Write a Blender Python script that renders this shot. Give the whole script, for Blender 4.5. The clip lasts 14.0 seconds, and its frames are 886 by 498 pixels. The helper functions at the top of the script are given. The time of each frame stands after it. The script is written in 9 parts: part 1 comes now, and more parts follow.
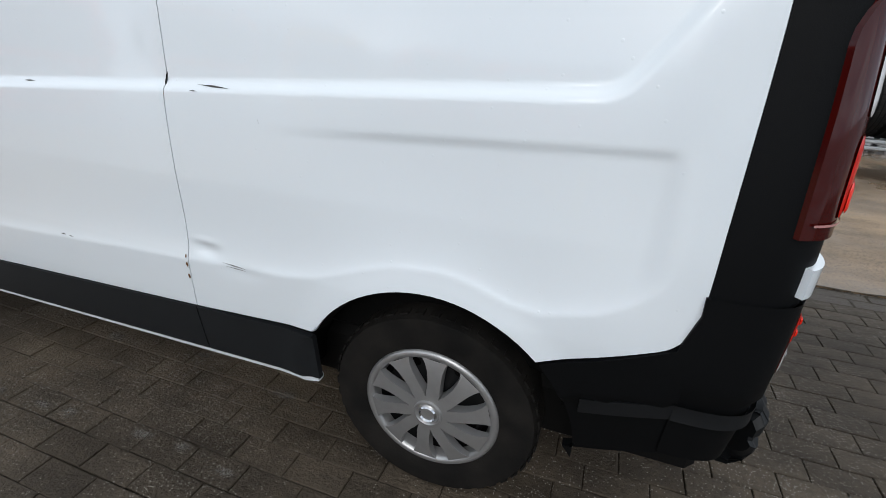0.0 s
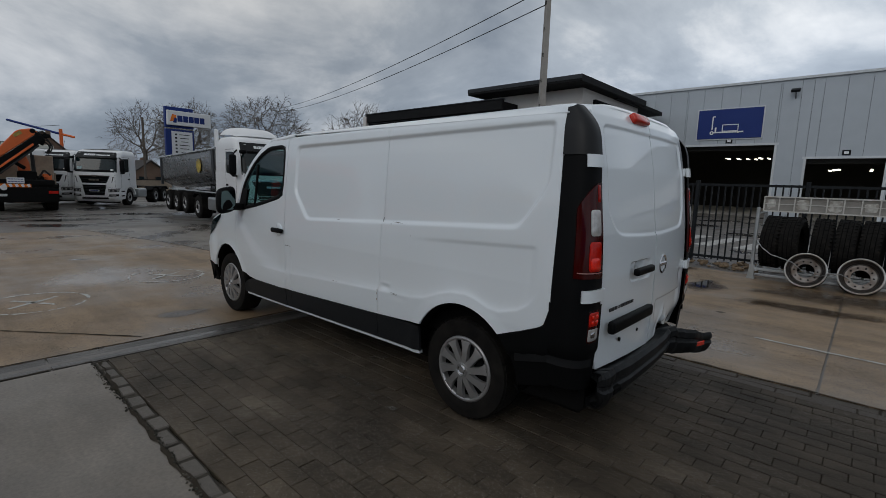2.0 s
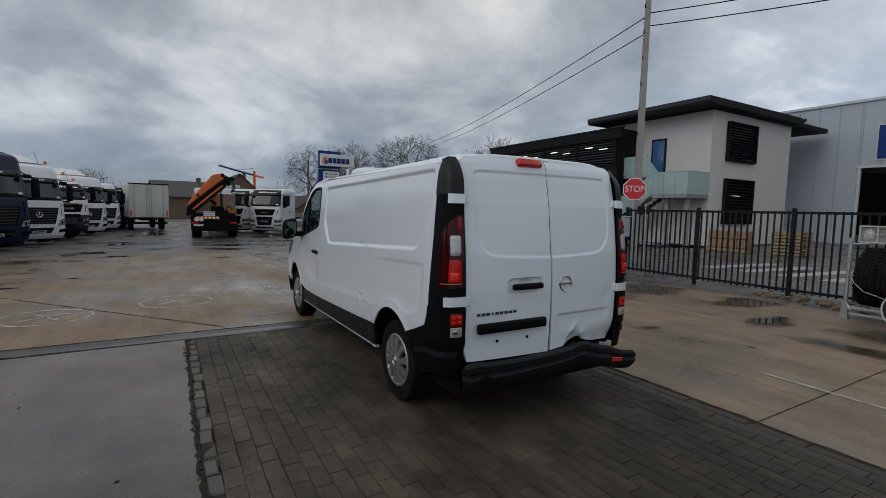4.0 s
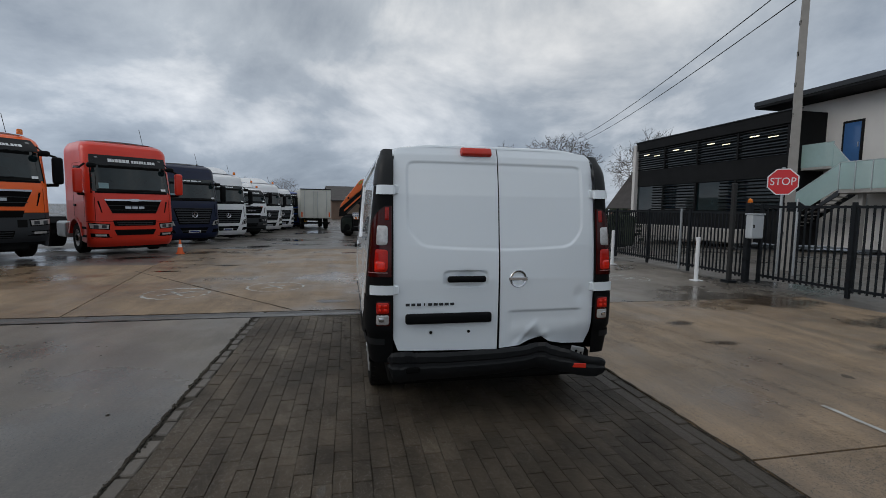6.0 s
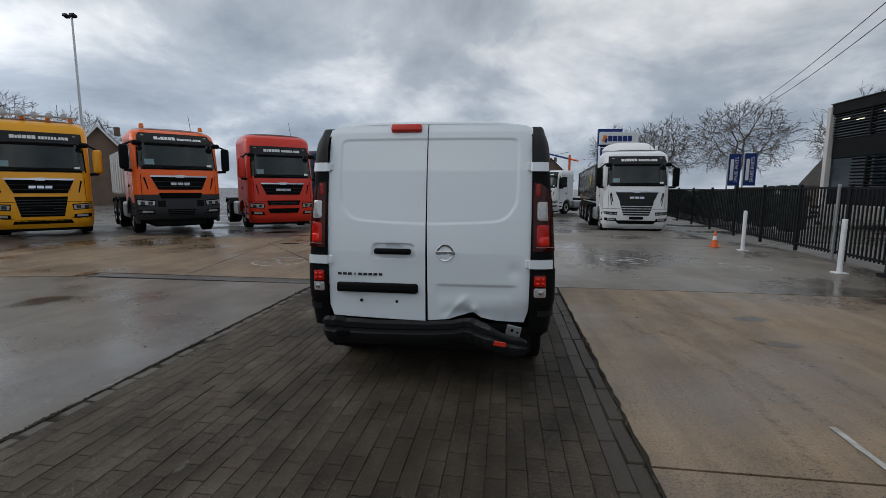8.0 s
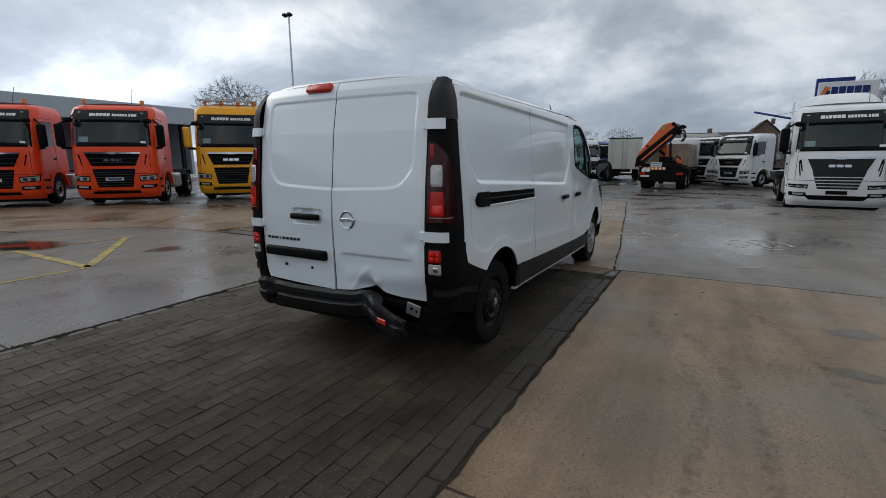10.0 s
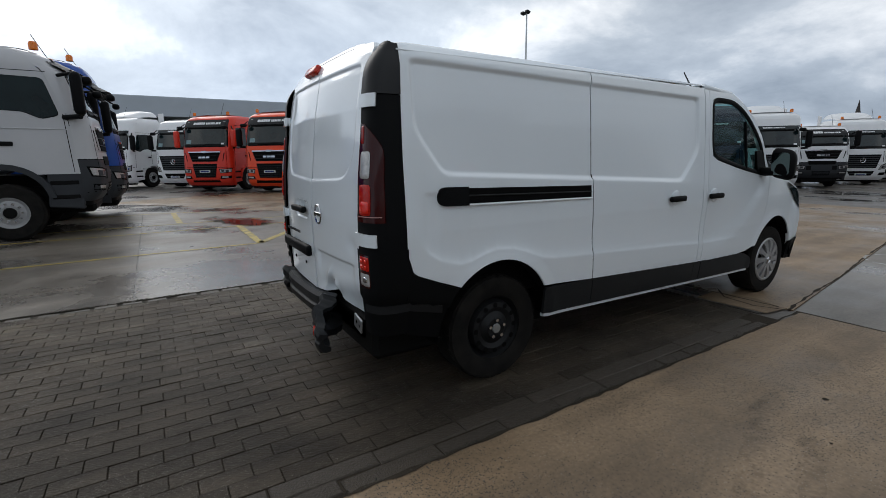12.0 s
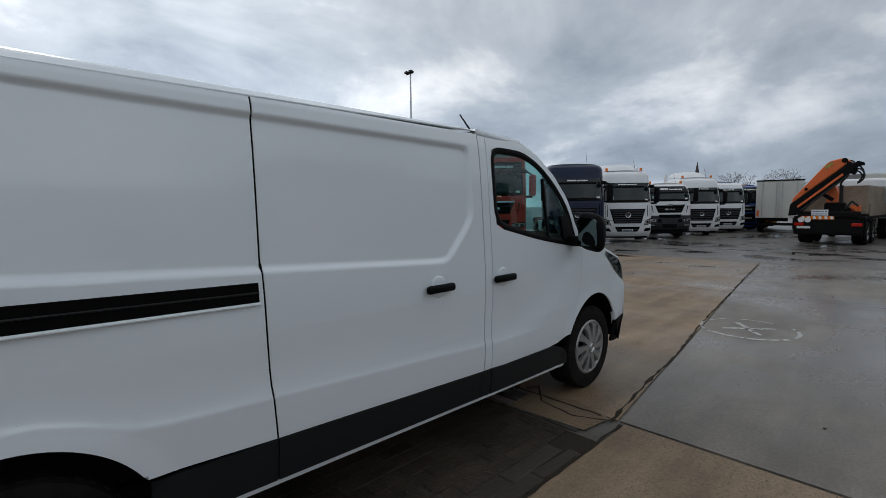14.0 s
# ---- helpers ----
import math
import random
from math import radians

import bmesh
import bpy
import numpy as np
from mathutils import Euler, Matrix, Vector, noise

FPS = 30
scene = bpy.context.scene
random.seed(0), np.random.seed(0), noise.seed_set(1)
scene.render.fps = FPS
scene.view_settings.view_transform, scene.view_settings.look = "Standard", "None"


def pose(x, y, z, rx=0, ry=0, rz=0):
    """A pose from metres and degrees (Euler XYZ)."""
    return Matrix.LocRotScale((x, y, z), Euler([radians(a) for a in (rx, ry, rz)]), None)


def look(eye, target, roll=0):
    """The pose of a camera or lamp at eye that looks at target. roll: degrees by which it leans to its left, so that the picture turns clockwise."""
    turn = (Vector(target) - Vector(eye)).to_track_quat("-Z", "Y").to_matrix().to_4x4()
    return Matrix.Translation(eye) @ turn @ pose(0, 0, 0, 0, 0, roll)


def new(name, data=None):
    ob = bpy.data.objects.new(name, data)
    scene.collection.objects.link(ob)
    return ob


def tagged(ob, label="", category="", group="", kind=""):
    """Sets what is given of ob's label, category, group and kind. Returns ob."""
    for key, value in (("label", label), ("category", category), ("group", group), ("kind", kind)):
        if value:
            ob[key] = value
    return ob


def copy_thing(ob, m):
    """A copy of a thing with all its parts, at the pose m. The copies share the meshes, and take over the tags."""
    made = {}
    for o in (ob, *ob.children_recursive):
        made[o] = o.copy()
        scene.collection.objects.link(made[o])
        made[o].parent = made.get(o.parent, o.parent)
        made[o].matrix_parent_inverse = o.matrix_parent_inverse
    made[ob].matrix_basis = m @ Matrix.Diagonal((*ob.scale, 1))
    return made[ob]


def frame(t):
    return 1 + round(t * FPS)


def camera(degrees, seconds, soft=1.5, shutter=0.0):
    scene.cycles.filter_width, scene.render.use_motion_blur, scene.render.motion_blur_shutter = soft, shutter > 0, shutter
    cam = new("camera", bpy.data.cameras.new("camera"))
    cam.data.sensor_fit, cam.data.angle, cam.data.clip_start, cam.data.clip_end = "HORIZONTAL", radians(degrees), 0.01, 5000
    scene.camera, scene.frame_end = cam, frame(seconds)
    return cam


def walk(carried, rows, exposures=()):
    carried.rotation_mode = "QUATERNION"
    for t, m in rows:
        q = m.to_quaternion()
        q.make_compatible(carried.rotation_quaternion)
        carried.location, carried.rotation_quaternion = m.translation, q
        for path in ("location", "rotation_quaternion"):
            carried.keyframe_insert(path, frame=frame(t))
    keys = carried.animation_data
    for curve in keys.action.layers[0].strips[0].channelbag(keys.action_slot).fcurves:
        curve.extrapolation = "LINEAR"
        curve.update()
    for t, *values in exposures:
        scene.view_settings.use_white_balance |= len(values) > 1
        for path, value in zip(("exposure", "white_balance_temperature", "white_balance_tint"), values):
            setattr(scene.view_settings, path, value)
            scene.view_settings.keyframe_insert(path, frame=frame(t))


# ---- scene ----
cam = camera(87.2, 14.0, soft=0.40)
METRES, EYE, TILT, LEAN, TURN = 12.75, 1.407, -0.395, -0.83, 19.3
ROWS = [
    (0.0, 0.0, 0.0, 0.0, 0.61, -24.36, -1.34),
    (0.5, 0.0077, -0.0428, 0.008, 7.37, -17.63, -1.37),
    (1.0, 0.0239, -0.0789, 0.009, 13.03, -12.89, -1.44),
    (1.5, 0.0494, -0.1071, 0.0094, 17.72, -9.61, -1.37),
    (2.0, 0.0772, -0.1297, 0.0089, 23.15, -7.3, -1.22),
    (4.5, 0.2431, -0.105, 0.0122, 45.26, -3.76, -0.9),
    (5.0, 0.2634, -0.0808, 0.0091, 50.73, -3.63, -0.94),
    (5.5, 0.2818, -0.06, 0.0076, 54.95, -3.8, -0.88),
    (6.0, 0.2978, -0.032, 0.0077, 59.27, -4.06, -0.81),
    (6.5, 0.3053, 0.0027, 0.0061, 64.17, -4.63, -0.81),
    (7.0, 0.3264, 0.0245, 0.0043, 69.23, -4.94, -0.72),
    (7.5, 0.3459, 0.0522, 0.0057, 74.03, -5.72, -0.63),
    (10.0, 0.3319, 0.242, 0.002, 100.43, -10.2, -0.17),
    (10.5, 0.3176, 0.2729, 0.0018, 109.0, -11.3, -0.16),
    (11.0, 0.2901, 0.2971, 0.0021, 116.54, -11.86, -0.07),
    (11.5, 0.2627, 0.323, 0.0004, 123.28, -11.98, -0.1),
    (12.0, 0.2325, 0.3401, -0.0011, 128.86, -10.82, -0.13),
    (12.5, 0.2, 0.3546, 0.0033, 132.81, -10.08, -0.24),
    (13.0, 0.1647, 0.3618, 0.0041, 129.4, -9.39, -0.4),
    (13.5, 0.1249, 0.3594, 0.0062, 120.68, -7.6, -0.28),
    (14.0, 0.0916, 0.3604, 0.0078, 116.64, -4.53, -0.1),
]
walk(cam, [(t, pose(0, 0, EYE, TILT, LEAN, TURN) @ pose(METRES * x, METRES * y, METRES * z, 90 + pitch, roll, yaw)) for t, x, y, z, yaw, pitch, roll in ROWS],
     exposures=[(0.0, 0.88), (0.5, 0.42), (1.0, 0.0), (1.5, -0.32), (2.2, -0.38), (4.5, -0.1), (7.5, 0.02), (10.0, 0.06), (11.5, 0.15), (12.5, 0.20), (13.0, 0.16), (14.0, 0.0)])

# ---- light ----
SUN_AZ, SUN_EL = -80.0, 32.0
world = bpy.data.worlds.new("overcast_sky")
scene.world = world
world.use_nodes = True
wn, wl = world.node_tree.nodes, world.node_tree.links
wn.clear()


def wnode(kind, **kw):
    n = wn.new(kind)
    for k, v in kw.items():
        n.inputs[k].default_value = v
    return n


w_out, w_bg = wn.new("ShaderNodeOutputWorld"), wn.new("ShaderNodeBackground")
w_sky = wn.new("ShaderNodeTexSky")
w_sky.sky_type, w_sky.sun_disc = "NISHITA", False
w_sky.sun_elevation, w_sky.sun_rotation = radians(SUN_EL), radians(90 - SUN_AZ)
w_tc, w_sep = wn.new("ShaderNodeTexCoord"), wn.new("ShaderNodeSeparateXYZ")
wl.new(w_tc.outputs["Generated"], w_sep.inputs[0])
# cloud sheet: the direction is laid onto a flat layer overhead
w_abs = wn.new("ShaderNodeMath"); w_abs.operation = "ABSOLUTE"
wl.new(w_sep.outputs["Z"], w_abs.inputs[0])
w_up = wn.new("ShaderNodeMath"); w_up.operation = "ADD"; w_up.inputs[1].default_value = 0.42
wl.new(w_abs.outputs[0], w_up.inputs[0])
w_div = []
for ax in "XY":
    d = wn.new("ShaderNodeMath"); d.operation = "DIVIDE"
    wl.new(w_sep.outputs[ax], d.inputs[0]); wl.new(w_up.outputs[0], d.inputs[1])
    w_div.append(d)
w_comb = wn.new("ShaderNodeCombineXYZ")
wl.new(w_div[0].outputs[0], w_comb.inputs[0]); wl.new(w_div[1].outputs[0], w_comb.inputs[1])
w_n1 = wnode("ShaderNodeTexNoise", Scale=1.45, Detail=10.0, Roughness=0.58, Distortion=0.45)
w_n2 = wnode("ShaderNodeTexNoise", Scale=2.6, Detail=7.0, Roughness=0.55)
wl.new(w_comb.outputs[0], w_n1.inputs["Vector"]); wl.new(w_comb.outputs[0], w_n2.inputs["Vector"])
w_mixn = wn.new("ShaderNodeMix"); w_mixn.inputs[0].default_value = 0.3
wl.new(w_n1.outputs["Fac"], w_mixn.inputs[2]); wl.new(w_n2.outputs["Fac"], w_mixn.inputs[3])
w_ramp = wn.new("ShaderNodeValToRGB")
w_ramp.color_ramp.elements[0].position, w_ramp.color_ramp.elements[0].color = 0.34, (0.26, 0.305, 0.37, 1)
w_ramp.color_ramp.elements[1].position, w_ramp.color_ramp.elements[1].color = 0.63, (0.98, 0.99, 1.0, 1)
e = w_ramp.color_ramp.elements.new(0.5); e.color = (0.50, 0.55, 0.61, 1)
wl.new(w_mixn.outputs[0], w_ramp.inputs[0])
# the cloud is thinner, and brighter, to both sides of the yard
w_glow = wn.new("ShaderNodeMapRange"); w_glow.interpolation_type = "SMOOTHSTEP"
w_glow.inputs[1].default_value, w_glow.inputs[2].default_value, w_glow.inputs[3].default_value, w_glow.inputs[4].default_value = 0.60, 1.0, 0.97, 1.48
w_side = wn.new("ShaderNodeMath"); w_side.operation = "ABSOLUTE"
wl.new(w_sep.outputs["Y"], w_side.inputs[0]); wl.new(w_side.outputs[0], w_glow.inputs[0])
w_cloud = wn.new("ShaderNodeVectorMath"); w_cloud.operation = "SCALE"
# low over the horizon the cloud is deeper and bluer
w_low = wn.new("ShaderNodeMapRange"); w_low.interpolation_type = "SMOOTHSTEP"
w_low.inputs[1].default_value, w_low.inputs[2].default_value = 0.02, 0.42
wl.new(w_abs.outputs[0], w_low.inputs[0])
w_tint = wn.new("ShaderNodeMix"); w_tint.data_type = "RGBA"
w_tint.inputs[6].default_value, w_tint.inputs[7].default_value = (0.77, 0.82, 0.90, 1), (1.08, 1.07, 1.05, 1)
wl.new(w_low.outputs[0], w_tint.inputs[0])
w_mul = wn.new("ShaderNodeVectorMath"); w_mul.operation = "MULTIPLY"
wl.new(w_ramp.outputs[0], w_mul.inputs[0]); wl.new(w_tint.outputs[2], w_mul.inputs[1])
w_last = w_glow.outputs[0]
for toward, far, near, gain in (((-0.985, 0.174, 0.12), 0.82, 0.975, 0.90), ((-0.64, -0.77, 0.15), 0.70, 0.96, 1.06), ((-0.62, 0.70, 0.35), 0.80, 0.97, 0.87)):
    w_dot = wn.new("ShaderNodeVectorMath"); w_dot.operation = "DOT_PRODUCT"
    w_dot.inputs[1].default_value = toward
    wl.new(w_tc.outputs["Generated"], w_dot.inputs[0])
    w_fade = wn.new("ShaderNodeMapRange"); w_fade.interpolation_type = "SMOOTHSTEP"
    w_fade.inputs[1].default_value, w_fade.inputs[2].default_value, w_fade.inputs[3].default_value, w_fade.inputs[4].default_value = far, near, 1.0, gain
    wl.new(w_dot.outputs["Value"], w_fade.inputs[0])
    w_m = wn.new("ShaderNodeMath"); w_m.operation = "MULTIPLY"
    wl.new(w_last, w_m.inputs[0]); wl.new(w_fade.outputs[0], w_m.inputs[1]); w_last = w_m.outputs[0]
wl.new(w_mul.outputs[0], w_cloud.inputs[0]); wl.new(w_last, w_cloud.inputs["Scale"])
w_skyscale = wn.new("ShaderNodeVectorMath"); w_skyscale.operation = "SCALE"; w_skyscale.inputs["Scale"].default_value = 0.1
wl.new(w_sky.outputs[0], w_skyscale.inputs[0])
w_mix = wn.new("ShaderNodeMix"); w_mix.data_type = "RGBA"; w_mix.inputs[0].default_value = 0.93
wl.new(w_skyscale.outputs[0], w_mix.inputs[6]); wl.new(w_cloud.outputs[0], w_mix.inputs[7])
wl.new(w_mix.outputs[2], w_bg.inputs["Color"])
w_bg.inputs["Strength"].default_value = 1.0
wl.new(w_bg.outputs[0], w_out.inputs["Surface"])

sun = new("sun", bpy.data.lights.new("sun", "SUN"))
sun.data.energy, sun.data.angle, sun.data.color = 0.5, radians(30), (1.0, 0.97, 0.93)
_el, _az = radians(SUN_EL), radians(SUN_AZ)
sun.matrix_world = look((30 * math.cos(_el) * math.cos(_az), 30 * math.cos(_el) * math.sin(_az), 30 * math.sin(_el)), (0, 0, 0))


# ---- materials ----
def mat(name, col, rough=0.5, metal=0.0, coat=0.0, var=0.08, scale=6.0, bump=0.0, bscale=120.0, col2=None,
        cscale=1.2, rvar=0.1, trans=0.0, rnd=0.0, island=0.0, spec=0.5):
    m = bpy.data.materials.new(name)
    m.use_nodes = True
    n, l = m.node_tree.nodes, m.node_tree.links
    b = n["Principled BSDF"]
    b.inputs["Metallic"].default_value = metal
    b.inputs["Coat Weight"].default_value = coat
    b.inputs["Coat Roughness"].default_value = 0.04
    b.inputs["Transmission Weight"].default_value = trans
    b.inputs["Specular IOR Level"].default_value = spec
    tc = n.new("ShaderNodeTexCoord")
    n1 = n.new("ShaderNodeTexNoise"); n1.inputs["Scale"].default_value = scale; n1.inputs["Detail"].default_value = 6
    n2 = n.new("ShaderNodeTexNoise"); n2.inputs["Scale"].default_value = cscale; n2.inputs["Detail"].default_value = 4
    l.new(tc.outputs["Object"], n1.inputs["Vector"]); l.new(tc.outputs["Object"], n2.inputs["Vector"])
    c1 = tuple(col) + (1,)
    c2 = tuple(col2 or [c * 0.75 for c in col]) + (1,)
    r = n.new("ShaderNodeValToRGB")
    r.color_ramp.elements[0].position, r.color_ramp.elements[1].position = 0.35, 0.65
    r.color_ramp.elements[0].color, r.color_ramp.elements[1].color = c1, c2
    mx = n.new("ShaderNodeMix"); mx.data_type = "RGBA"; mx.blend_type = "MIX"
    l.new(n2.outputs["Fac"], r.inputs[0])
    mx.inputs[6].default_value = c1
    l.new(r.outputs[0], mx.inputs[7])
    mx.inputs[0].default_value = 1.0 if col2 else min(1, var * 3)
    hs = n.new("ShaderNodeHueSaturation")
    l.new(mx.outputs[2], hs.inputs["Color"])
    mr = n.new("ShaderNodeMapRange")
    mr.inputs[3].default_value, mr.inputs[4].default_value = 1 - var, 1 + var
    l.new(n1.outputs["Fac"], mr.inputs[0])
    val = mr.outputs[0]
    if rnd or island:
        src = n.new("ShaderNodeObjectInfo").outputs["Random"] if rnd else n.new("ShaderNodeNewGeometry").outputs["Random Per Island"]
        m2 = n.new("ShaderNodeMapRange"); k = rnd or island
        m2.inputs[3].default_value, m2.inputs[4].default_value = 1 - k, 1 + k
        l.new(src, m2.inputs[0])
        mm = n.new("ShaderNodeMath"); mm.operation = "MULTIPLY"
        l.new(val, mm.inputs[0]); l.new(m2.outputs[0], mm.inputs[1]); val = mm.outputs[0]
    l.new(val, hs.inputs["Value"])
    l.new(hs.outputs[0], b.inputs["Base Color"])
    rr = n.new("ShaderNodeMapRange")
    rr.inputs[3].default_value, rr.inputs[4].default_value = max(0.02, rough - rvar), min(1, rough + rvar)
    l.new(n2.outputs["Fac"], rr.inputs[0]); l.new(rr.outputs[0], b.inputs["Roughness"])
    if bump:
        n3 = n.new("ShaderNodeTexNoise"); n3.inputs["Scale"].default_value = bscale; n3.inputs["Detail"].default_value = 5
        l.new(tc.outputs["Object"], n3.inputs["Vector"])
        bp = n.new("ShaderNodeBump"); bp.inputs["Strength"].default_value = bump; bp.inputs["Distance"].default_value = 0.01
        l.new(n3.outputs["Fac"], bp.inputs["Height"]); l.new(bp.outputs[0], b.inputs["Normal"])
    return m


def glow(name, col, power):
    m = mat(name, col, 0.3)
    b = m.node_tree.nodes["Principled BSDF"]
    b.inputs["Emission Color"].default_value = tuple(col) + (1,)
    b.inputs["Emission Strength"].default_value = power
    return m


def wet_concrete(name, dry, wet, tint, dull=0.48):
    """Worn yard concrete, damp in patches: darker and glossier where wet."""
    m = mat(name, dry, 0.5, var=0.12, scale=35.0, bump=0.10, bscale=60.0)
    n, l = m.node_tree.nodes, m.node_tree.links
    b = n["Principled BSDF"]
    geo = n.new("ShaderNodeNewGeometry")
    a = n.new("ShaderNodeTexNoise"); a.inputs["Scale"].default_value = 0.35; a.inputs["Detail"].default_value = 7; a.inputs["Roughness"].default_value = 0.6
    c = n.new("ShaderNodeTexNoise"); c.inputs["Scale"].default_value = 1.7; c.inputs["Detail"].default_value = 8; c.inputs["Roughness"].default_value = 0.65
    f = n.new("ShaderNodeTexNoise"); f.inputs["Scale"].default_value = 45; f.inputs["Detail"].default_value = 6
    for q in (a, c, f):
        l.new(geo.outputs["Position"], q.inputs["Vector"])
    wetr = n.new("ShaderNodeMapRange"); wetr.inputs[1].default_value, wetr.inputs[2].default_value = 0.47, 0.60
    l.new(a.outputs["Fac"], wetr.inputs[0])
    m1 = n.new("ShaderNodeMix"); m1.data_type = "RGBA"
    m1.inputs[6].default_value, m1.inputs[7].default_value = (*dry, 1), (*tint, 1)
    tr = n.new("ShaderNodeMapRange"); tr.inputs[1].default_value, tr.inputs[2].default_value = 0.38, 0.62
    l.new(c.outputs["Fac"], tr.inputs[0]); l.new(tr.outputs[0], m1.inputs[0])
    m2 = n.new("ShaderNodeMix"); m2.data_type = "RGBA"; m2.inputs[7].default_value = (*wet, 1)
    l.new(m1.outputs[2], m2.inputs[6]); l.new(wetr.outputs[0], m2.inputs[0])
    hs = n.new("ShaderNodeHueSaturation"); vr = n.new("ShaderNodeMapRange")
    vr.inputs[3].default_value, vr.inputs[4].default_value = 0.55, 1.45
    l.new(f.outputs["Fac"], vr.inputs[0]); l.new(vr.outputs[0], hs.inputs["Value"]); l.new(m2.outputs[2], hs.inputs["Color"])
    l.new(hs.outputs[0], b.inputs["Base Color"])
    rr = n.new("ShaderNodeMapRange"); rr.inputs[1].default_value, rr.inputs[2].default_value = 0.42, 0.66
    rr.inputs[3].default_value, rr.inputs[4].default_value = dull, 0.09
    l.new(a.outputs["Fac"], rr.inputs[0]); l.new(rr.outputs[0], b.inputs["Roughness"])
    return m


def speckle(m, scale, radius, col, lo=0.0, hi=0.0, patch=1.2):
    """Grains set in the surface: exposed dark stones or bright chips, in patches."""
    n, l = m.node_tree.nodes, m.node_tree.links
    b = n["Principled BSDF"]
    src = b.inputs["Base Color"].links[0].from_socket
    geo = n.new("ShaderNodeNewGeometry")
    v = n.new("ShaderNodeTexVoronoi"); v.inputs["Scale"].default_value = scale
    q = n.new("ShaderNodeTexNoise"); q.inputs["Scale"].default_value = patch; q.inputs["Detail"].default_value = 5
    l.new(geo.outputs["Position"], v.inputs["Vector"]); l.new(geo.outputs["Position"], q.inputs["Vector"])
    d = n.new("ShaderNodeMapRange"); d.inputs[1].default_value, d.inputs[2].default_value = radius, radius * 0.75
    l.new(v.outputs["Distance"], d.inputs[0])
    k = n.new("ShaderNodeMapRange"); k.inputs[1].default_value, k.inputs[2].default_value = lo, hi
    l.new(q.outputs["Fac"], k.inputs[0])
    sp = n.new("ShaderNodeSeparateColor"); l.new(v.outputs["Color"], sp.inputs[0])
    g = n.new("ShaderNodeMath"); g.operation = "LESS_THAN"
    l.new(sp.outputs[0], g.inputs[0]); l.new(k.outputs[0], g.inputs[1])
    f = n.new("ShaderNodeMath"); f.operation = "MULTIPLY"
    l.new(d.outputs[0], f.inputs[0]); l.new(g.outputs[0], f.inputs[1])
    mx = n.new("ShaderNodeMix"); mx.data_type = "RGBA"; mx.inputs[7].default_value = (*col, 1)
    l.new(f.outputs[0], mx.inputs[0]); l.new(src, mx.inputs[6]); l.new(mx.outputs[2], b.inputs["Base Color"])
    return m


def raindrops(m):
    """Clear drops standing on paint: small domes, here and there, as relief alone."""
    n, l = m.node_tree.nodes, m.node_tree.links
    b = n["Principled BSDF"]
    tc = n.new("ShaderNodeTexCoord")
    v = n.new("ShaderNodeTexVoronoi"); v.inputs["Scale"].default_value = 38
    l.new(tc.outputs["Object"], v.inputs["Vector"])
    d = n.new("ShaderNodeMapRange"); d.interpolation_type = "SMOOTHSTEP"
    d.inputs[1].default_value, d.inputs[2].default_value = 0.16, 0.05
    l.new(v.outputs["Distance"], d.inputs[0])
    sp = n.new("ShaderNodeSeparateColor"); l.new(v.outputs["Color"], sp.inputs[0])
    g = n.new("ShaderNodeMath"); g.operation = "LESS_THAN"; g.inputs[1].default_value = 0.22
    l.new(sp.outputs[0], g.inputs[0])
    f = n.new("ShaderNodeMath"); f.operation = "MULTIPLY"
    l.new(d.outputs[0], f.inputs[0]); l.new(g.outputs[0], f.inputs[1])
    bp = n.new("ShaderNodeBump"); bp.inputs["Strength"].default_value = 0.35; bp.inputs["Distance"].default_value = 0.0012
    l.new(f.outputs[0], bp.inputs["Height"])
    l.new(bp.outputs[0], b.inputs["Normal"]); l.new(bp.outputs[0], b.inputs["Coat Normal"])


def streaks(m, lo, hi, sx, sy, rot=0.0):
    """Long faint drag marks and dirt trails laid along the ground."""
    n, l = m.node_tree.nodes, m.node_tree.links
    b = n["Principled BSDF"]
    src = b.inputs["Base Color"].links[0].from_socket
    geo, mp, q = n.new("ShaderNodeNewGeometry"), n.new("ShaderNodeMapping"), n.new("ShaderNodeTexNoise")
    mp.inputs["Scale"].default_value = (sx, sy, 1)
    mp.inputs["Rotation"].default_value = (0, 0, rot)
    q.inputs["Scale"].default_value, q.inputs["Detail"].default_value, q.inputs["Roughness"].default_value = 1.0, 7, 0.6
    l.new(geo.outputs["Position"], mp.inputs["Vector"]); l.new(mp.outputs[0], q.inputs["Vector"])
    k = n.new("ShaderNodeMapRange")
    k.inputs[1].default_value, k.inputs[2].default_value, k.inputs[3].default_value, k.inputs[4].default_value = 0.36, 0.64, lo, hi
    l.new(q.outputs["Fac"], k.inputs[0])
    hs = n.new("ShaderNodeHueSaturation")
    l.new(src, hs.inputs["Color"]); l.new(k.outputs[0], hs.inputs["Value"]); l.new(hs.outputs[0], b.inputs["Base Color"])


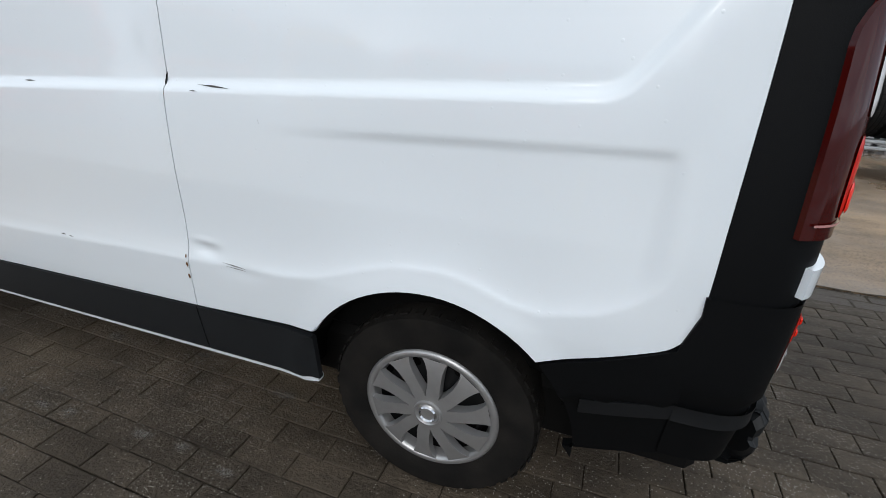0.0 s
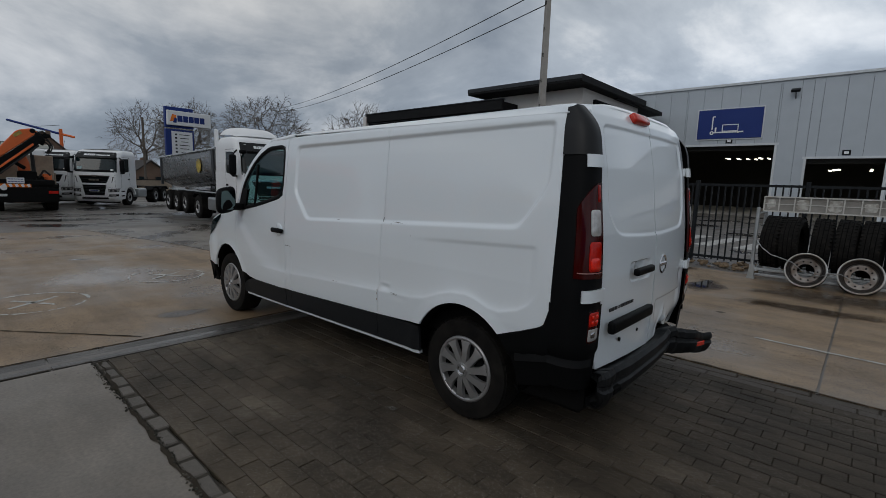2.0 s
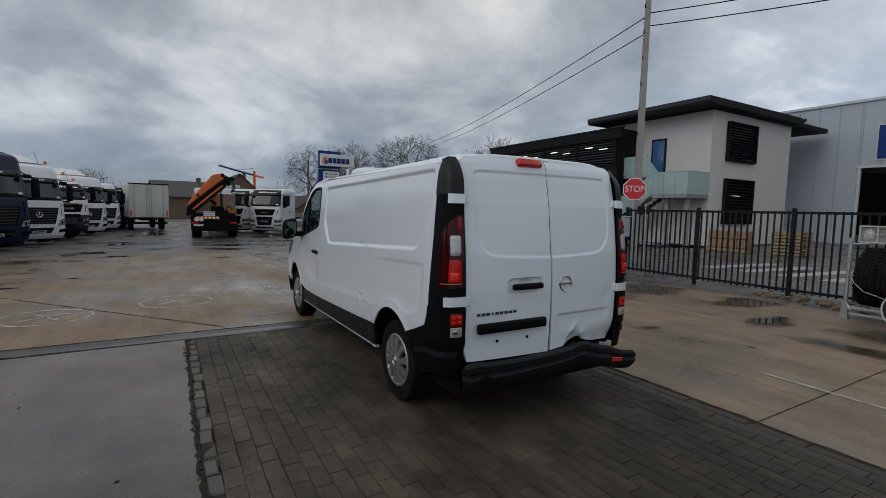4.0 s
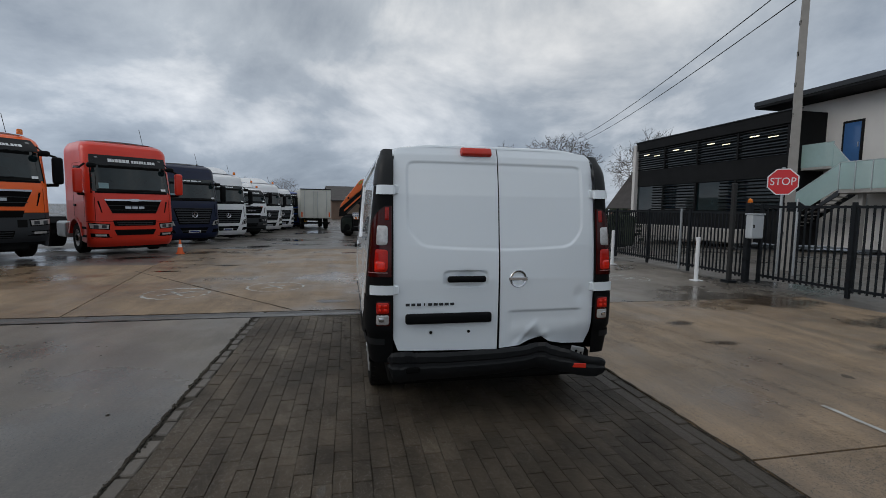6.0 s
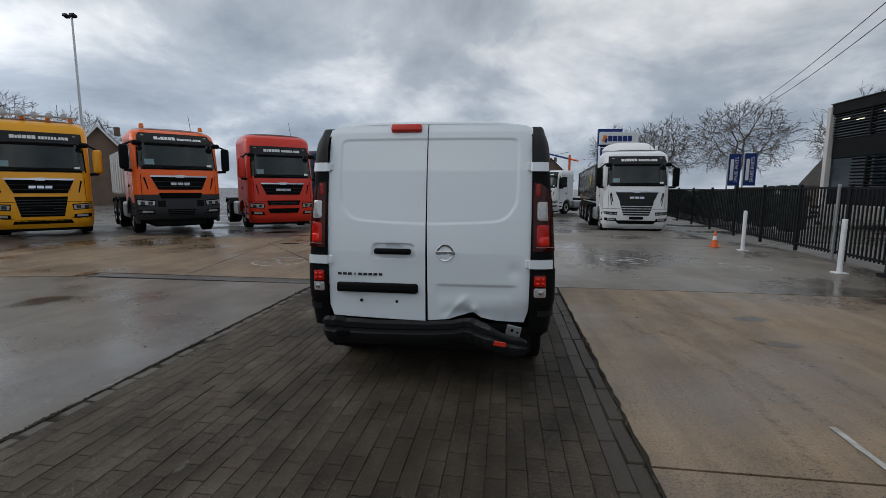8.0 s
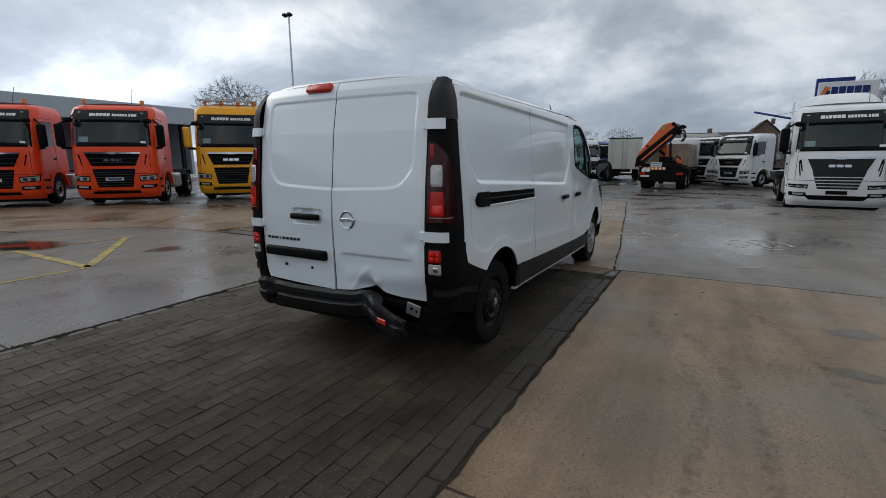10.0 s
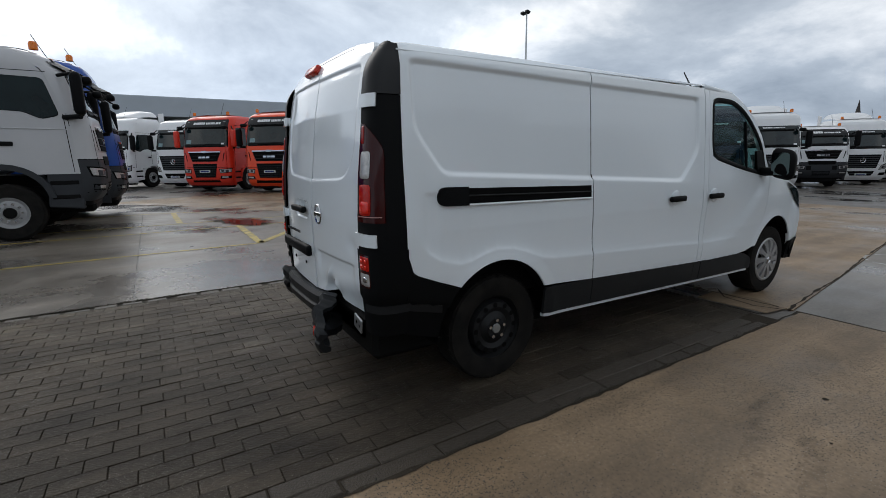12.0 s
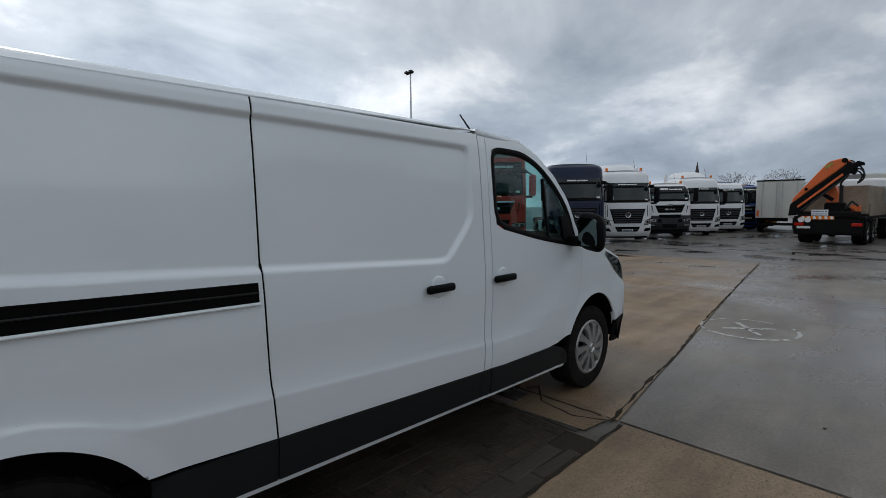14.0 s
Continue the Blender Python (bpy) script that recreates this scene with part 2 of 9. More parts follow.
def shaded_side(m):
    """Shade put into the paver colour: lighter along one edge, darker along the other, with a ragged border."""
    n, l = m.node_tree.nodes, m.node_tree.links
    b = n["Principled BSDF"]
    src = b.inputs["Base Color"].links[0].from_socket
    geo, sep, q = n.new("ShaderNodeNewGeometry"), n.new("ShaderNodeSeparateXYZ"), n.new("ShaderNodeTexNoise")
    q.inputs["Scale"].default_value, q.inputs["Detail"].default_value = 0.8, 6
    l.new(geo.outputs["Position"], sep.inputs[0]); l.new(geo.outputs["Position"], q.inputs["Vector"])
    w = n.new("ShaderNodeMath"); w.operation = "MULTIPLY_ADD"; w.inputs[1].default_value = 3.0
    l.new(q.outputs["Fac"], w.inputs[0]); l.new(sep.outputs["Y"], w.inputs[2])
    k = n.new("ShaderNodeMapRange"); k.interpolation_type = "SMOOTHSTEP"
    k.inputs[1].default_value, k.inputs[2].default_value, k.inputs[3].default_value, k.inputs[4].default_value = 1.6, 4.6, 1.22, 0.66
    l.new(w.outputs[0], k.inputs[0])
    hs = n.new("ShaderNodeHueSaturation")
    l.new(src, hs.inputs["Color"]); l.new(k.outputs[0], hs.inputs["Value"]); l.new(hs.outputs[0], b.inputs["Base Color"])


def soft_edge(m, strength, ragged=1.0, round_shape=True, lo=0.42, hi=0.66):
    """A stain that thins out towards its rim, in a ragged way; the rim lies at one unit from the object's middle."""
    n, l = m.node_tree.nodes, m.node_tree.links
    b = n["Principled BSDF"]
    tc, q, w = n.new("ShaderNodeTexCoord"), n.new("ShaderNodeTexNoise"), n.new("ShaderNodeNewGeometry")
    q.inputs["Scale"].default_value, q.inputs["Detail"].default_value, q.inputs["Roughness"].default_value = 1.6 if round_shape else 14.0, 7, 0.62
    l.new(w.outputs["Position"], q.inputs["Vector"])
    k = n.new("ShaderNodeMapRange"); k.interpolation_type = "SMOOTHSTEP"
    if round_shape:
        d = n.new("ShaderNodeVectorMath"); d.operation = "LENGTH"
        l.new(tc.outputs["Object"], d.inputs[0])
        f = n.new("ShaderNodeMath"); f.operation = "MULTIPLY_ADD"; f.inputs[1].default_value = ragged
        l.new(q.outputs["Fac"], f.inputs[0]); l.new(d.outputs["Value"], f.inputs[2])
        l.new(f.outputs[0], k.inputs[0])
        k.inputs[1].default_value, k.inputs[2].default_value, k.inputs[3].default_value, k.inputs[4].default_value = 0.5 + 0.5 * ragged, 0.15 + 0.5 * ragged, 0.0, strength
    else:
        l.new(q.outputs["Fac"], k.inputs[0])
        k.inputs[1].default_value, k.inputs[2].default_value, k.inputs[3].default_value, k.inputs[4].default_value = lo, hi, 0.0, strength
    l.new(k.outputs[0], b.inputs["Alpha"])
    return m


M = {}
M["white"] = mat("white_van_paint", (0.76, 0.815, 0.855), 0.28, coat=1.0, var=0.0, rvar=0.0)
raindrops(M["white"])
M["black"] = mat("black_plastic", (0.0036, 0.004, 0.0046), 0.55, spec=0.10, var=0.15, bump=0.05, bscale=400, rvar=0.08)
M["trim"] = mat("grey_black_sill_trim", (0.0125, 0.014, 0.0158), 0.5, spec=0.25, var=0.12, bump=0.04, bscale=400)
M["dark"] = mat("dark_gap", (0.003, 0.003, 0.003), 0.9, spec=0.1)
M["satin"] = mat("satin_black_cap", (0.011, 0.012, 0.0135), 0.45, spec=0.28, var=0.1, bump=0.04, bscale=500)
M["rubber"] = mat("tyre_rubber", (0.0065, 0.0063, 0.006), 0.8, spec=0.12, var=0.25, scale=20, bump=0.2, bscale=90, col2=(0.015, 0.0135, 0.012), cscale=9)
M["silver"] = mat("silver_hubcap", (0.40, 0.40, 0.40), 0.36, metal=0.7, var=0.12, scale=25)
M["steel"] = mat("black_steel_rim", (0.007, 0.0075, 0.0085), 0.5, spec=0.25, var=0.2)
M["chrome"] = mat("chrome", (0.58, 0.59, 0.61), 0.12, metal=1.0, var=0.02)
M["galv"] = mat("galvanised_steel", (0.46, 0.48, 0.49), 0.42, metal=0.8, var=0.15, scale=14)
M["redlens"] = mat("red_lens", (0.50, 0.012, 0.005), 0.12, coat=0.1, spec=0.3, var=0.25, scale=60)
M["darkred"] = mat("dark_red_lens", (0.045, 0.0028, 0.0020), 0.08, spec=0.32, coat=0.0, var=0.35, scale=7, rvar=0.02)
M["brightred"] = mat("bright_red_lens", (0.30, 0.008, 0.005), 0.15, spec=0.3, coat=0.1, var=0.2, scale=60)
M["clear"] = mat("clear_lens", (0.55, 0.54, 0.53), 0.12, metal=0.35, var=0.35, scale=45)
M["amber"] = mat("amber_lens", (0.75, 0.18, 0.01), 0.2, var=0.1)
M["brakecore"] = mat("red_lamp_facets", (0.85, 0.02, 0.006), 0.12, spec=0.5, coat=0.3, var=0.3, scale=90)
M["signpink"] = mat("pale_lens_seam", (0.42, 0.20, 0.19), 0.3, var=0.1)
M["bumper"] = mat("scuffed_bumper_plastic", (0.0085, 0.0095, 0.0108), 0.5, spec=0.25, var=0.3, scale=9, bump=0.06, bscale=300, rvar=0.12)
M["redrefl"] = mat("red_reflector", (0.55, 0.03, 0.015), 0.2, var=0.1)


def clear_glass(name, tint, least, most):
    """Thin window glass: tinted see-through, with a gloss that grows at a slant, alike from both sides."""
    m = bpy.data.materials.new(name)
    m.use_nodes = True
    n, l = m.node_tree.nodes, m.node_tree.links
    n.clear()
    out, mx = n.new("ShaderNodeOutputMaterial"), n.new("ShaderNodeMixShader")
    tr, gl, lw = n.new("ShaderNodeBsdfTransparent"), n.new("ShaderNodeBsdfGlossy"), n.new("ShaderNodeLayerWeight")
    tr.inputs["Color"].default_value = (*tint, 1)
    gl.inputs["Roughness"].default_value = 0.03
    lw.inputs["Blend"].default_value = 0.5
    p, k = n.new("ShaderNodeMath"), n.new("ShaderNodeMapRange")
    p.operation = "POWER"; p.inputs[1].default_value = 4.0
    k.inputs[3].default_value, k.inputs[4].default_value = least, most
    l.new(lw.outputs["Facing"], p.inputs[0]); l.new(p.outputs[0], k.inputs[0])
    l.new(k.outputs[0], mx.inputs[0]); l.new(tr.outputs[0], mx.inputs[1]); l.new(gl.outputs[0], mx.inputs[2])
    l.new(mx.outputs[0], out.inputs["Surface"])
    return m


M["glass"] = clear_glass("tinted_glass", (0.47, 0.69, 0.68), 0.06, 0.6)
M["windscreen"] = mat("dark_windscreen", (0.008, 0.017, 0.019), 0.04, var=0.6, scale=2.2, rvar=0.02, spec=0.42)
M["greyplastic"] = mat("dark_grey_plastic", (0.026, 0.029, 0.034), 0.55, spec=0.35, var=0.12)
M["cabin"] = mat("grey_cabin_plastic", (0.055, 0.058, 0.06), 0.5, var=0.15, bump=0.1, bscale=300)
M["seat"] = mat("grey_seat_fabric", (0.05, 0.052, 0.056), 0.9, var=0.2, bump=0.2, bscale=300)
M["brick"] = mat("grey_paver", (0.084, 0.066, 0.047), 0.60, spec=0.17, var=0.42, scale=34, bump=0.8, bscale=90, col2=(0.040, 0.032, 0.024), cscale=1.1, rnd=0.17, rvar=0.22)
M["bricks"] = mat("grey_paver_rest", (0.084, 0.066, 0.047), 0.60, spec=0.17, var=0.42, scale=34, bump=0.8, bscale=90, col2=(0.040, 0.032, 0.024), cscale=1.1, island=0.17, rvar=0.22)
M["bed"] = mat("dark_joint_sand", (0.040, 0.032, 0.023), 0.9, spec=0.15, var=0.3, scale=40, bump=0.4, bscale=150)
M["grey_slab"] = wet_concrete("grey_wet_concrete", (0.174, 0.149, 0.121), (0.098, 0.084, 0.069), (0.136, 0.114, 0.091))
M["brown_slab"] = wet_concrete("brown_wet_concrete", (0.275, 0.190, 0.114), (0.152, 0.104, 0.062), (0.192, 0.132, 0.079), 0.66)
M["asphalt"] = wet_concrete("wet_ground", (0.125, 0.112, 0.098), (0.060, 0.056, 0.052), (0.098, 0.084, 0.071), 0.55)
speckle(M["brown_slab"], 105, 0.44, (0.022, 0.019, 0.016), 0.46, 0.80, 0.8)
speckle(M["brown_slab"], 58, 0.34, (0.030, 0.025, 0.020), 0.52, 1.1, 1.1)
speckle(M["brown_slab"], 95, 0.36, (0.075, 0.055, 0.034), 0.30, 0.95, 1.6)
speckle(M["brown_slab"], 150, 0.30, (0.34, 0.29, 0.23), 0.40, 1.6, 2.0)
speckle(M["grey_slab"], 70, 0.38, (0.035, 0.032, 0.029), 0.56, 1.0, 0.8)
speckle(M["grey_slab"], 120, 0.22, (0.30, 0.24, 0.17), 0.45, 2.2, 2.0)
for k in ("brick", "bricks"):
    speckle(M[k], 150, 0.36, (0.30, 0.285, 0.255), 0.36, 1.15, 1.6)
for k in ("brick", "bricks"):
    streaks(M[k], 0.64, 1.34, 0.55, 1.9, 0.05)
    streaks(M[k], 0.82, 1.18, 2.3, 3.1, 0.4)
    # bright and shaded side of the strip, set in the colour
    shaded_side(M[k])
streaks(M["brown_slab"], 0.80, 1.20, 0.30, 3.2, 0.22)
streaks(M["grey_slab"], 0.78, 1.18, 0.5, 2.2, -0.4)
M["stain"] = mat("oil_stain", (0.085, 0.060, 0.038), 0.6, var=0.3, scale=20)
M["puddle"] = soft_edge(mat("standing_water", (0.036, 0.031, 0.026), 0.03, spec=0.5, var=0.1, rvar=0.01), 0.95, 1.0)
M["wetstain"] = soft_edge(mat("brown_wet_stain", (0.062, 0.041, 0.025), 0.17, spec=0.5, var=0.3, scale=12), 0.72, 1.1)
M["lime"] = soft_edge(mat("pale_lime_bloom", (0.19, 0.175, 0.155), 0.85, var=0.3, scale=40), 0.42, 1.2)
M["tyremark"] = soft_edge(mat("rubber_tyre_mark", (0.030, 0.028, 0.026), 0.6, var=0.3, scale=30), 0.20, 1.0, False)
M["edge"] = mat("pale_edge_stone", (0.125, 0.108, 0.090), 0.6, var=0.3, scale=25, bump=0.6, rnd=0.25)
M["kerb"] = mat("dark_border_stone", (0.056, 0.045, 0.034), 0.52, spec=0.3, var=0.42, scale=30, bump=0.9, bscale=90, rnd=0.04)
M["mortar"] = mat("crumbling_mortar", (0.070, 0.060, 0.047), 0.85, spec=0.2, var=0.5, scale=50, bump=1.0, bscale=70, col2=(0.030, 0.026, 0.021), cscale=7)
M["gravel"] = mat("brown_gravel_patch", (0.21, 0.145, 0.085), 0.7, var=0.45, scale=40, bump=1.0, bscale=45)
M["gritmix"] = mat("mossy_grit", (0.060, 0.052, 0.040), 0.85, var=0.4, scale=60, col2=(0.030, 0.028, 0.020), cscale=5, island=0.5)
M["gutter"] = mat("smooth_gutter_concrete", (0.078, 0.070, 0.062), 0.34, var=0.35, scale=14, bump=0.35, bscale=60, col2=(0.040, 0.036, 0.032), cscale=2.2, rvar=0.2)
M["yellow_line"] = mat("worn_yellow_paint", (0.50, 0.36, 0.05), 0.5, var=0.35, scale=30, col2=(0.25, 0.20, 0.06), cscale=6)
M["white_line"] = mat("worn_white_paint", (0.50, 0.50, 0.48), 0.55, var=0.3, scale=30, col2=(0.26, 0.25, 0.23), cscale=9)
M["spray"] = soft_edge(mat("worn_spray_paint", (0.52, 0.52, 0.50), 0.6, var=0.3, scale=30), 0.95, 1.0, False, 0.36, 0.50)
M["whitewall"] = mat("white_render_wall", (0.60, 0.575, 0.55), 0.85, var=0.04, scale=3, bump=0.1, bscale=200)
M["blackwall"] = mat("black_cladding", (0.009, 0.009, 0.0095), 0.65, spec=0.15, var=0.2, scale=4)
M["hall"] = mat("grey_metal_cladding", (0.40, 0.44, 0.48), 0.5, metal=0.0, var=0.04, scale=1.5)
M["hall_frame"] = mat("pale_door_frame", (0.55, 0.58, 0.60), 0.5)
# the hall's indoor shade is put into this wall and door-leaf colour
M["inside"] = mat("shaded_hall_interior", (0.03, 0.028, 0.025), 0.8)
M["fence"] = mat("anthracite_steel", (0.008, 0.010, 0.0125), 0.5, spec=0.2, var=0.15)
M["navy"] = mat("navy_sign", (0.016, 0.036, 0.17), 0.5, var=0.05, spec=0.2)
M["signwhite"] = mat("white_sign", (0.72, 0.73, 0.74), 0.4, var=0.03)
M["signgrey"] = mat("pale_sign_grey", (0.45, 0.48, 0.5), 0.4)
M["stopred"] = mat("stop_red", (0.60, 0.025, 0.03), 0.35, var=0.04)
M["pole"] = mat("concrete_pole", (0.30, 0.285, 0.265), 0.85, var=0.15, scale=8, bump=0.2)
M["cable"] = mat("black_cable", (0.012, 0.012, 0.012), 0.7)
M["bark"] = mat("bare_bark", (0.105, 0.088, 0.073), 0.9, var=0.25)
M["hedge"] = mat("dark_hedge", (0.022, 0.034, 0.016), 0.8, var=0.4, scale=9)
M["railglass"] = mat("green_rail_glass", (0.40, 0.55, 0.53), 0.15, var=0.06)
M["railglass"].node_tree.nodes["Principled BSDF"].inputs["Alpha"].default_value = 0.55
M["cone"] = mat("orange_cone", (0.72, 0.12, 0.02), 0.5, var=0.1)
M["wood"] = mat("pallet_wood", (0.33, 0.24, 0.14), 0.8, var=0.2)
M["cardboard"] = mat("brown_cardboard", (0.30, 0.19, 0.11), 0.85, var=0.15)
M["crane"] = mat("orange_crane_paint", (0.70, 0.13, 0.02), 0.4, var=0.08)
M["brickwall"] = mat("red_brick_house", (0.165, 0.108, 0.078), 0.85, var=0.2, scale=12)
M["roof"] = mat("dark_roof_tiles", (0.05, 0.043, 0.04), 0.8, var=0.2, scale=6)
M["tarp"] = mat("grey_steel_tipper", (0.33, 0.335, 0.34), 0.27, metal=0.85, var=0.15, scale=5)
M["box"] = mat("off_white_box_panels", (0.55, 0.55, 0.50), 0.55, var=0.07, scale=3)
M["rust"] = mat("rusty_panel", (0.30, 0.24, 0.18), 0.7, var=0.3, scale=8)
M["chassis"] = mat("black_chassis", (0.005, 0.005, 0.005), 0.7, spec=0.12, var=0.25)
M["truckwheel"] = mat("pale_truck_rim", (0.42, 0.42, 0.42), 0.45, metal=0.5, var=0.15)
M["rimgrey"] = mat("dull_rim_steel", (0.26, 0.25, 0.24), 0.45, metal=0.6, var=0.4, scale=20, col2=(0.08, 0.055, 0.04), cscale=5)
M["rimdark"] = mat("dark_rim_barrel", (0.024, 0.023, 0.022), 0.45, metal=0.1, var=0.3, scale=20, col2=(0.05, 0.04, 0.034), cscale=6)
M["rimring"] = mat("bright_worn_rim", (0.62, 0.61, 0.59), 0.32, metal=0.6, var=0.2, scale=18, col2=(0.46, 0.41, 0.36), cscale=4)
M["scratch"] = mat("bare_scratch", (0.045, 0.040, 0.038), 0.7, var=0.4, scale=60)
M["rustspot"] = mat("rust_spot", (0.16, 0.07, 0.025), 0.85, var=0.4, scale=80)
M["lattice"] = mat("chipped_white_lattice", (0.50, 0.49, 0.46), 0.6, var=0.25, scale=20)
M["poster"] = mat("weathered_grey_sheet", (0.26, 0.25, 0.23), 0.8, var=0.3, scale=8)
M["paperwhite"] = mat("torn_white_paper", (0.55, 0.55, 0.52), 0.85, var=0.35, scale=25, col2=(0.30, 0.28, 0.25), cscale=14)
M["mirror"] = mat("door_mirror_glass", (0.13, 0.18, 0.18), 0.06, metal=1.0, var=0.02)
M["sticker"] = mat("pale_windscreen_paper", (0.16, 0.26, 0.28), 0.4, var=0.15, scale=30)
M["silverslat"] = mat("silver_grille_slat", (0.50, 0.51, 0.52), 0.35, metal=0.4, var=0.05)
M["plate"] = mat("white_plate", (0.62, 0.63, 0.62), 0.4)
TRUCK = {
    "red": (0.66, 0.036, 0.016), "orange": (0.86, 0.12, 0.008), "vermilion": (0.80, 0.065, 0.012), "yellow": (0.88, 0.40, 0.015),
    "navy": (0.006, 0.012, 0.04), "white": (0.76, 0.77, 0.78), "silver": (0.50, 0.50, 0.51), "blue": (0.015, 0.07, 0.32),
}
for k, c in TRUCK.items():
    M["truck_" + k] = mat("truck_paint_" + k, c, 0.32, coat=0.0 if k == "navy" else 0.3, spec=0.3, var=0.05, scale=3)


# ---- building helpers ----
def link_mesh(name, verts, faces, material, parent=None, smooth=False):
    me = bpy.data.meshes.new(name)
    me.from_pydata([tuple(map(float, v)) for v in verts], [], [tuple(int(i) for i in f) for f in faces])
    me.materials.append(material)
    if smooth:
        me.shade_smooth()
    me.update()
    ob = new(name, me)
    ob.parent = parent
    return ob


def part(name, bm, material, parent, label="", smooth=False, angle=None):
    me = bpy.data.meshes.new(name)
    bm.normal_update()
    bm.to_mesh(me)
    bm.free()
    me.materials.append(material)
    if smooth:
        me.shade_smooth()
        if angle:
            me.set_sharp_from_angle(angle=radians(angle))
    ob = new(name, me)
    ob.parent = parent
    if label:
        ob["label"] = label
    return ob


def empty(name, m, label, category, group="", kind=""):
    ob = new(name)
    ob.matrix_world = m
    ob.empty_display_size = 0.2
    return tagged(ob, label, category, group, kind)


def box(cx, cy, cz, sx, sy, sz, bevel=0.0, rot=None, bm=None, seg=1):
    """A box by centre and size; adds to bm."""
    bm = bm or bmesh.new()
    m = Matrix.Translation((cx, cy, cz)) @ (rot.to_4x4() if rot else Matrix.Identity(4)) @ Matrix.Diagonal((sx, sy, sz, 1))
    r = bmesh.ops.create_cube(bm, size=1, matrix=m)
    if bevel:
        es = list({e for v in r["verts"] for e in v.link_edges})
        bmesh.ops.bevel(bm, geom=es, offset=bevel, segments=seg, affect="EDGES", profile=0.5)
    return bm


def rotz(a, m=None):
    return Matrix.Rotation(radians(a), 3, "Z")


def roty(a):
    return Matrix.Rotation(radians(a), 3, "Y")


def rotx(a):
    return Matrix.Rotation(radians(a), 3, "X")


def rod(p, q, r, n=8, r2=None, bm=None):
    """A round bar from p to q."""
    bm = bm or bmesh.new()
    p, q = Vector(p), Vector(q)
    d = q - p
    m = Matrix.Translation((p + q) / 2) @ d.to_track_quat("Z", "Y").to_matrix().to_4x4()
    bmesh.ops.create_cone(bm, cap_ends=True, segments=n, radius1=r, radius2=r if r2 is None else r2, depth=d.length, matrix=m)
    return bm


def prism(outline, a, b, axis="y", bevel=0.0, bm=None, seg=1):
    """A plane outline drawn out along an axis from a to b. Outline pairs: (x, z) for y, (y, z) for x, (x, y) for z."""
    bm = bm or bmesh.new()

    def at(p, t):
        return {"y": (p[0], t, p[1]), "x": (t, p[0], p[1]), "z": (p[0], p[1], t)}[axis]
    va = [bm.verts.new(at(p, a)) for p in outline]
    vb = [bm.verts.new(at(p, b)) for p in outline]
    n = len(outline)
    fs = [bm.faces.new(va), bm.faces.new(vb[::-1])]
    for i in range(n):
        fs.append(bm.faces.new((va[i], vb[i], vb[(i + 1) % n], va[(i + 1) % n])))
    bmesh.ops.recalc_face_normals(bm, faces=fs)
    if bevel:
        es = list({e for f in fs for e in f.edges})
        bmesh.ops.bevel(bm, geom=es, offset=bevel, segments=seg, affect="EDGES", profile=0.5)
    return bm


def lathe(profile, n=32, axis="y", centre=(0, 0, 0), bm=None):
    """Turns (radius, along) pairs about an axis."""
    bm = bm or bmesh.new()
    cx, cy, cz = centre
    rings = []
    for r, h in profile:
        ring = []
        for i in range(n):
            a = 2 * math.pi * i / n
            c, s = r * math.cos(a), r * math.sin(a)
            ring.append(bm.verts.new({"y": (cx + c, cy + h, cz + s), "z": (cx + c, cy + s, cz + h), "x": (cx + h, cy + c, cz + s)}[axis]))
        rings.append(ring)
    for a, b in zip(rings, rings[1:]):
        for i in range(n):
            bm.faces.new((a[i], a[(i + 1) % n], b[(i + 1) % n], b[i]))
    bmesh.ops.remove_doubles(bm, verts=bm.verts[:], dist=1e-5)
    bmesh.ops.recalc_face_normals(bm, faces=bm.faces[:])
    return bm


def grid(fn, us, vs, bm=None, flip=False):
    """A surface: fn(u, v) gives the place."""
    bm = bm or bmesh.new()
    rows = [[bm.verts.new(fn(u, v)) for v in vs] for u in us]
    for a, b in zip(rows, rows[1:]):
        for i in range(len(vs) - 1):
            f = (a[i], b[i], b[i + 1], a[i + 1])
            bm.faces.new(f[::-1] if flip else f)
    return bm


def clip_poly(poly, x0, x1, z0, z1):
    for axis, lim, sign in ((0, x0, 1), (0, x1, -1), (1, z0, 1), (1, z1, -1)):
        out = []
        for i, p in enumerate(poly):
            q = poly[(i + 1) % len(poly)]
            a, b = sign * (p[axis] - lim), sign * (q[axis] - lim)
            if a >= 0:
                out.append(p)
            if (a > 0 > b) or (a < 0 < b):
                t = a / (a - b)
                out.append((p[0] + t * (q[0] - p[0]), p[1] + t * (q[1] - p[1])))
        poly = out
        if len(poly) < 3:
            return []
    return poly


def inside_poly(x, z, poly):
    hit, j = False, len(poly) - 1
    for i in range(len(poly)):
        (xi, zi), (xj, zj) = poly[i], poly[j]
        if (zi > z) != (zj > z) and x < (xj - xi) * (z - zi) / (zj - zi) + xi:
            hit = not hit
        j = i
    return hit


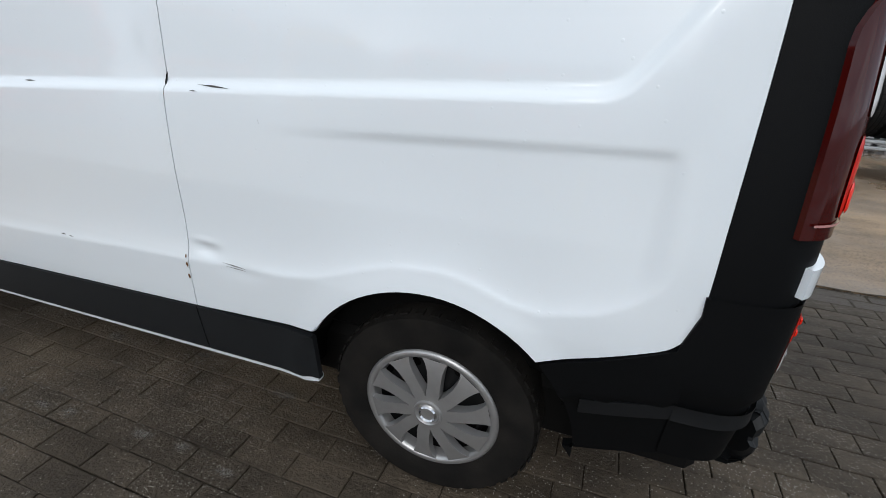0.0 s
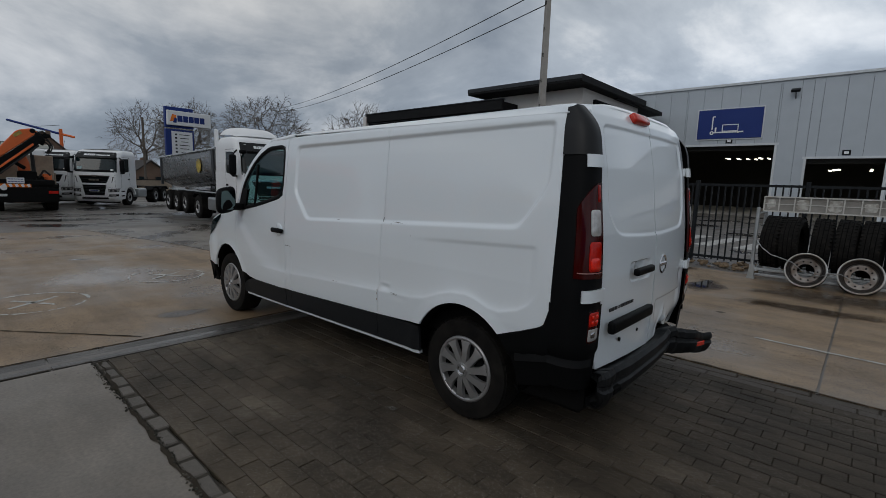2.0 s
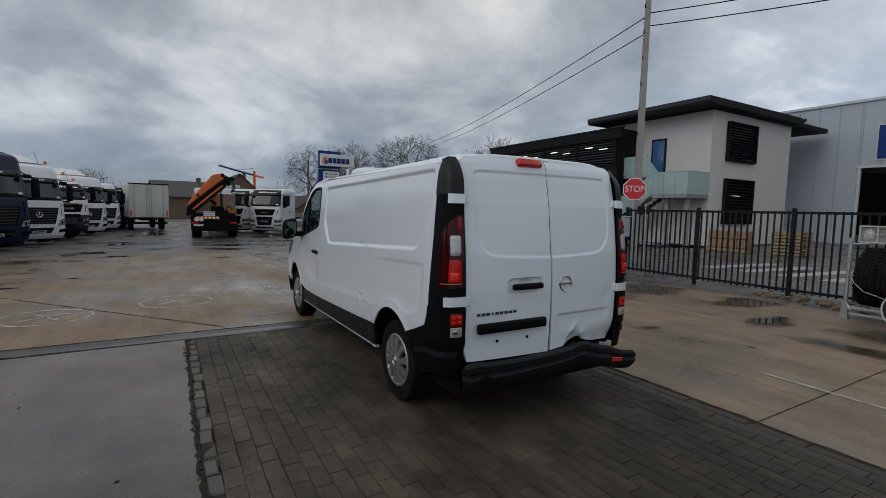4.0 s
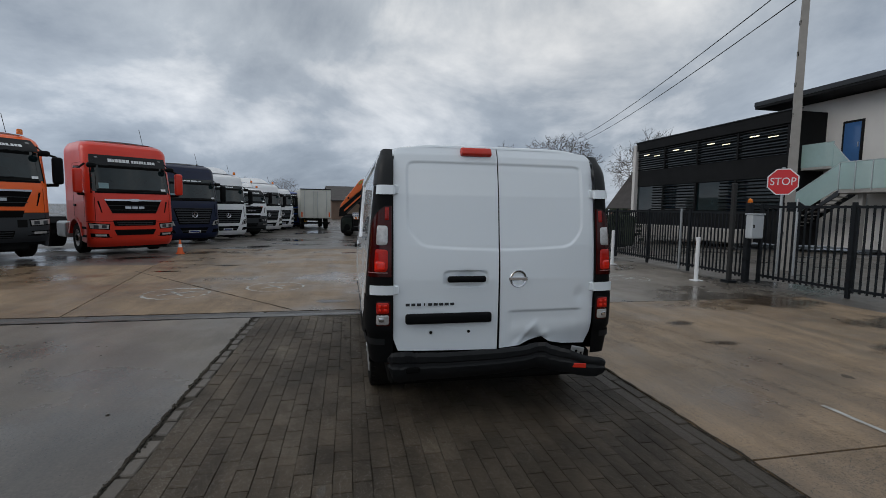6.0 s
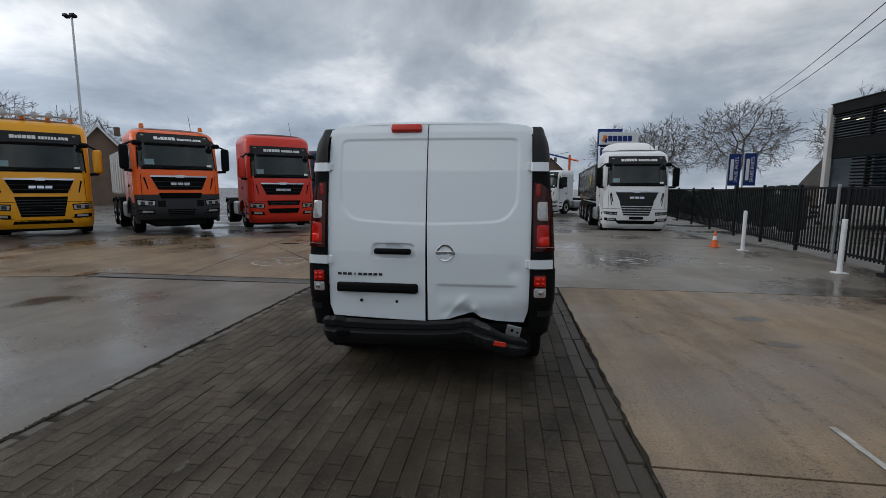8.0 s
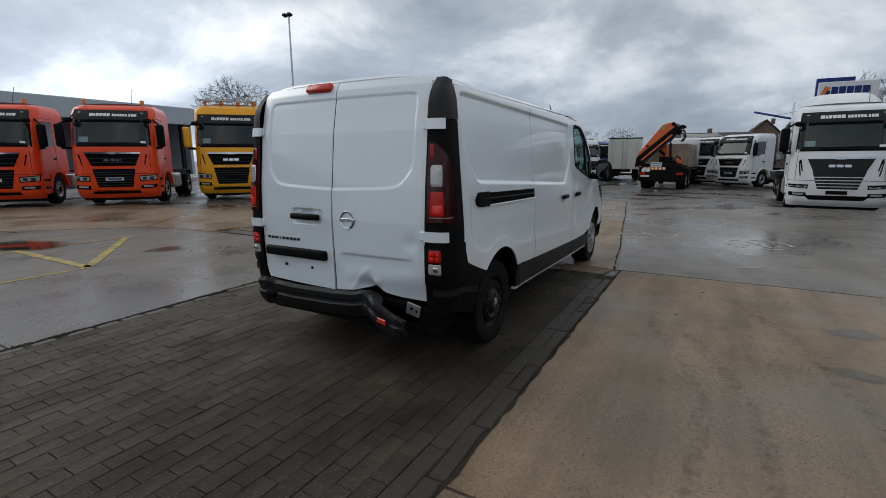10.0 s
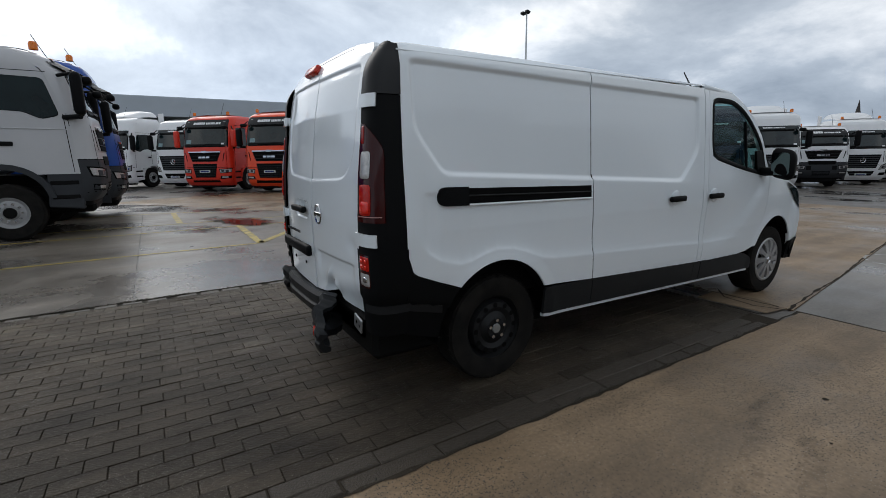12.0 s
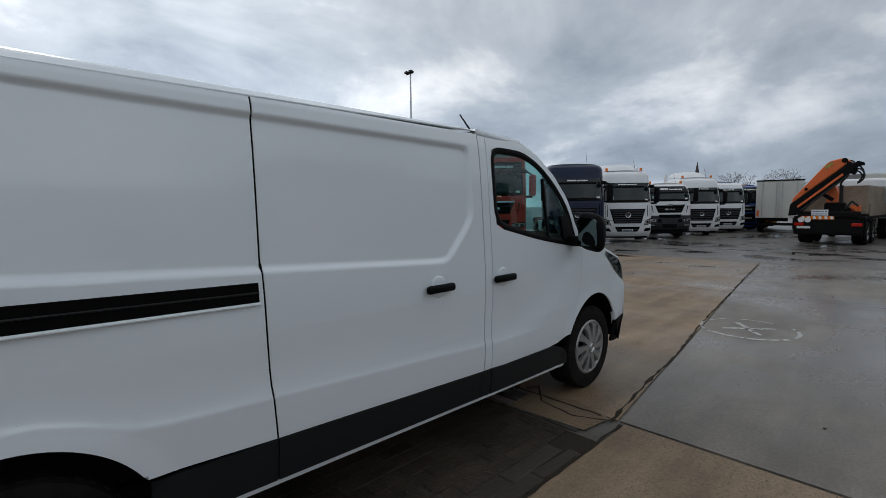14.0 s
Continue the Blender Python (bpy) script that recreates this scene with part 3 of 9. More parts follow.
def sheet(name, outline, step, place, material, parent, lip=0.02, inward=None, flip=False, label=""):
    """A pressed panel: the outline in two plane coordinates, filled with a fine grid, laid on the surface place(a, b)
    and turned in round its rim by lip along the vector inward."""
    xs = [p[0] for p in outline]; zs = [p[1] for p in outline]
    area = sum(outline[i][0] * outline[(i + 1) % len(outline)][1] - outline[(i + 1) % len(outline)][0] * outline[i][1] for i in range(len(outline)))
    if area < 0:
        outline = outline[::-1]
    x0, z0 = min(xs), min(zs)
    nx, nz = int((max(xs) - x0) / step) + 1, int((max(zs) - z0) / step) + 1
    # cells crossed by the rim
    rim = set()
    for i, p in enumerate(outline):
        q = outline[(i + 1) % len(outline)]
        k = max(2, int(4 * math.hypot(q[0] - p[0], q[1] - p[1]) / step) + 2)
        for j in range(k + 1):
            t = j / k
            cx, cz = (p[0] + t * (q[0] - p[0]) - x0) / step, (p[1] + t * (q[1] - p[1]) - z0) / step
            for dx in (-0.01, 0.01):
                for dz in (-0.01, 0.01):
                    rim.add((int(math.floor(cx + dx)), int(math.floor(cz + dz))))
    index, pts, faces = {}, [], []

    def vid(a, b):
        key = (round(a, 5), round(b, 5))
        if key not in index:
            index[key] = len(pts)
            pts.append((a, b))
        return index[key]
    for i in range(-1, nx + 1):
        for j in range(-1, nz + 1):
            a0, b0 = x0 + i * step, z0 + j * step
            if (i, j) in rim:
                c = clip_poly(outline, a0, a0 + step, b0, b0 + step)
                ids = []
                for p in c:
                    k = vid(*p)
                    if k not in ids:
                        ids.append(k)
                if len(ids) >= 3:
                    faces.append(ids)
            elif inside_poly(a0 + step / 2, b0 + step / 2, outline):
                faces.append([vid(a0, b0), vid(a0 + step, b0), vid(a0 + step, b0 + step), vid(a0, b0 + step)])
    verts = [tuple(place(a, b)) for a, b in pts]
    if flip:
        faces = [f[::-1] for f in faces]
    if lip and inward:
        count = {}
        for f in faces:
            for i in range(len(f)):
                count[(f[i], f[(i + 1) % len(f)])] = 1
        low = {}
        extra = []
        for (a, b) in count:
            if (b, a) not in count:
                for v in (a, b):
                    if v not in low:
                        low[v] = len(verts)
                        verts.append(tuple(Vector(verts[v]) + Vector(inward) * lip))
                extra.append((b, a, low[a], low[b]))
        faces += extra
    ob = link_mesh(name, verts, faces, material, parent, smooth=True)
    ob.data.set_sharp_from_angle(angle=radians(42))
    if label:
        ob["label"] = label
    return ob


def sstep(a, b, x):
    t = min(1.0, max(0.0, (x - a) / (b - a)))
    return t * t * (3 - 2 * t)


def interp(x, pts):
    return float(np.interp(x, [p[0] for p in pts], [p[1] for p in pts]))


def rounded(pts, r, n=5):
    """Rounds the corners of a closed outline; r may be a list, one a corner."""
    out = []
    for i, p in enumerate(pts):
        rad = r[i] if isinstance(r, (list, tuple)) else r
        a, b, c = Vector(pts[i - 1]), Vector(p), Vector(pts[(i + 1) % len(pts)])
        d1, d2 = (a - b), (c - b)
        k = min(rad, 0.49 * d1.length, 0.49 * d2.length)
        if k < 1e-4:
            out.append(tuple(b))
            continue
        s, e = b + d1.normalized() * k, b + d2.normalized() * k
        for j in range(n + 1):
            t = j / n
            out.append(tuple((1 - t) ** 2 * s + 2 * t * (1 - t) * b + t * t * e))
    return out


def gz(x, y=0.0):
    """The yard falls away gently beyond the van's nose."""
    return -0.0225 * max(0.0, min(16.5, -10.0 - x)) - 0.2 * sstep(5.0, 8.0, y) * sstep(9.0, 14.0, -x)


# ---- ground ----
BX0, BX1, BY0, BY1 = -3.10, 9.0, -0.45, 3.365


def build_ground():
    xs = sorted({-900, -400, -200, -120, -80, -69, -60, -50, -40, -26.5, -20, -17, -14, -12.5, -11, -10, -9, -6, BX0 - 0.001, BX0, 0.0, 3.0, 6.0, BX1, BX1 + 0.001, 14, 30, 60, 120, 300, 900})
    ys = sorted({-900, -400, -150, -80, -50, -30, -20, -12, -6, -3, BY0 - 0.001, BY0, 1.5, BY1, BY1 + 0.001, 5, 6, 7, 8, 9, 14, 20, 30, 50, 80, 150, 400, 900})
    verts, faces = [], []
    for x in xs:
        for y in ys:
            dip = -0.075 if BX0 <= x <= BX1 and BY0 <= y <= BY1 else 0.0
            verts.append((x, y, gz(x, y) - 0.012 + dip))
    n = len(ys)
    for i in range(len(xs) - 1):
        for j in range(n - 1):
            faces.append((i * n + j, (i + 1) * n + j, (i + 1) * n + j + 1, i * n + j + 1))
    ob = link_mesh("ground", verts, faces, M["asphalt"])
    tagged(ob, "wet dark concrete truck yard, level and open", "ground", kind="structure")


build_ground()


def slab_poly(pavement, outline, material, z=0.0, thick=0.014):
    """One cast slab, following the fall of the yard, cut where it bends."""
    cuts = [-900, -26.5, -14, -12.5, -11, -10, 900]
    for a, b in zip(cuts, cuts[1:]):
        p = clip_poly(outline, a, b, -900, 900)
        if len(p) < 3:
            continue
        bm = bmesh.new()
        top = [bm.verts.new((x, y, gz(x) + z)) for x, y in p]
        low = [bm.verts.new((x, y, gz(x) + z - thick)) for x, y in p]
        bm.faces.new(top)
        for i in range(len(p)):
            bm.faces.new((top[i], low[i], low[(i + 1) % len(p)], top[(i + 1) % len(p)]))
        bmesh.ops.recalc_face_normals(bm, faces=bm.faces[:])
        if bm.faces[0].normal.z < 0 and len(bm.faces) == 1:
            bmesh.ops.reverse_faces(bm, faces=bm.faces[:])
        part("slab", bm, material, pavement)


yard = empty("pavement", pose(0, 0, 0), "large cast concrete slabs, wet and stained", "pavement", kind="structure")
G = 0.010
# slabs beside the brick strip
slab_poly(yard, [(-3.09, -0.46), (1.65, -0.46), (1.65, -10.9), (0.35, -10.9), (-0.88, -8.87), (-2.74, -6.72), (-3.02, -4.86)], M["grey_slab"])
slab_poly(yard, [(1.67, -0.46), (6.6, -0.46), (6.6, -19.0), (5.6, -19.0), (1.67, -12.6)], M["grey_slab"])
slab_poly(yard, [(6.62, -0.46), (11.6, -0.46), (11.6, -19.0), (6.62, -19.0)], M["grey_slab"])
for x0, x1 in ((-3.44, 1.34), (1.34, 6.2), (6.2, 11.0)):
    slab_poly(yard, [(x0 + G, BY1 + 0.012), (x1 - G, BY1 + 0.012), (x1 - G, 9.3), (x0 + G, 9.3)], M["brown_slab"])
# slabs ahead of the van
slab_poly(yard, [(-3.46, 3.33), (-9.4, 2.52), (-9.4, 9.4), (-3.46, 9.4)], M["grey_slab"])
slab_poly(yard, [(-9.42, 2.52), (-15.4, 1.70), (-15.4, 9.0), (-9.42, 9.0)], M["grey_slab"])
slab_poly(yard, [(-3.46, 3.31), (-9.4, 2.50), (-9.4, -4.0), (-3.46, -3.0)], M["brown_slab"])
slab_poly(yard, [(-9.42, 2.50), (-15.4, 1.68), (-15.4, -4.9), (-9.42, -4.0)], M["brown_slab"])
slab_poly(yard, [(-3.46, -3.02), (-9.4, -4.02), (-9.4, -9.2), (-5.5, -9.2), (-2.79, -6.75), (-3.06, -4.88), (-3.46, -4.64)], M["brown_slab"])
slab_poly(yard, [(-5.5, -9.22), (-2.77, -6.78), (-0.92, -8.9), (0.78, -11.6), (2.9, -14.3), (-2.0, -16.5), (-6.0, -13.0)], M["brown_slab"])


# ---- the van ----
XV, YV = -0.38, 1.955
van = empty("delivery_van", pose(XV, YV, 0), "white panel van with black corners and a torn rear bumper", "van")
ARCH_R, ARCH_F, AXLE = 0.0, -3.50, 0.345


def half_width(u, z):
    """Half the body's width, by place along the van and by height."""
    w = interp(z, [(0.25, 0.925), (0.40, 0.948), (0.56, 0.964), (0.75, 0.975), (1.0, 0.972), (1.2, 0.957), (1.5, 0.932), (1.75, 0.910), (1.86, 0.897), (1.92, 0.884), (1.95, 0.868)])
    if u < -2.6:
        w -= 0.055 * ((-2.6 - u) / 1.4) ** 2
    if u < -3.8:
        w += 0.022 * sstep(-3.8, -3.98, u) * sstep(0.35, 0.55, z) * (1 - sstep(0.72, 0.95, z))
    if u > 0.45:
        w -= 0.03 * ((u - 0.45) / 0.35) ** 2
    return w


def smin(values, k):
    """A rounded minimum: corners of the shape become arcs of about k metres."""
    m = min(values)
    return m - k * math.log(sum(math.exp((m - v) / k) for v in values))


def panel_depth(u, z):
    """How far inside the pressed upper side panel a place lies, in metres (negative outside)."""
    bottom = 1.250 + (u + 0.79) * 0.052
    return smin((z - bottom, 1.868 + 0.024 * (u + 0.75) - z, 0.56 - u, u + 2.05,
                 ((0.56 - u) + (z - bottom) * 0.72 - 0.17) / 1.23, ((u + 2.05) + (z - bottom) * 0.9 - 0.22) / 1.35), 0.016)


def side_shape(u, z, s):
    """Outward place of the side skin; s: -1 for the left side, 1 for the right."""
    w = half_width(u, z)
    if -2.15 < u < 0.66:
        d = panel_depth(u, z)
        w -= 0.019 * sstep(-0.012, 0.018, d)
    # swage over the rear wheel and along the sill
    if -2.9 < u < 0.6:
        line = interp(u, [(-2.2, 0.655), (-1.74, 0.685), (-0.82, 0.73), (-0.45, 0.745), (-0.33, 0.765), (-0.19, 0.82), (-0.09, 0.85), (0.04, 0.86), (0.12, 0.845), (0.22, 0.81), (0.30, 0.80), (0.43, 0.835), (0.50, 0.88), (0.56, 0.95)])
        fade = 1 - sstep(0.48, 0.58, u)
        fade2 = sstep(-2.9, -2.3, u)
        if z > line:
            w -= 0.014 * (1 - math.exp(-(z - line) / 0.032)) * (1 - sstep(line + 0.08, line + 0.45, z)) * fade * fade2
    # rear crease below the side panel
    if -0.75 < u < 0.62:
        line = 1.198 + 0.045 * (u - 0.05)
        k = sstep(-0.55, -0.05, u) * (1 - sstep(0.49, 0.54, u)) if s < 0 else sstep(0.40, 0.44, u) * (1 - sstep(0.49, 0.54, u))
        w -= 0.0075 * k * (1 - sstep(line - 0.026, line + 0.006, z)) * sstep(line - 0.35, line - 0.06, z)
    # scallop of the front door and wing
    if u < -2.15:
        ridge = 0.60 + 0.60 * (min(1.0, max(0.0, (-2.35 - u) / 1.0)) ** 1.7)
        w -= 0.013 * sstep(ridge - 0.02, ridge + 0.16, z) * (1 - sstep(ridge + 0.2, ridge + 0.55, z)) * sstep(-2.15, -2.4, u) * (1 - sstep(-3.2, -3.45, u))
    # wheel-arch flares
    for c in (ARCH_R, ARCH_F):
        d = math.hypot(u - c, (z - AXLE)) - 0.425
        if 0 < d < 0.12:
            w += 0.010 * (1 - sstep(0.0, 0.10, d))
    # a dent and its rim beside the left panel joint
    if s < 0:
        w -= 0.008 * math.exp(-((u + 0.735) / 0.045) ** 2 - ((z - 0.772) / 0.020) ** 2)
        w += 0.004 * math.exp(-((u + 0.735) / 0.045) ** 2 - ((z - 0.802) / 0.010) ** 2)
        w -= 0.004 * math.exp(-((u + 0.60) / 0.08) ** 2 - ((z - 0.725) / 0.025) ** 2)
    return w


def side_sheet(name, outline, s, material, parent=van, step=0.0078, out=0.0, label="", lip=0.02):
    return sheet(name, outline, step, lambda u, z: (u, s * (side_shape(u, z, s) + out), z), material, parent,
                 lip=lip, inward=(0, -s, 0), flip=s > 0, label=label)


def arch(c, a0, a1, n=24, rx=0.425, rz=0.448):
    return [(c + 0.008 + rx * math.cos(radians(a0 + (a1 - a0) * i / n)), AXLE + rz * math.sin(radians(a0 + (a1 - a0) * i / n))) for i in range(n + 1)]


SEAM = [(-0.805, 1.945), (-0.80, 1.6), (-0.793, 1.29), (-0.797, 1.0), (-0.806, 0.78), (-0.825, 0.55)]
DOOR_B = [(-2.21, 1.925), (-2.21, 1.7), (-2.205, 1.4), (-2.195, 1.0), (-2.19, 0.75), (-2.19, 0.50)]
FLAP = [(-2.09, 0.50), (-2.085, 0.75), (-2.094, 0.925)]
FRONT_SEAM = [(-3.27, 1.235), (-3.275, 1.16), (-3.25, 0.95), (-3.21, 0.80), (-3.12, 0.62), (-3.06, 0.53)]
GAP = 0.0027


def off(line, d):
    return [(a + d, b) for a, b in line]


TOP = 1.945
DOOR_ARC = [(-3.19, 1.41), (-3.085, 1.565), (-2.94, 1.705), (-2.77, 1.820), (-2.58, 1.895), (-2.40, 1.922)]
GLASS_ARC = [(-3.225, 1.20), (-3.15, 1.37), (-3.045, 1.525), (-2.905, 1.66), (-2.745, 1.770), (-2.57, 1.838)]
WINDOW = rounded([(-2.262, 1.848), (-2.262, 1.385), (-2.72, 1.275)] + GLASS_ARC, [0.09, 0.11, 0.2, 0.02, 0.08, 0.08, 0.08, 0.08, 0.08])
for s in (-1, 1):
    # rear quarter with the wheel arch cut out
    gap = 0.0042 if s > 0 else 0.0015
    q = off(SEAM, gap) + arch(ARCH_R, 149, 46)
    q += rounded([(0.31, 0.672), (0.434, 0.715), (0.61, 0.788), (0.636, 0.88), (0.633, 1.0), (0.632, 1.40), (0.622, 1.72), (0.608, TOP)], [0, 0.05, 0.06, 0.04, 0.05, 0.1, 0.1, 0])[1:]
    q += [(0.0, TOP)]
    side_sheet("rear_quarter_panel", q, s, M["white"], label="white steel quarter panel with pressed recess")
    mid = [(-0.805 - gap, TOP)] + off(SEAM, -gap)[1:] + (off(DOOR_B, 0.065 + gap)[::-1] if s > 0 else off(FLAP, gap) + off([(-2.194, 0.925)] + DOOR_B[3::-1], gap))
    side_sheet("sliding_door" if s > 0 else "side_panel", mid, s, M["white"])
    bp = off(FLAP[:2], -GAP * 0.5) + [(-2.094 - GAP * 0.5, 0.921), (-2.194 + GAP * 0.5, 0.921)] + off(DOOR_B[4:], GAP * 0.5)
    if s > 0:
        bp = off(DOOR_B, 0.065 - GAP * 0.5) + off(DOOR_B, GAP * 0.5)[::-1]
    side_sheet("door_pillar_panel", bp, s, M["white"], step=0.02)
    # front door as one sheet with the window cut out by a bridge outline
    low = [(-2.19 - GAP, 0.50)] + [(-2.6, 0.475), (-2.95, 0.50)] + FRONT_SEAM[::-1]
    # the sheet is cut in two along the window's lower line
    sill = [(-3.27, 1.185), (-3.23, 1.193), (-2.72, 1.27), (-2.48, 1.315), (-2.33, 1.35), (-2.262, 1.385)]
    lower = low[:1] + low[1:-1] + [(-3.27, 1.19)] + sill[1:] + [(-2.205 - GAP, 1.40), (-2.195 - GAP, 1.0), (-2.19 - GAP, 0.75)]
    side_sheet("front_door", lower, s, M["white"], label="white front door skin")
    frame_out = [(-2.262, 1.385), (-2.252, 1.70), (-2.262, 1.84), (-2.30, 1.855)] + GLASS_ARC[::-1] + [(-3.23, 1.193), (-3.27, 1.19),
                 (-3.27, 1.235)] + DOOR_ARC + [(-2.21 - GAP, 1.925), (-2.21 - GAP, 1.7), (-2.205 - GAP, 1.40)]
    side_sheet("window_surround", frame_out, s, M["white"], step=0.02, label="white upper door frame")
    # dark joints behind the panel gaps: wide round the sliding door, hairline on the fixed side
    jw = 0.012 if s > 0 else 0.006
    for line in (SEAM, FLAP if s < 0 else off(DOOR_B, 0.065), DOOR_B):
        side_sheet("panel_joint", [(a - jw / 2, b) for a, b in line] + [(a + jw / 2, b) for a, b in line[::-1]], s, M["dark"], step=0.05, out=-0.004 if s > 0 else -0.003, lip=0.0)
    if s < 0:
        side_sheet("panel_joint", [(-2.19, 0.918), (-2.19, 0.928), (-2.095, 0.928), (-2.095, 0.918)], s, M["dark"], step=0.05, out=-0.003, lip=0.0)
    # front wing
    wing = [(-3.06 - GAP, 0.53)] + off(FRONT_SEAM[::-1], -GAP)[1:] + [(-3.45, 1.20), (-3.7, 1.14), (-3.95, 1.05), (-4.04, 0.95), (-4.06, 0.62), (-4.06, 0.525), (-3.895, 0.495)]
    wing += [p for p in arch(ARCH_F, 166, 25) if p[1] > 0.45]
    side_sheet("front_wing", wing, s, M["white"])
    # black sill trim and white sill edge
    for uu0, uu1, z0a, z0b, z1a, z1b in ((-0.37, -0.825 + GAP, 0.372, 0.362, 0.556, 0.546), (-0.825 - GAP, -2.09, 0.362, 0.335, 0.546, 0.497), (-2.09 - GAP, -2.19 + GAP, 0.335, 0.332, 0.497, 0.495)):
        o = [(uu0, z0a), (uu1, z0b), (uu1, z1b), (uu0, z1a)]
        side_sheet("sill_trim", o, s, M["trim"], out=0.006, step=0.03, label="black plastic lower trim")
    o = rounded([(-2.19 - GAP, 0.332), (-3.08, 0.318), (-3.05, 0.43), (-2.90, 0.49), (-2.19 - GAP, 0.493)], [0, 0.02, 0.05, 0.1, 0])
    side_sheet("sill_trim", o, s, M["trim"], out=0.008, step=0.03, label="black plastic lower trim")
    o = [(-0.385, 0.345), (-0.385, 0.368), (-3.08, 0.315), (-3.08, 0.290)]
    side_sheet("sill_edge", o, s, M["white"], out=-0.004, step=0.05, lip=0.03)
    # door windows, rubber edge and dividing bar
    w = sheet("side_window", WINDOW, 0.04, lambda u, z: (u, s * (side_shape(u, z, s) - 0.012), z), M["glass"], van, lip=0.0, flip=s > 0, label="tinted side window")
    w.visible_shadow = False
    edge = bmesh.new()
    n = len(WINDOW)
    rims = [[], [], []]
    for i, (u, z) in enumerate(WINDOW):
        (u0, z0), (u1, z1) = WINDOW[i - 1], WINDOW[(i + 1) % n]
        d = math.hypot(u1 - u0, z1 - z0)
        nu, nz = (z1 - z0) / d, -(u1 - u0) / d
        if nu * (u + 2.6) + nz * (z - 1.5) < 0:
            nu, nz = -nu, -nz
        for row, grow, out in zip(rims, (0.016, -0.004, -0.024), (0.001, 0.006, -0.006)):
            uu, zz = u + nu * grow, z + nz * grow
            row.append(edge.verts.new((uu, s * (side_shape(uu, zz, s) + out), zz)))
    for a, b in zip(rims, rims[1:]):
        for i in range(n):
            edge.faces.new((a[i], a[(i + 1) % n], b[(i + 1) % n], b[i]))
    bmesh.ops.recalc_face_normals(edge, faces=edge.faces[:])
    part("window_seal", edge, M["black"], van, smooth=True, angle=60)
    part("window_bar", rod((-2.80, s * 0.905, 1.68), (-2.82, s * 0.945, 1.27), 0.012), M["black"], van)
    # quarter at the mirror foot
    side_sheet("mirror_foot", [(-3.24, 1.19), (-3.04, 1.225), (-2.99, 1.42), (-3.09, 1.43)], s, M["black"], out=0.004, step=0.03)
    # mirror: arm, rounded housing and its glass
    part("mirror_arm", box(-3.13, s * 1.0, 1.235, 0.11, 0.15, 0.075, 0.03, seg=3), M["black"], van, smooth=True, angle=60)
    bm = bmesh.new()
    bmesh.ops.create_uvsphere(bm, u_segments=28, v_segments=18, radius=1)
    for v in bm.verts:
        x, y, z = v.co
        r = (abs(y) ** 4 + abs(z) ** 4) ** 0.25 / max(1e-6, math.hypot(y, z))
        y, z = (y / max(1e-6, r), z / max(1e-6, r)) if r > 0 else (y, z)
        v.co = (-3.12 + (0.055 * x if x > 0 else 0.115 * x), s * (1.108 + 0.098 * y), 1.305 + 0.135 * z - 0.02 * (y * s * s))
    part("door_mirror", bm, M["black"], van, "black plastic door mirror", smooth=True)
    bm = bmesh.new()
    out = [bm.verts.new((-3.066 + 0.16 * zz, s * (1.108 + yy), 1.305 + zz)) for yy, zz in rounded([(-0.072, -0.100), (0.072, -0.100), (0.072, 0.100), (-0.072, 0.100)], 0.04)]
    bm.faces.new(out if s < 0 else out[::-1])
    r = bmesh.ops.extrude_face_region(bm, geom=bm.faces[:])
    for v in [g for g in r["geom"] if isinstance(g, bmesh.types.BMVert)]:
        v.co.x -= 0.012
    bmesh.ops.recalc_face_normals(bm, faces=bm.faces[:])
    part("mirror_glass", bm, M["mirror"], van)
    # door handles
    for hu, hz in ((-2.29, 1.055),) + (((-1.74, 1.06),) if s > 0 else ()):
        bm = box(hu, s * (half_width(hu, hz) + 0.024), hz, 0.20, 0.032, 0.044, 0.014, seg=2)
        part("door_handle", bm, M["black"], van, "black pull handle", smooth=True, angle=60)
        bm = bmesh.new()
        bmesh.ops.create_uvsphere(bm, u_segments=20, v_segments=10, radius=1, matrix=Matrix.Translation((hu + 0.0, s * (half_width(hu, hz) + 0.001), hz + 0.006)) @ Matrix.Diagonal((0.060, 0.009, 0.060, 1)))
        part("handle_cup", bm, M["white"], van, smooth=True)

# sliding-door rail on the right flank
bm = bmesh.new()
rail = rounded([(0.435, 1.235), (0.435, 1.15), (0.38, 1.145), (-0.773, 1.128), (-0.773, 1.205), (0.38, 1.235)], [0.04, 0.03, 0.0, 0, 0, 0])
side_sheet("slide_rail", rail, 1, M["dark"], out=0.002, step=0.04, label="black sliding-door rail")
side_sheet("rail_cap", rounded([(0.44, 1.243), (0.44, 1.14), (0.24, 1.135), (0.24, 1.24)], [0.05, 0.05, 0, 0]), 1, M["black"], out=0.014, step=0.03)
part("rail_lip", rod((0.24, half_width(0.2, 1.14) + 0.004, 1.138), (-0.773, half_width(-0.7, 1.12) + 0.004, 1.121), 0.007), M["white"], van)
part("rail_lip", rod((0.24, half_width(0.2, 1.2) + 0.002, 1.19), (-0.773, half_width(-0.7, 1.16) + 0.002, 1.165), 0.004), M["satin"], van)


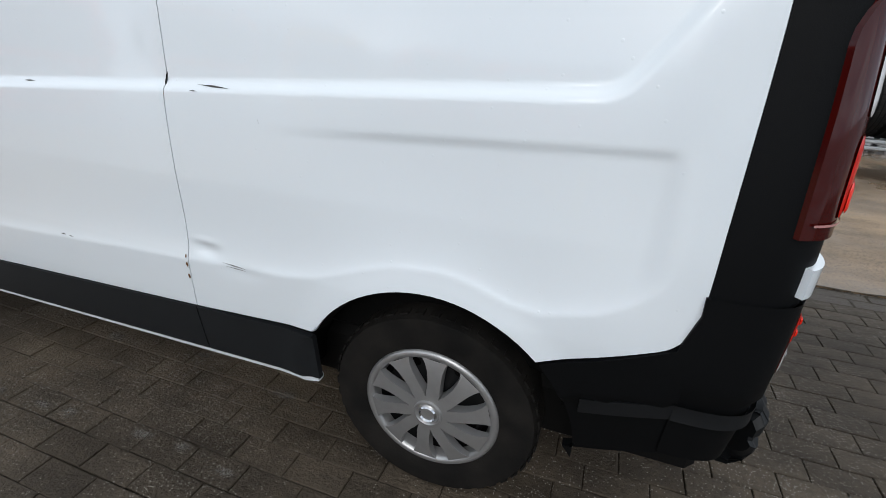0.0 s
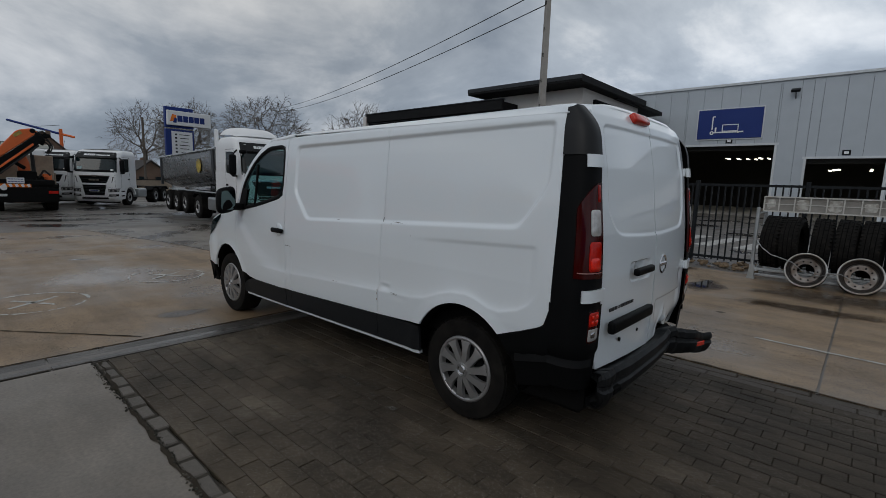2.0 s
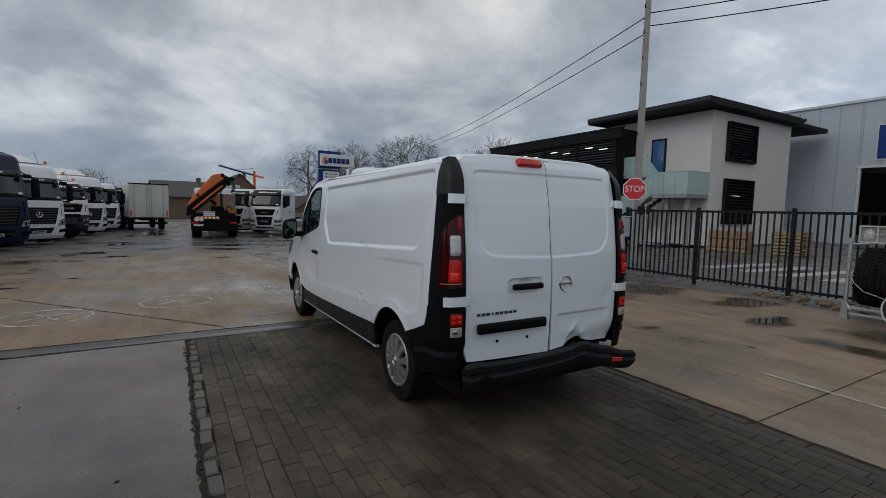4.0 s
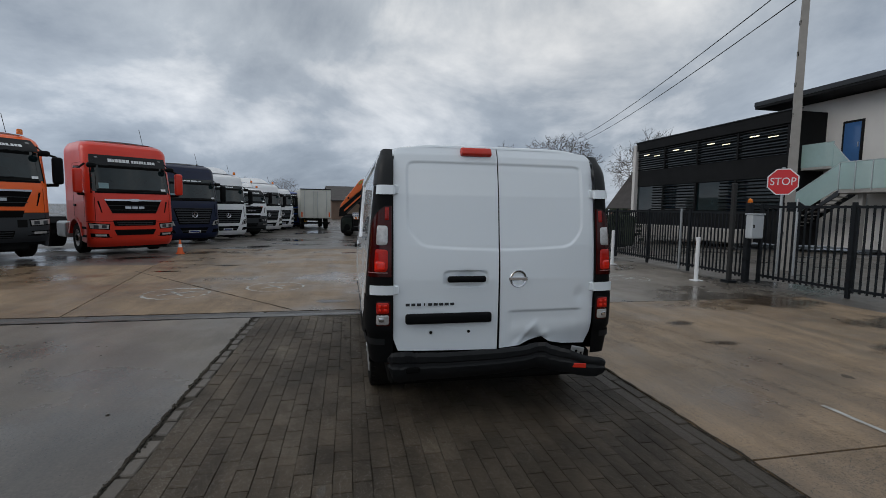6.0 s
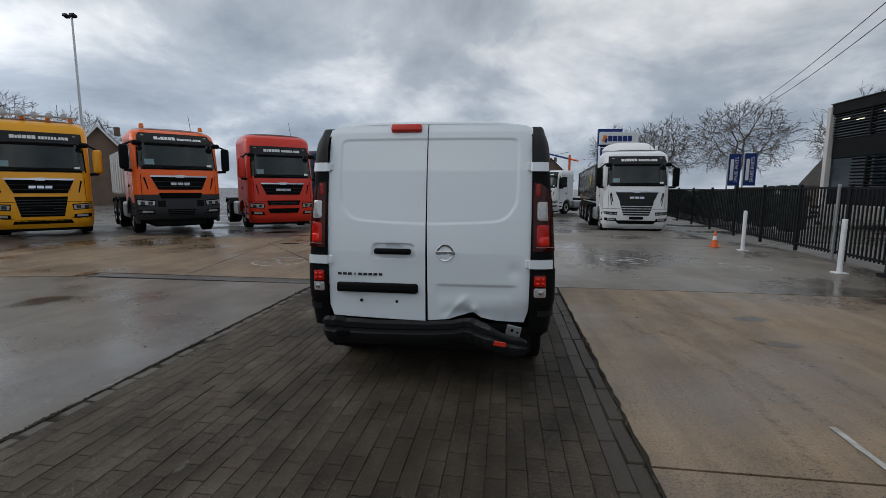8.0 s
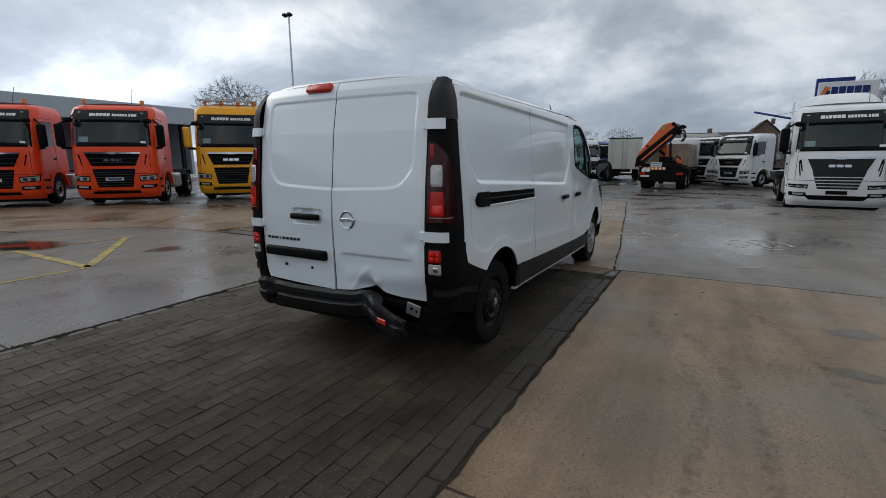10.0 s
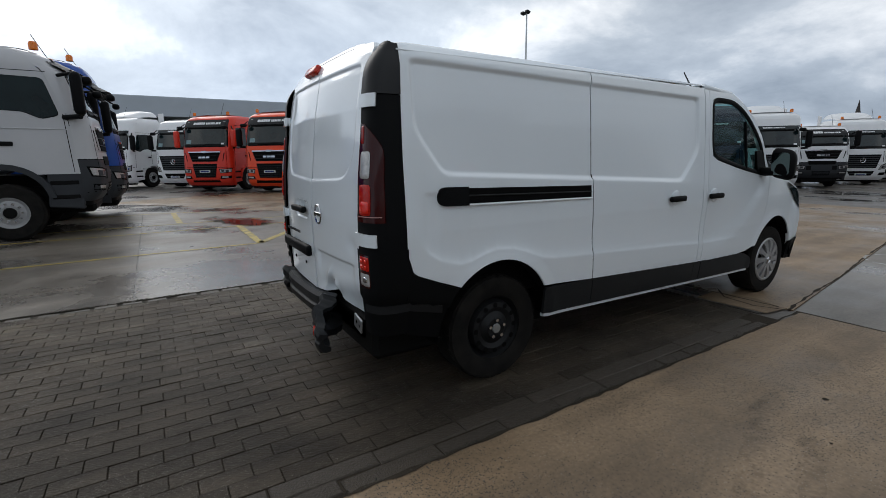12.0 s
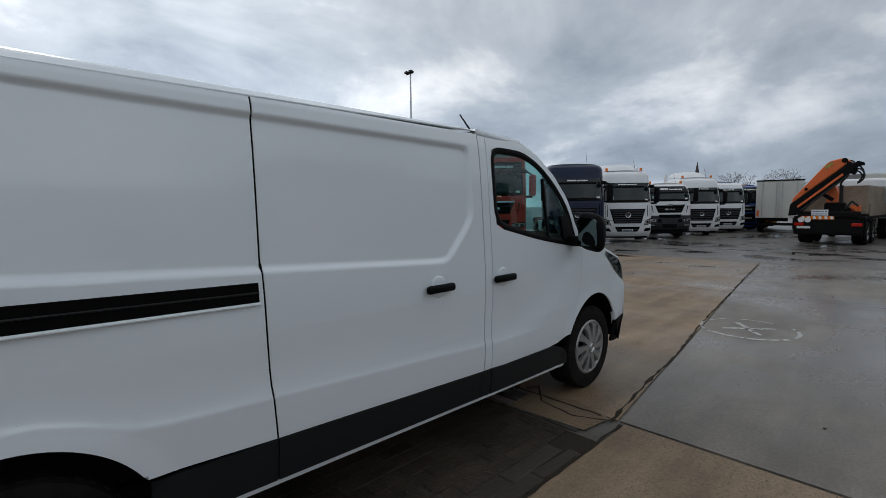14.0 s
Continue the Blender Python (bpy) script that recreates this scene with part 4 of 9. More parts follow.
# roof, with a shallow crown and rounded edges
def roof_at(u, k):
    a = abs(k)
    edge = half_width(u, TOP)
    zc = 2.036 - 0.016 * (0.5 - u) - 0.010 * sstep(0.5, 0.72, u) ** 2 - 0.012 * sstep(1.9, 2.3, -u)
    z = TOP + (zc - TOP) * (1 - a ** 7) ** 0.72
    v = k * edge if a < 0.9 else math.copysign(edge * (0.9 + (a - 0.9)), k)
    rib = 0.006 * (1 if abs((a * 5) % 1 - 0.5) < 0.12 and a < 0.8 and -1.9 < u < 0.3 else 0)
    v *= 1 - 0.115 * sstep(0.54, 0.63, u)
    drop = 0.02 * ((u - 0.690) / 0.015) ** 2 if u > 0.690 else 0
    return (u - 0.034 * min(1.0, abs(v) / 0.77) ** 2.5 * sstep(0.2, 0.69, u), v, z - rib - drop)


part("roof", grid(roof_at, [-2.22 + 2.91 * i / 46 for i in range(47)] + [0.698, 0.705], [-1 + i / 20 for i in range(41)]), M["white"], van, smooth=True)
for s in (-1, 1):
    part("roof_gutter", rod((-2.1, s * 0.874, 1.944), (0.62, s * 0.866, 1.944), 0.005, 6), M["white"], van)

# nose, bonnet and windscreen
NOSE = [(-4.42, 0.28, -4.03, 0.29, 0.905), (-4.49, 0.48, -4.05, 0.52, 0.93), (-4.49, 0.70, -4.03, 0.72, 0.93), (-4.41, 0.94, -4.02, 0.96, 0.905),
        (-4.26, 1.08, -3.88, 1.07, 0.885), (-4.02, 1.18, -3.66, 1.165, 0.875), (-3.68, 1.265, -3.30, 1.225, 0.885)]
SCREEN = [(-3.68, 1.275, -3.30, 1.235, 0.885), (-3.40, 1.53, -3.12, 1.535, 0.874), (-3.12, 1.74, -2.95, 1.715, 0.866), (-2.86, 1.875, -2.77, 1.828, 0.858), (-2.52, 1.962, -2.48, 1.915, 0.856), (-2.2, 1.99, -2.18, 1.945, 0.866)]


def loft(rows, n=28, fine=6):
    """A smooth skin over crossing rows, each from its middle to its ends."""
    bm = bmesh.new()
    ts = np.linspace(0, len(rows) - 1, (len(rows) - 1) * fine + 1)
    cols = [np.interp(ts, range(len(rows)), [r[c] for r in rows]) for c in range(5)]
    out = []
    for i in range(len(ts)):
        uc, zc, ue, ze, ve = (c[i] for c in cols)
        row = []
        for j in range(n + 1):
            k = -1 + 2 * j / n
            a = abs(k)
            row.append(bm.verts.new((uc + (ue - uc) * a ** 2.4, k * ve, zc + (ze - zc) * a ** 2.6)))
        out.append(row)
    for a, b in zip(out, out[1:]):
        for j in range(n):
            bm.faces.new((a[j], b[j], b[j + 1], a[j + 1]))
    bmesh.ops.recalc_face_normals(bm, faces=bm.faces[:])
    return bm


PILLAR = [(-3.33, 0.885, 1.23), (-3.20, 0.878, 1.41), (-3.095, 0.872, 1.563), (-2.945, 0.866, 1.71), (-2.77, 0.861, 1.825), (-2.57, 0.860, 1.902), (-2.15, 0.866, 1.935)]
part("front_bumper", loft(NOSE[:2]), M["black"], van, "black lower front bumper", smooth=True)
part("nose", loft(NOSE[1:5]), M["white"], van, smooth=True)
part("bonnet", loft(NOSE[4:]), M["white"], van, smooth=True)
part("windscreen", loft(SCREEN[:4]), M["glass"], van, smooth=True).visible_shadow = False
part("windscreen_header", loft(SCREEN[3:]), M["white"], van, smooth=True)
for s in (-1, 1):
    for p, q in zip(PILLAR, PILLAR[1:]):
        part("a_pillar", rod((p[0], s * p[1], p[2]), (q[0], s * q[1], q[2]), 0.026, 10), M["white"], van, smooth=True)
    def lamp_at(a, b):
        uu = -3.70 - 0.34 * a / 0.7
        lo, hi = interp(uu, [(-4.12, 0.815), (-4.03, 0.845), (-3.9, 0.93), (-3.7, 1.085)]), interp(uu, [(-4.12, 0.90), (-4.04, 0.945), (-3.95, 1.035), (-3.7, 1.118)])
        z = lo + (hi - lo) * b
        if a < 0.7:
            u = -3.69 - 0.34 * a / 0.7
            return (u, s * (half_width(u, z) + 0.007), z)
        k = (a - 0.7) / 0.3
        return (-4.03 - 0.085 * k, s * (half_width(-4.03, z) + 0.007 - 0.115 * k ** 1.3), z)
    bm = grid(lamp_at, np.linspace(0, 0.78, 14), [0, 0.33, 0.66, 1], flip=s > 0)
    part("headlamp", bm, M["windscreen"], van, "dark glazed headlamp", smooth=True)
    # bumper corner ahead of the front wheel
    o = [(-3.90, 0.30), (-4.045, 0.29), (-4.065, 0.522), (-3.89, 0.49)]
    side_sheet("bumper_corner", o, s, M["black"], out=0.010, step=0.04)


# rear face
def rear_u(z):
    return interp(z, [(0.30, 0.84), (0.5, 0.848), (0.8, 0.855), (1.05, 0.857), (1.3, 0.842), (1.66, 0.800), (1.85, 0.762), (1.95, 0.735), (2.03, 0.690)])


def rear_at(v, z):
    """Skin of the twin rear doors, in the van's own axes."""
    u = rear_u(z) - 0.035 * (abs(v) / 0.77) ** 2.5
    # pressed window panels
    a = abs(v)
    bottom = 1.268 + 0.055 * a ** 1.5
    d = smin((a + 0.2, 0.675 - a, z - bottom, 1.895 - z, ((0.675 - a) + (z - bottom) * 0.9 - 0.10) / 1.3), 0.020)
    u -= 0.009 * sstep(-0.008, 0.007, d)
    if v < 0:
        # recess of the handle
        r = (abs((v + 0.25) / 0.170) ** 5 + abs((z - 1.056) / 0.064) ** 5) ** 0.2
        u -= 0.014 * (1 - sstep(0.86, 1.02, r))
        u -= 0.016 * (1 - sstep(0.3, 1.0, math.hypot((v + 0.25) / 0.085, (z - 1.075) / 0.055)))
    else:
        # crease and the dented foot of the right-hand door
        k = sstep(0.06, 0.12, v) * (1 - sstep(0.62, 0.7, v))
        u -= 0.012 * k * (1 - sstep(0.80, 0.815, z)) * sstep(0.62, 0.76, z)
        u -= 0.055 * math.exp(-((v - 0.30) / 0.12) ** 2 - ((z - 0.575) / 0.07) ** 2)
        u -= 0.050 * sstep(0.35, 0.6, v) * (1 - sstep(0.50, 0.72, z))
        u += 0.020 * math.exp(-((v - 0.37) / 0.035) ** 2 - ((z - 0.62) / 0.035) ** 2)
        u += 0.012 * math.exp(-((v - 0.20 - 0.8 * (z - 0.6)) / 0.03) ** 2) * (1 - sstep(0.66, 0.76, z)) * sstep(0.5, 0.58, z)
        u -= 0.010 * math.exp(-((v - 0.66) / 0.05) ** 2 - ((z - 0.92) / 0.05) ** 2)
    return (u, v, z)


for s in (-1, 1):
    foot = [(s * 0.004, 0.525), (s * 0.74, 0.535)] if s < 0 else [(0.006, 1.35), (0.010, 1.1), (0.013, 0.85), (0.015, 0.70), (0.016, 0.53), (0.18, 0.545), (0.30, 0.575), (0.36, 0.60), (0.42, 0.56), (0.55, 0.53), (0.74, 0.52)]
    top = [(s * 0.772, 0.62), (s * 0.778, 1.2), (s * 0.775, 1.6), (s * 0.770, 1.90), (s * 0.760, 1.968), (s * 0.725, 1.998), (s * 0.5, 2.014), (s * 0.2, 2.022), (s * 0.004, 2.024)]
    sheet("rear_door", foot + top, 0.0085, rear_at, M["white"], van, lip=0.03, inward=(-1, 0, 0), label="white rear door" + (", dented at its foot" if s > 0 else ""))
part("door_gap", grid(lambda z, y: (rear_u(z) - 0.013, y, z), np.linspace(0.535, 2.01, 24), [-0.010, 0.022]), M["dark"], van)


# black corner pillars
def corner_at(t, z, s, out=0.0):
    """t from 0 on the flank to 1 beside the rear door."""
    a = t * math.pi / 2
    u0, v0 = interp(z, [(0.9, 0.634), (1.4, 0.633), (1.72, 0.623), (1.95, 0.607), (2.1, 0.60)]), 0.776
    ur = rear_u(min(z, 1.95)) - 0.022 + 0.018 * sstep(1.5, 1.9, z)
    w = half_width(0.634, min(z, 1.93))
    c, q = max(0.0, math.cos(a)) ** 0.62, max(0.0, math.sin(a)) ** 0.62
    if z > 1.78:
        k = ((z - 1.78) / 0.22) ** 3
        w -= 0.030 * k
        ur -= 0.095 * k
    if z < 0.60:
        w += 0.004
    return (u0 + (ur + out - u0) * q, s * (v0 - 0.0 + (w + out - v0) * c), z)


def cap_top(t):
    """The cap's upper rim: low where it meets the roof rail, higher towards the doors."""
    return 1.974 + 0.014 * sstep(0.0, 0.6, t)


for s in (-1, 1):
    for name, z0, z1, m, lab, ex in (("corner_cap", 1.720, 2.0, "satin", "satin black upper corner cap", 0.006), ("corner_pillar", 0.918, 1.716, "black", "black plastic corner pillar", 0.0),
                                     ("bumper_end", 0.45, 0.927, "black", "black plastic bumper end", 0.008)):
        zs = np.linspace(z0, z1, 16)
        ts = np.linspace(0, 1, 15)
        bm = grid(lambda z, t: corner_at(t, z if name != "corner_cap" else z0 + (cap_top(t) - z0) * (z - z0) / (z1 - z0), s, ex - (0.012 + 0.05 * (0.648 - z) if name == "bumper_end" and z < 0.648 else 0.0)), zs, ts, flip=s < 0)
        # close the inner side
        part(name, bm, M[m], van, lab, smooth=True, angle=40)
    # cap closes over the roof edge
    bm = grid(lambda t, k: tuple(Vector(corner_at(t, cap_top(t), s, 0.006)) * (1 - k) + Vector((0.60, s * 0.765, 1.992)) * k), np.linspace(0, 1, 13), [0, 0.5, 1], flip=s > 0)
    part("corner_cap", bm, M["satin"], van, smooth=True)
    # flank part of the bumper end, up to the wheel arch
    o = [(0.640, 0.927), (0.630, 0.927), (0.632, 0.88), (0.604, 0.785), (0.434, 0.708), (0.314, 0.664)] + [p for p in arch(ARCH_R, 44, -3)] + [(0.405, 0.368), (0.640, 0.438)]
    sheet("bumper_flank", o, 0.025, lambda u, z: (u, s * (half_width(u, z) + (0.008 if z > 0.632 - (0.664 - u) * 0.22 else -0.006 - 0.06 * (0.632 - (0.664 - u) * 0.22 - z))), z), M["black"], van, lip=0.03, inward=(0, -s, 0), flip=s > 0)
    sheet("bumper_ridge", [(0.425, 0.535), (0.640, 0.585), (0.640, 0.628), (0.425, 0.580)], 0.03, lambda u, z: (u, s * (half_width(u, z) + 0.004), z), M["bumper"], van, lip=0.02, inward=(0, -s, 0), flip=s > 0)
    part("bumper_ridge", grid(lambda z, t: corner_at(t, z, s, 0.005), [0.585, 0.606, 0.630], np.linspace(0, 0.9, 10), flip=s < 0), M["bumper"], van, smooth=True)
    # tail lamp: dark red glossy shell, slanting away at its head, with a clear and a red window, and a pale seam
    def shell(z, t):
        k = (z - 1.075) / 0.50
        lean = 0.27 + 0.60 * max(0.0, (k - 0.70) / 0.30) ** 1.7
        return corner_at(lean + (0.985 - lean) * t, z, s, 0.008)
    bm = grid(shell, np.linspace(1.075, 1.575, 20), np.linspace(0, 1, 11), flip=s < 0)
    r = bmesh.ops.extrude_edge_only(bm, edges=[e for e in bm.edges if e.is_boundary])
    for v in [g for g in r["geom"] if isinstance(g, bmesh.types.BMVert)]:
        v.co.x -= 0.012; v.co.y -= s * 0.010
    lamp = part("tail_lamp", bm, M["darkred"], van, "dark red tail lamp", smooth=True, angle=40)

    def lens(name, t0, t1, z0, z1, m, parent, proud=0.010, square=7):
        """A window with rounded corners, domed a little out of the lamp's skin."""
        bm = grid(lambda r, a: corner_at((t0 + t1) / 2 + r * (t1 - t0) / 2 * math.copysign(abs(math.cos(a)) ** (2 / square), math.cos(a)),
                                         (z0 + z1) / 2 + r * (z1 - z0) / 2 * math.copysign(abs(math.sin(a)) ** (2 / square), math.sin(a)), s, proud + 0.004 * (1 - r ** 6)),
                  [0.02, 0.3, 0.6, 0.85, 0.94, 1.0], np.linspace(0, 2 * math.pi, 33))
        bmesh.ops.remove_doubles(bm, verts=bm.verts[:], dist=1e-5)
        bmesh.ops.recalc_face_normals(bm, faces=bm.faces[:])
        return part(name, bm, M[m], parent, smooth=True)
    lens("reversing_lens", 0.62, 0.935, 1.300, 1.437, "clear", lamp, 0.010)
    lens("brake_lens", 0.60, 0.945, 1.112, 1.270, "redlens", lamp, 0.010)
    lens("brake_bulb", 0.64, 0.90, 1.122, 1.185, "brakecore", lamp, 0.0142, 4)
    lens("upper_lens", 0.86, 0.955, 1.475, 1.565, "brightred", lamp, 0.0085)
    part("lamp_seam", grid(lambda z, t: corner_at(t, z, s, 0.0125), [1.103, 1.108], np.linspace(0.33, 0.95, 8), flip=s < 0), M["signpink"], lamp)
    # hinge covers
    for hz in (1.69, 0.98):
        bm = grid(lambda z, t: corner_at(0.48 + 0.52 * t, z, s, 0.013), np.linspace(hz - 0.033, hz + 0.033, 4), np.linspace(0, 1, 8), flip=s < 0)
        es = [e for e in bm.edges if e.is_boundary]
        r = bmesh.ops.extrude_edge_only(bm, edges=es)
        for v in [g for g in r["geom"] if isinstance(g, bmesh.types.BMVert)]:
            v.co.x -= 0.014; v.co.y -= s * 0.014
        part("hinge_cover", bm, M["white"], van, smooth=True, angle=40)
        part("hinge_arm", box(rear_u(hz) - 0.028, s * 0.775, hz, 0.02, 0.075, 0.062, 0.006), M["white"], van)
    # low lamp: red over clear, each with its bulbs
    low = lens("low_lamp", 0.70, 0.985, 0.722, 0.902, "darkred", van, 0.008, 9)
    lens("fog_lens", 0.715, 0.97, 0.812, 0.892, "redlens", low, 0.010)
    for dt, dz in ((0.04, 0.025), (0.15, 0.025), (0.04, 0.056), (0.15, 0.056)):
        lens("fog_facet", 0.735 + dt, 0.80 + dt, 0.802 + dz, 0.822 + dz, "brakecore", low, 0.0145, 3)
    lens("low_reversing_lens", 0.715, 0.97, 0.732, 0.806, "clear", low, 0.010)
    lens("lamp_bulb", 0.78, 0.90, 0.752, 0.784, "chrome", low, 0.0145, 3)

# rear details
part("rear_door_handle", box(0.875, -0.25, 1.058, 0.04, 0.285, 0.045, 0.016, seg=3), M["black"], van, "black rear door handle", smooth=True, angle=50)
part("high_brake_light", box(0.732, -0.165, 1.978, 0.045, 0.235, 0.062, 0.014, seg=2, rot=roty(-30)), M["redrefl"], van, "red high brake light", smooth=True, angle=50)
part("plate_light_bar", box(0.868, -0.375, 0.775, 0.045, 0.635, 0.075, 0.018, seg=3), M["black"], van, "black number-plate light bar", smooth=True, angle=50)
bm = lathe([(0.058, 0.0), (0.066, 0.006), (0.062, 0.011), (0.051, 0.008), (0.050, 0.002)], 32, "x", (0.852, 0.148, 1.053))
part("round_badge", bm, M["chrome"], van, "chrome ring badge", smooth=True, angle=40)
part("badge_disc", lathe([(0.0, 0.004), (0.050, 0.003), (0.056, 0.0)], 32, "x", (0.850, 0.148, 1.053)), M["greyplastic"], van, smooth=True, angle=40)
part("badge_bar", box(0.858, 0.148, 1.053, 0.012, 0.145, 0.026, 0.004), M["chrome"], van)
for i in range(9):
    part("lettering", box(0.852, -0.675 + 0.0405 * i, 0.875, 0.004, 0.029 if i != 3 else 0.008, 0.019), M["greyplastic"], van)
for v in (-0.505, -0.225):
    part("plate_bolt", lathe([(0.0, 0.010), (0.011, 0.008), (0.012, 0.0)], 12, "x", (0.847, v, 0.668)), M["dark"], van)
part("roof_antenna", rod((-2.46, 0.60, 1.955), (-2.30, 0.60, 2.10), 0.008, 8, 0.005), M["cable"], van, "black whip antenna")
part("antenna_foot", box(-2.47, 0.60, 1.955, 0.09, 0.045, 0.03, 0.01), M["black"], van)

# scuffs on the left flank and rust at its panel joint
for k, (ua, za, ub, zb, w) in enumerate(((-0.682, 1.262, -0.564, 1.258, 0.0022), (-0.70, 1.246, -0.672, 1.245, 0.0016), (-1.386, 1.228, -1.331, 1.229, 0.002), (-1.401, 0.713, -1.372, 0.712, 0.0024), (-1.360, 0.712, -1.335, 0.710, 0.0016),
                                         (-0.673, 0.745, -0.579, 0.738, 0.0016), (-0.660, 0.736, -0.585, 0.731, 0.0014), (-0.482, 1.191, -0.479, 1.177, 0.0014))):
    o = [(ua, za - w * 0.4), (0.5 * (ua + ub), 0.5 * (za + zb) - w), (ub, zb), (0.5 * (ua + ub), 0.5 * (za + zb) + w)]
    side_sheet("scratch", o, -1, M["scratch"], out=0.0015, step=0.02, lip=0.0)
for uu, zz, w in ((-0.818, 0.738, 0.004), (-0.8185, 0.709, 0.0055), (-0.822, 0.665, 0.006)):
    o = [(uu + w * math.cos(a) * 0.8, zz + w * 1.6 * math.sin(a)) for a in np.linspace(0, 2 * math.pi, 8)[:-1]]
    side_sheet("rust_spot", o, -1, M["rustspot"], out=0.0016, step=0.02, lip=0.0)
part("tow_eye_slot", box(0.905, -0.64, 0.415, 0.03, 0.10, 0.04, 0.008), M["dark"], van)

# torn rear bumper: one moulding bent round a kink, its free end hanging out behind
BUMP = [(-0.815, 0.870, 0.450, 0.06, 0.6), (-0.805, 0.890, 0.445, 0.08, 0.90), (-0.785, 0.905, 0.440, 0.11, 1.02), (-0.72, 0.915, 0.438, 0.12, 1.10), (-0.66, 0.908, 0.442, 0.12, 1.06), (-0.6, 0.90, 0.434, 0.12, 1.00), (-0.45, 0.912, 0.434, 0.12, 0.96), (-0.3, 0.914, 0.437, 0.12, 0.94), (0.0, 0.916, 0.445, 0.12, 0.92),
        (0.20, 0.915, 0.46, 0.12, 0.90), (0.30, 0.908, 0.476, 0.11, 0.94), (0.34, 0.94, 0.486, 0.11, 0.98), (0.39, 0.968, 0.478, 0.10, 0.94), (0.48, 1.02, 0.458, 0.10, 0.84), (0.60, 1.055, 0.440, 0.10, 0.76), (0.70, 1.08, 0.424, 0.09, 0.70), (0.755, 1.075, 0.42, 0.06, 0.5)]


def bumper():
    bm = bmesh.new()
    sec = [(-0.10, 0.075), (-0.02, 0.10), (0.0, 0.075), (-0.003, 0.032), (-0.015, 0.020), (-0.013, 0.0), (0.0, -0.012), (-0.004, -0.04), (-0.02, -0.08), (-0.05, -0.115), (-0.12, -0.125), (-0.13, -0.08), (-0.06, -0.03), (-0.05, 0.03), (-0.10, 0.05)]
    rows = []
    ts = np.linspace(0, len(BUMP) - 1, 97)
    cols = [np.interp(ts, range(len(BUMP)), [b[c] for b in BUMP]) for c in range(5)]
    for i in range(len(ts)):
        v, u, z, d, k = (c[i] for c in cols)
        j0, j1 = max(0, i - 1), min(len(ts) - 1, i + 1)
        tan = Vector((cols[1][j1] - cols[1][j0], cols[0][j1] - cols[0][j0], 0)).normalized()
        nrm = Vector((tan.y, -tan.x, 0))
        crumple = (0.016 * noise.noise(Vector((v * 9, 1, 2))) + 0.006 * noise.noise(Vector((v * 31, 4, 2)))) * (1 if v < -0.6 or v > 0.25 else 0.2)
        slim = 1 - 0.45 * sstep(0.38, 0.55, v)
        rows.append([bm.verts.new(Vector((u, v, z + crumple)) + nrm * (a * slim + crumple) + Vector((0, 0, b * k))) for a, b in sec])
    n = len(sec)
    for a, b in zip(rows, rows[1:]):
        for j in range(n):
            bm.faces.new((a[j], a[(j + 1) % n], b[(j + 1) % n], b[j]))
    bm.faces.new(rows[0]); bm.faces.new(rows[-1])
    bmesh.ops.recalc_face_normals(bm, faces=bm.faces[:])
    return bm


part("rear_bumper", bumper(), M["bumper"], van, "black plastic rear bumper, crumpled and torn loose at one end", smooth=True, angle=35)
part("bumper_reflector", box(1.045, 0.565, 0.435, 0.012, 0.10, 0.034, 0.004, rot=rotz(-18)), M["redrefl"], van)
part("bumper_bracket", box(0.815, 0.665, 0.462, 0.012, 0.11, 0.085, 0.004, rot=rotx(-12)), M["galv"], van, "bare steel bumper carrier")
part("bracket_hole", lathe([(0.0, 0.002), (0.012, 0.001)], 12, "x", (0.822, 0.655, 0.470)), M["dark"], van)
part("bracket_hole", lathe([(0.0, 0.002), (0.009, 0.001)], 12, "x", (0.822, 0.695, 0.455)), M["dark"], van)
part("crossmember", box(0.70, 0, 0.42, 0.16, 1.40, 0.16, 0.02), M["chassis"], van)
part("underbody", box(-1.56, 0, 0.37, 4.68, 1.60, 0.22, 0.03), M["chassis"], van, "dark underbody")
part("fuel_tank", box(-1.3, -0.35, 0.30, 1.1, 0.5, 0.16, 0.05), M["chassis"], van)
part("exhaust_pipe", rod((-2.6, 0.3, 0.26), (0.3, 0.3, 0.28), 0.035, 10), M["chassis"], van)
part("rear_axle_beam", rod((0, -0.75, 0.34), (0, 0.75, 0.34), 0.05, 10), M["chassis"], van)
part("inner_body", box(-0.76, 0, 1.20, 2.76, 1.66, 1.38, 0.02), M["dark"], van, "dark inner shell")
for c in (ARCH_R, ARCH_F):
    for s in (-1, 1):
        bm = grid(lambda a, y: (c + 0.008 + 0.45 * math.cos(a), s * y, AXLE + 0.462 * math.sin(a)), np.linspace(0.0, math.pi, 20), [0.62, 0.93])
        part("wheel_liner", bm, M["dark"], van)
        # black edging inside the wheel arch
        bm = grid(lambda a, k: (c + 0.008 + (0.423 - 0.012 * k) * math.cos(a), s * (half_width(c + 0.41 * math.cos(a), max(0.5, AXLE + 0.43 * math.sin(a))) + 0.0015 - 0.05 * k), AXLE + (0.446 - 0.012 * k) * math.sin(a)), np.linspace(0.45, 2.60, 40), [0, 0.15, 1])
        part("arch_edging", bm, M["dark"], van)

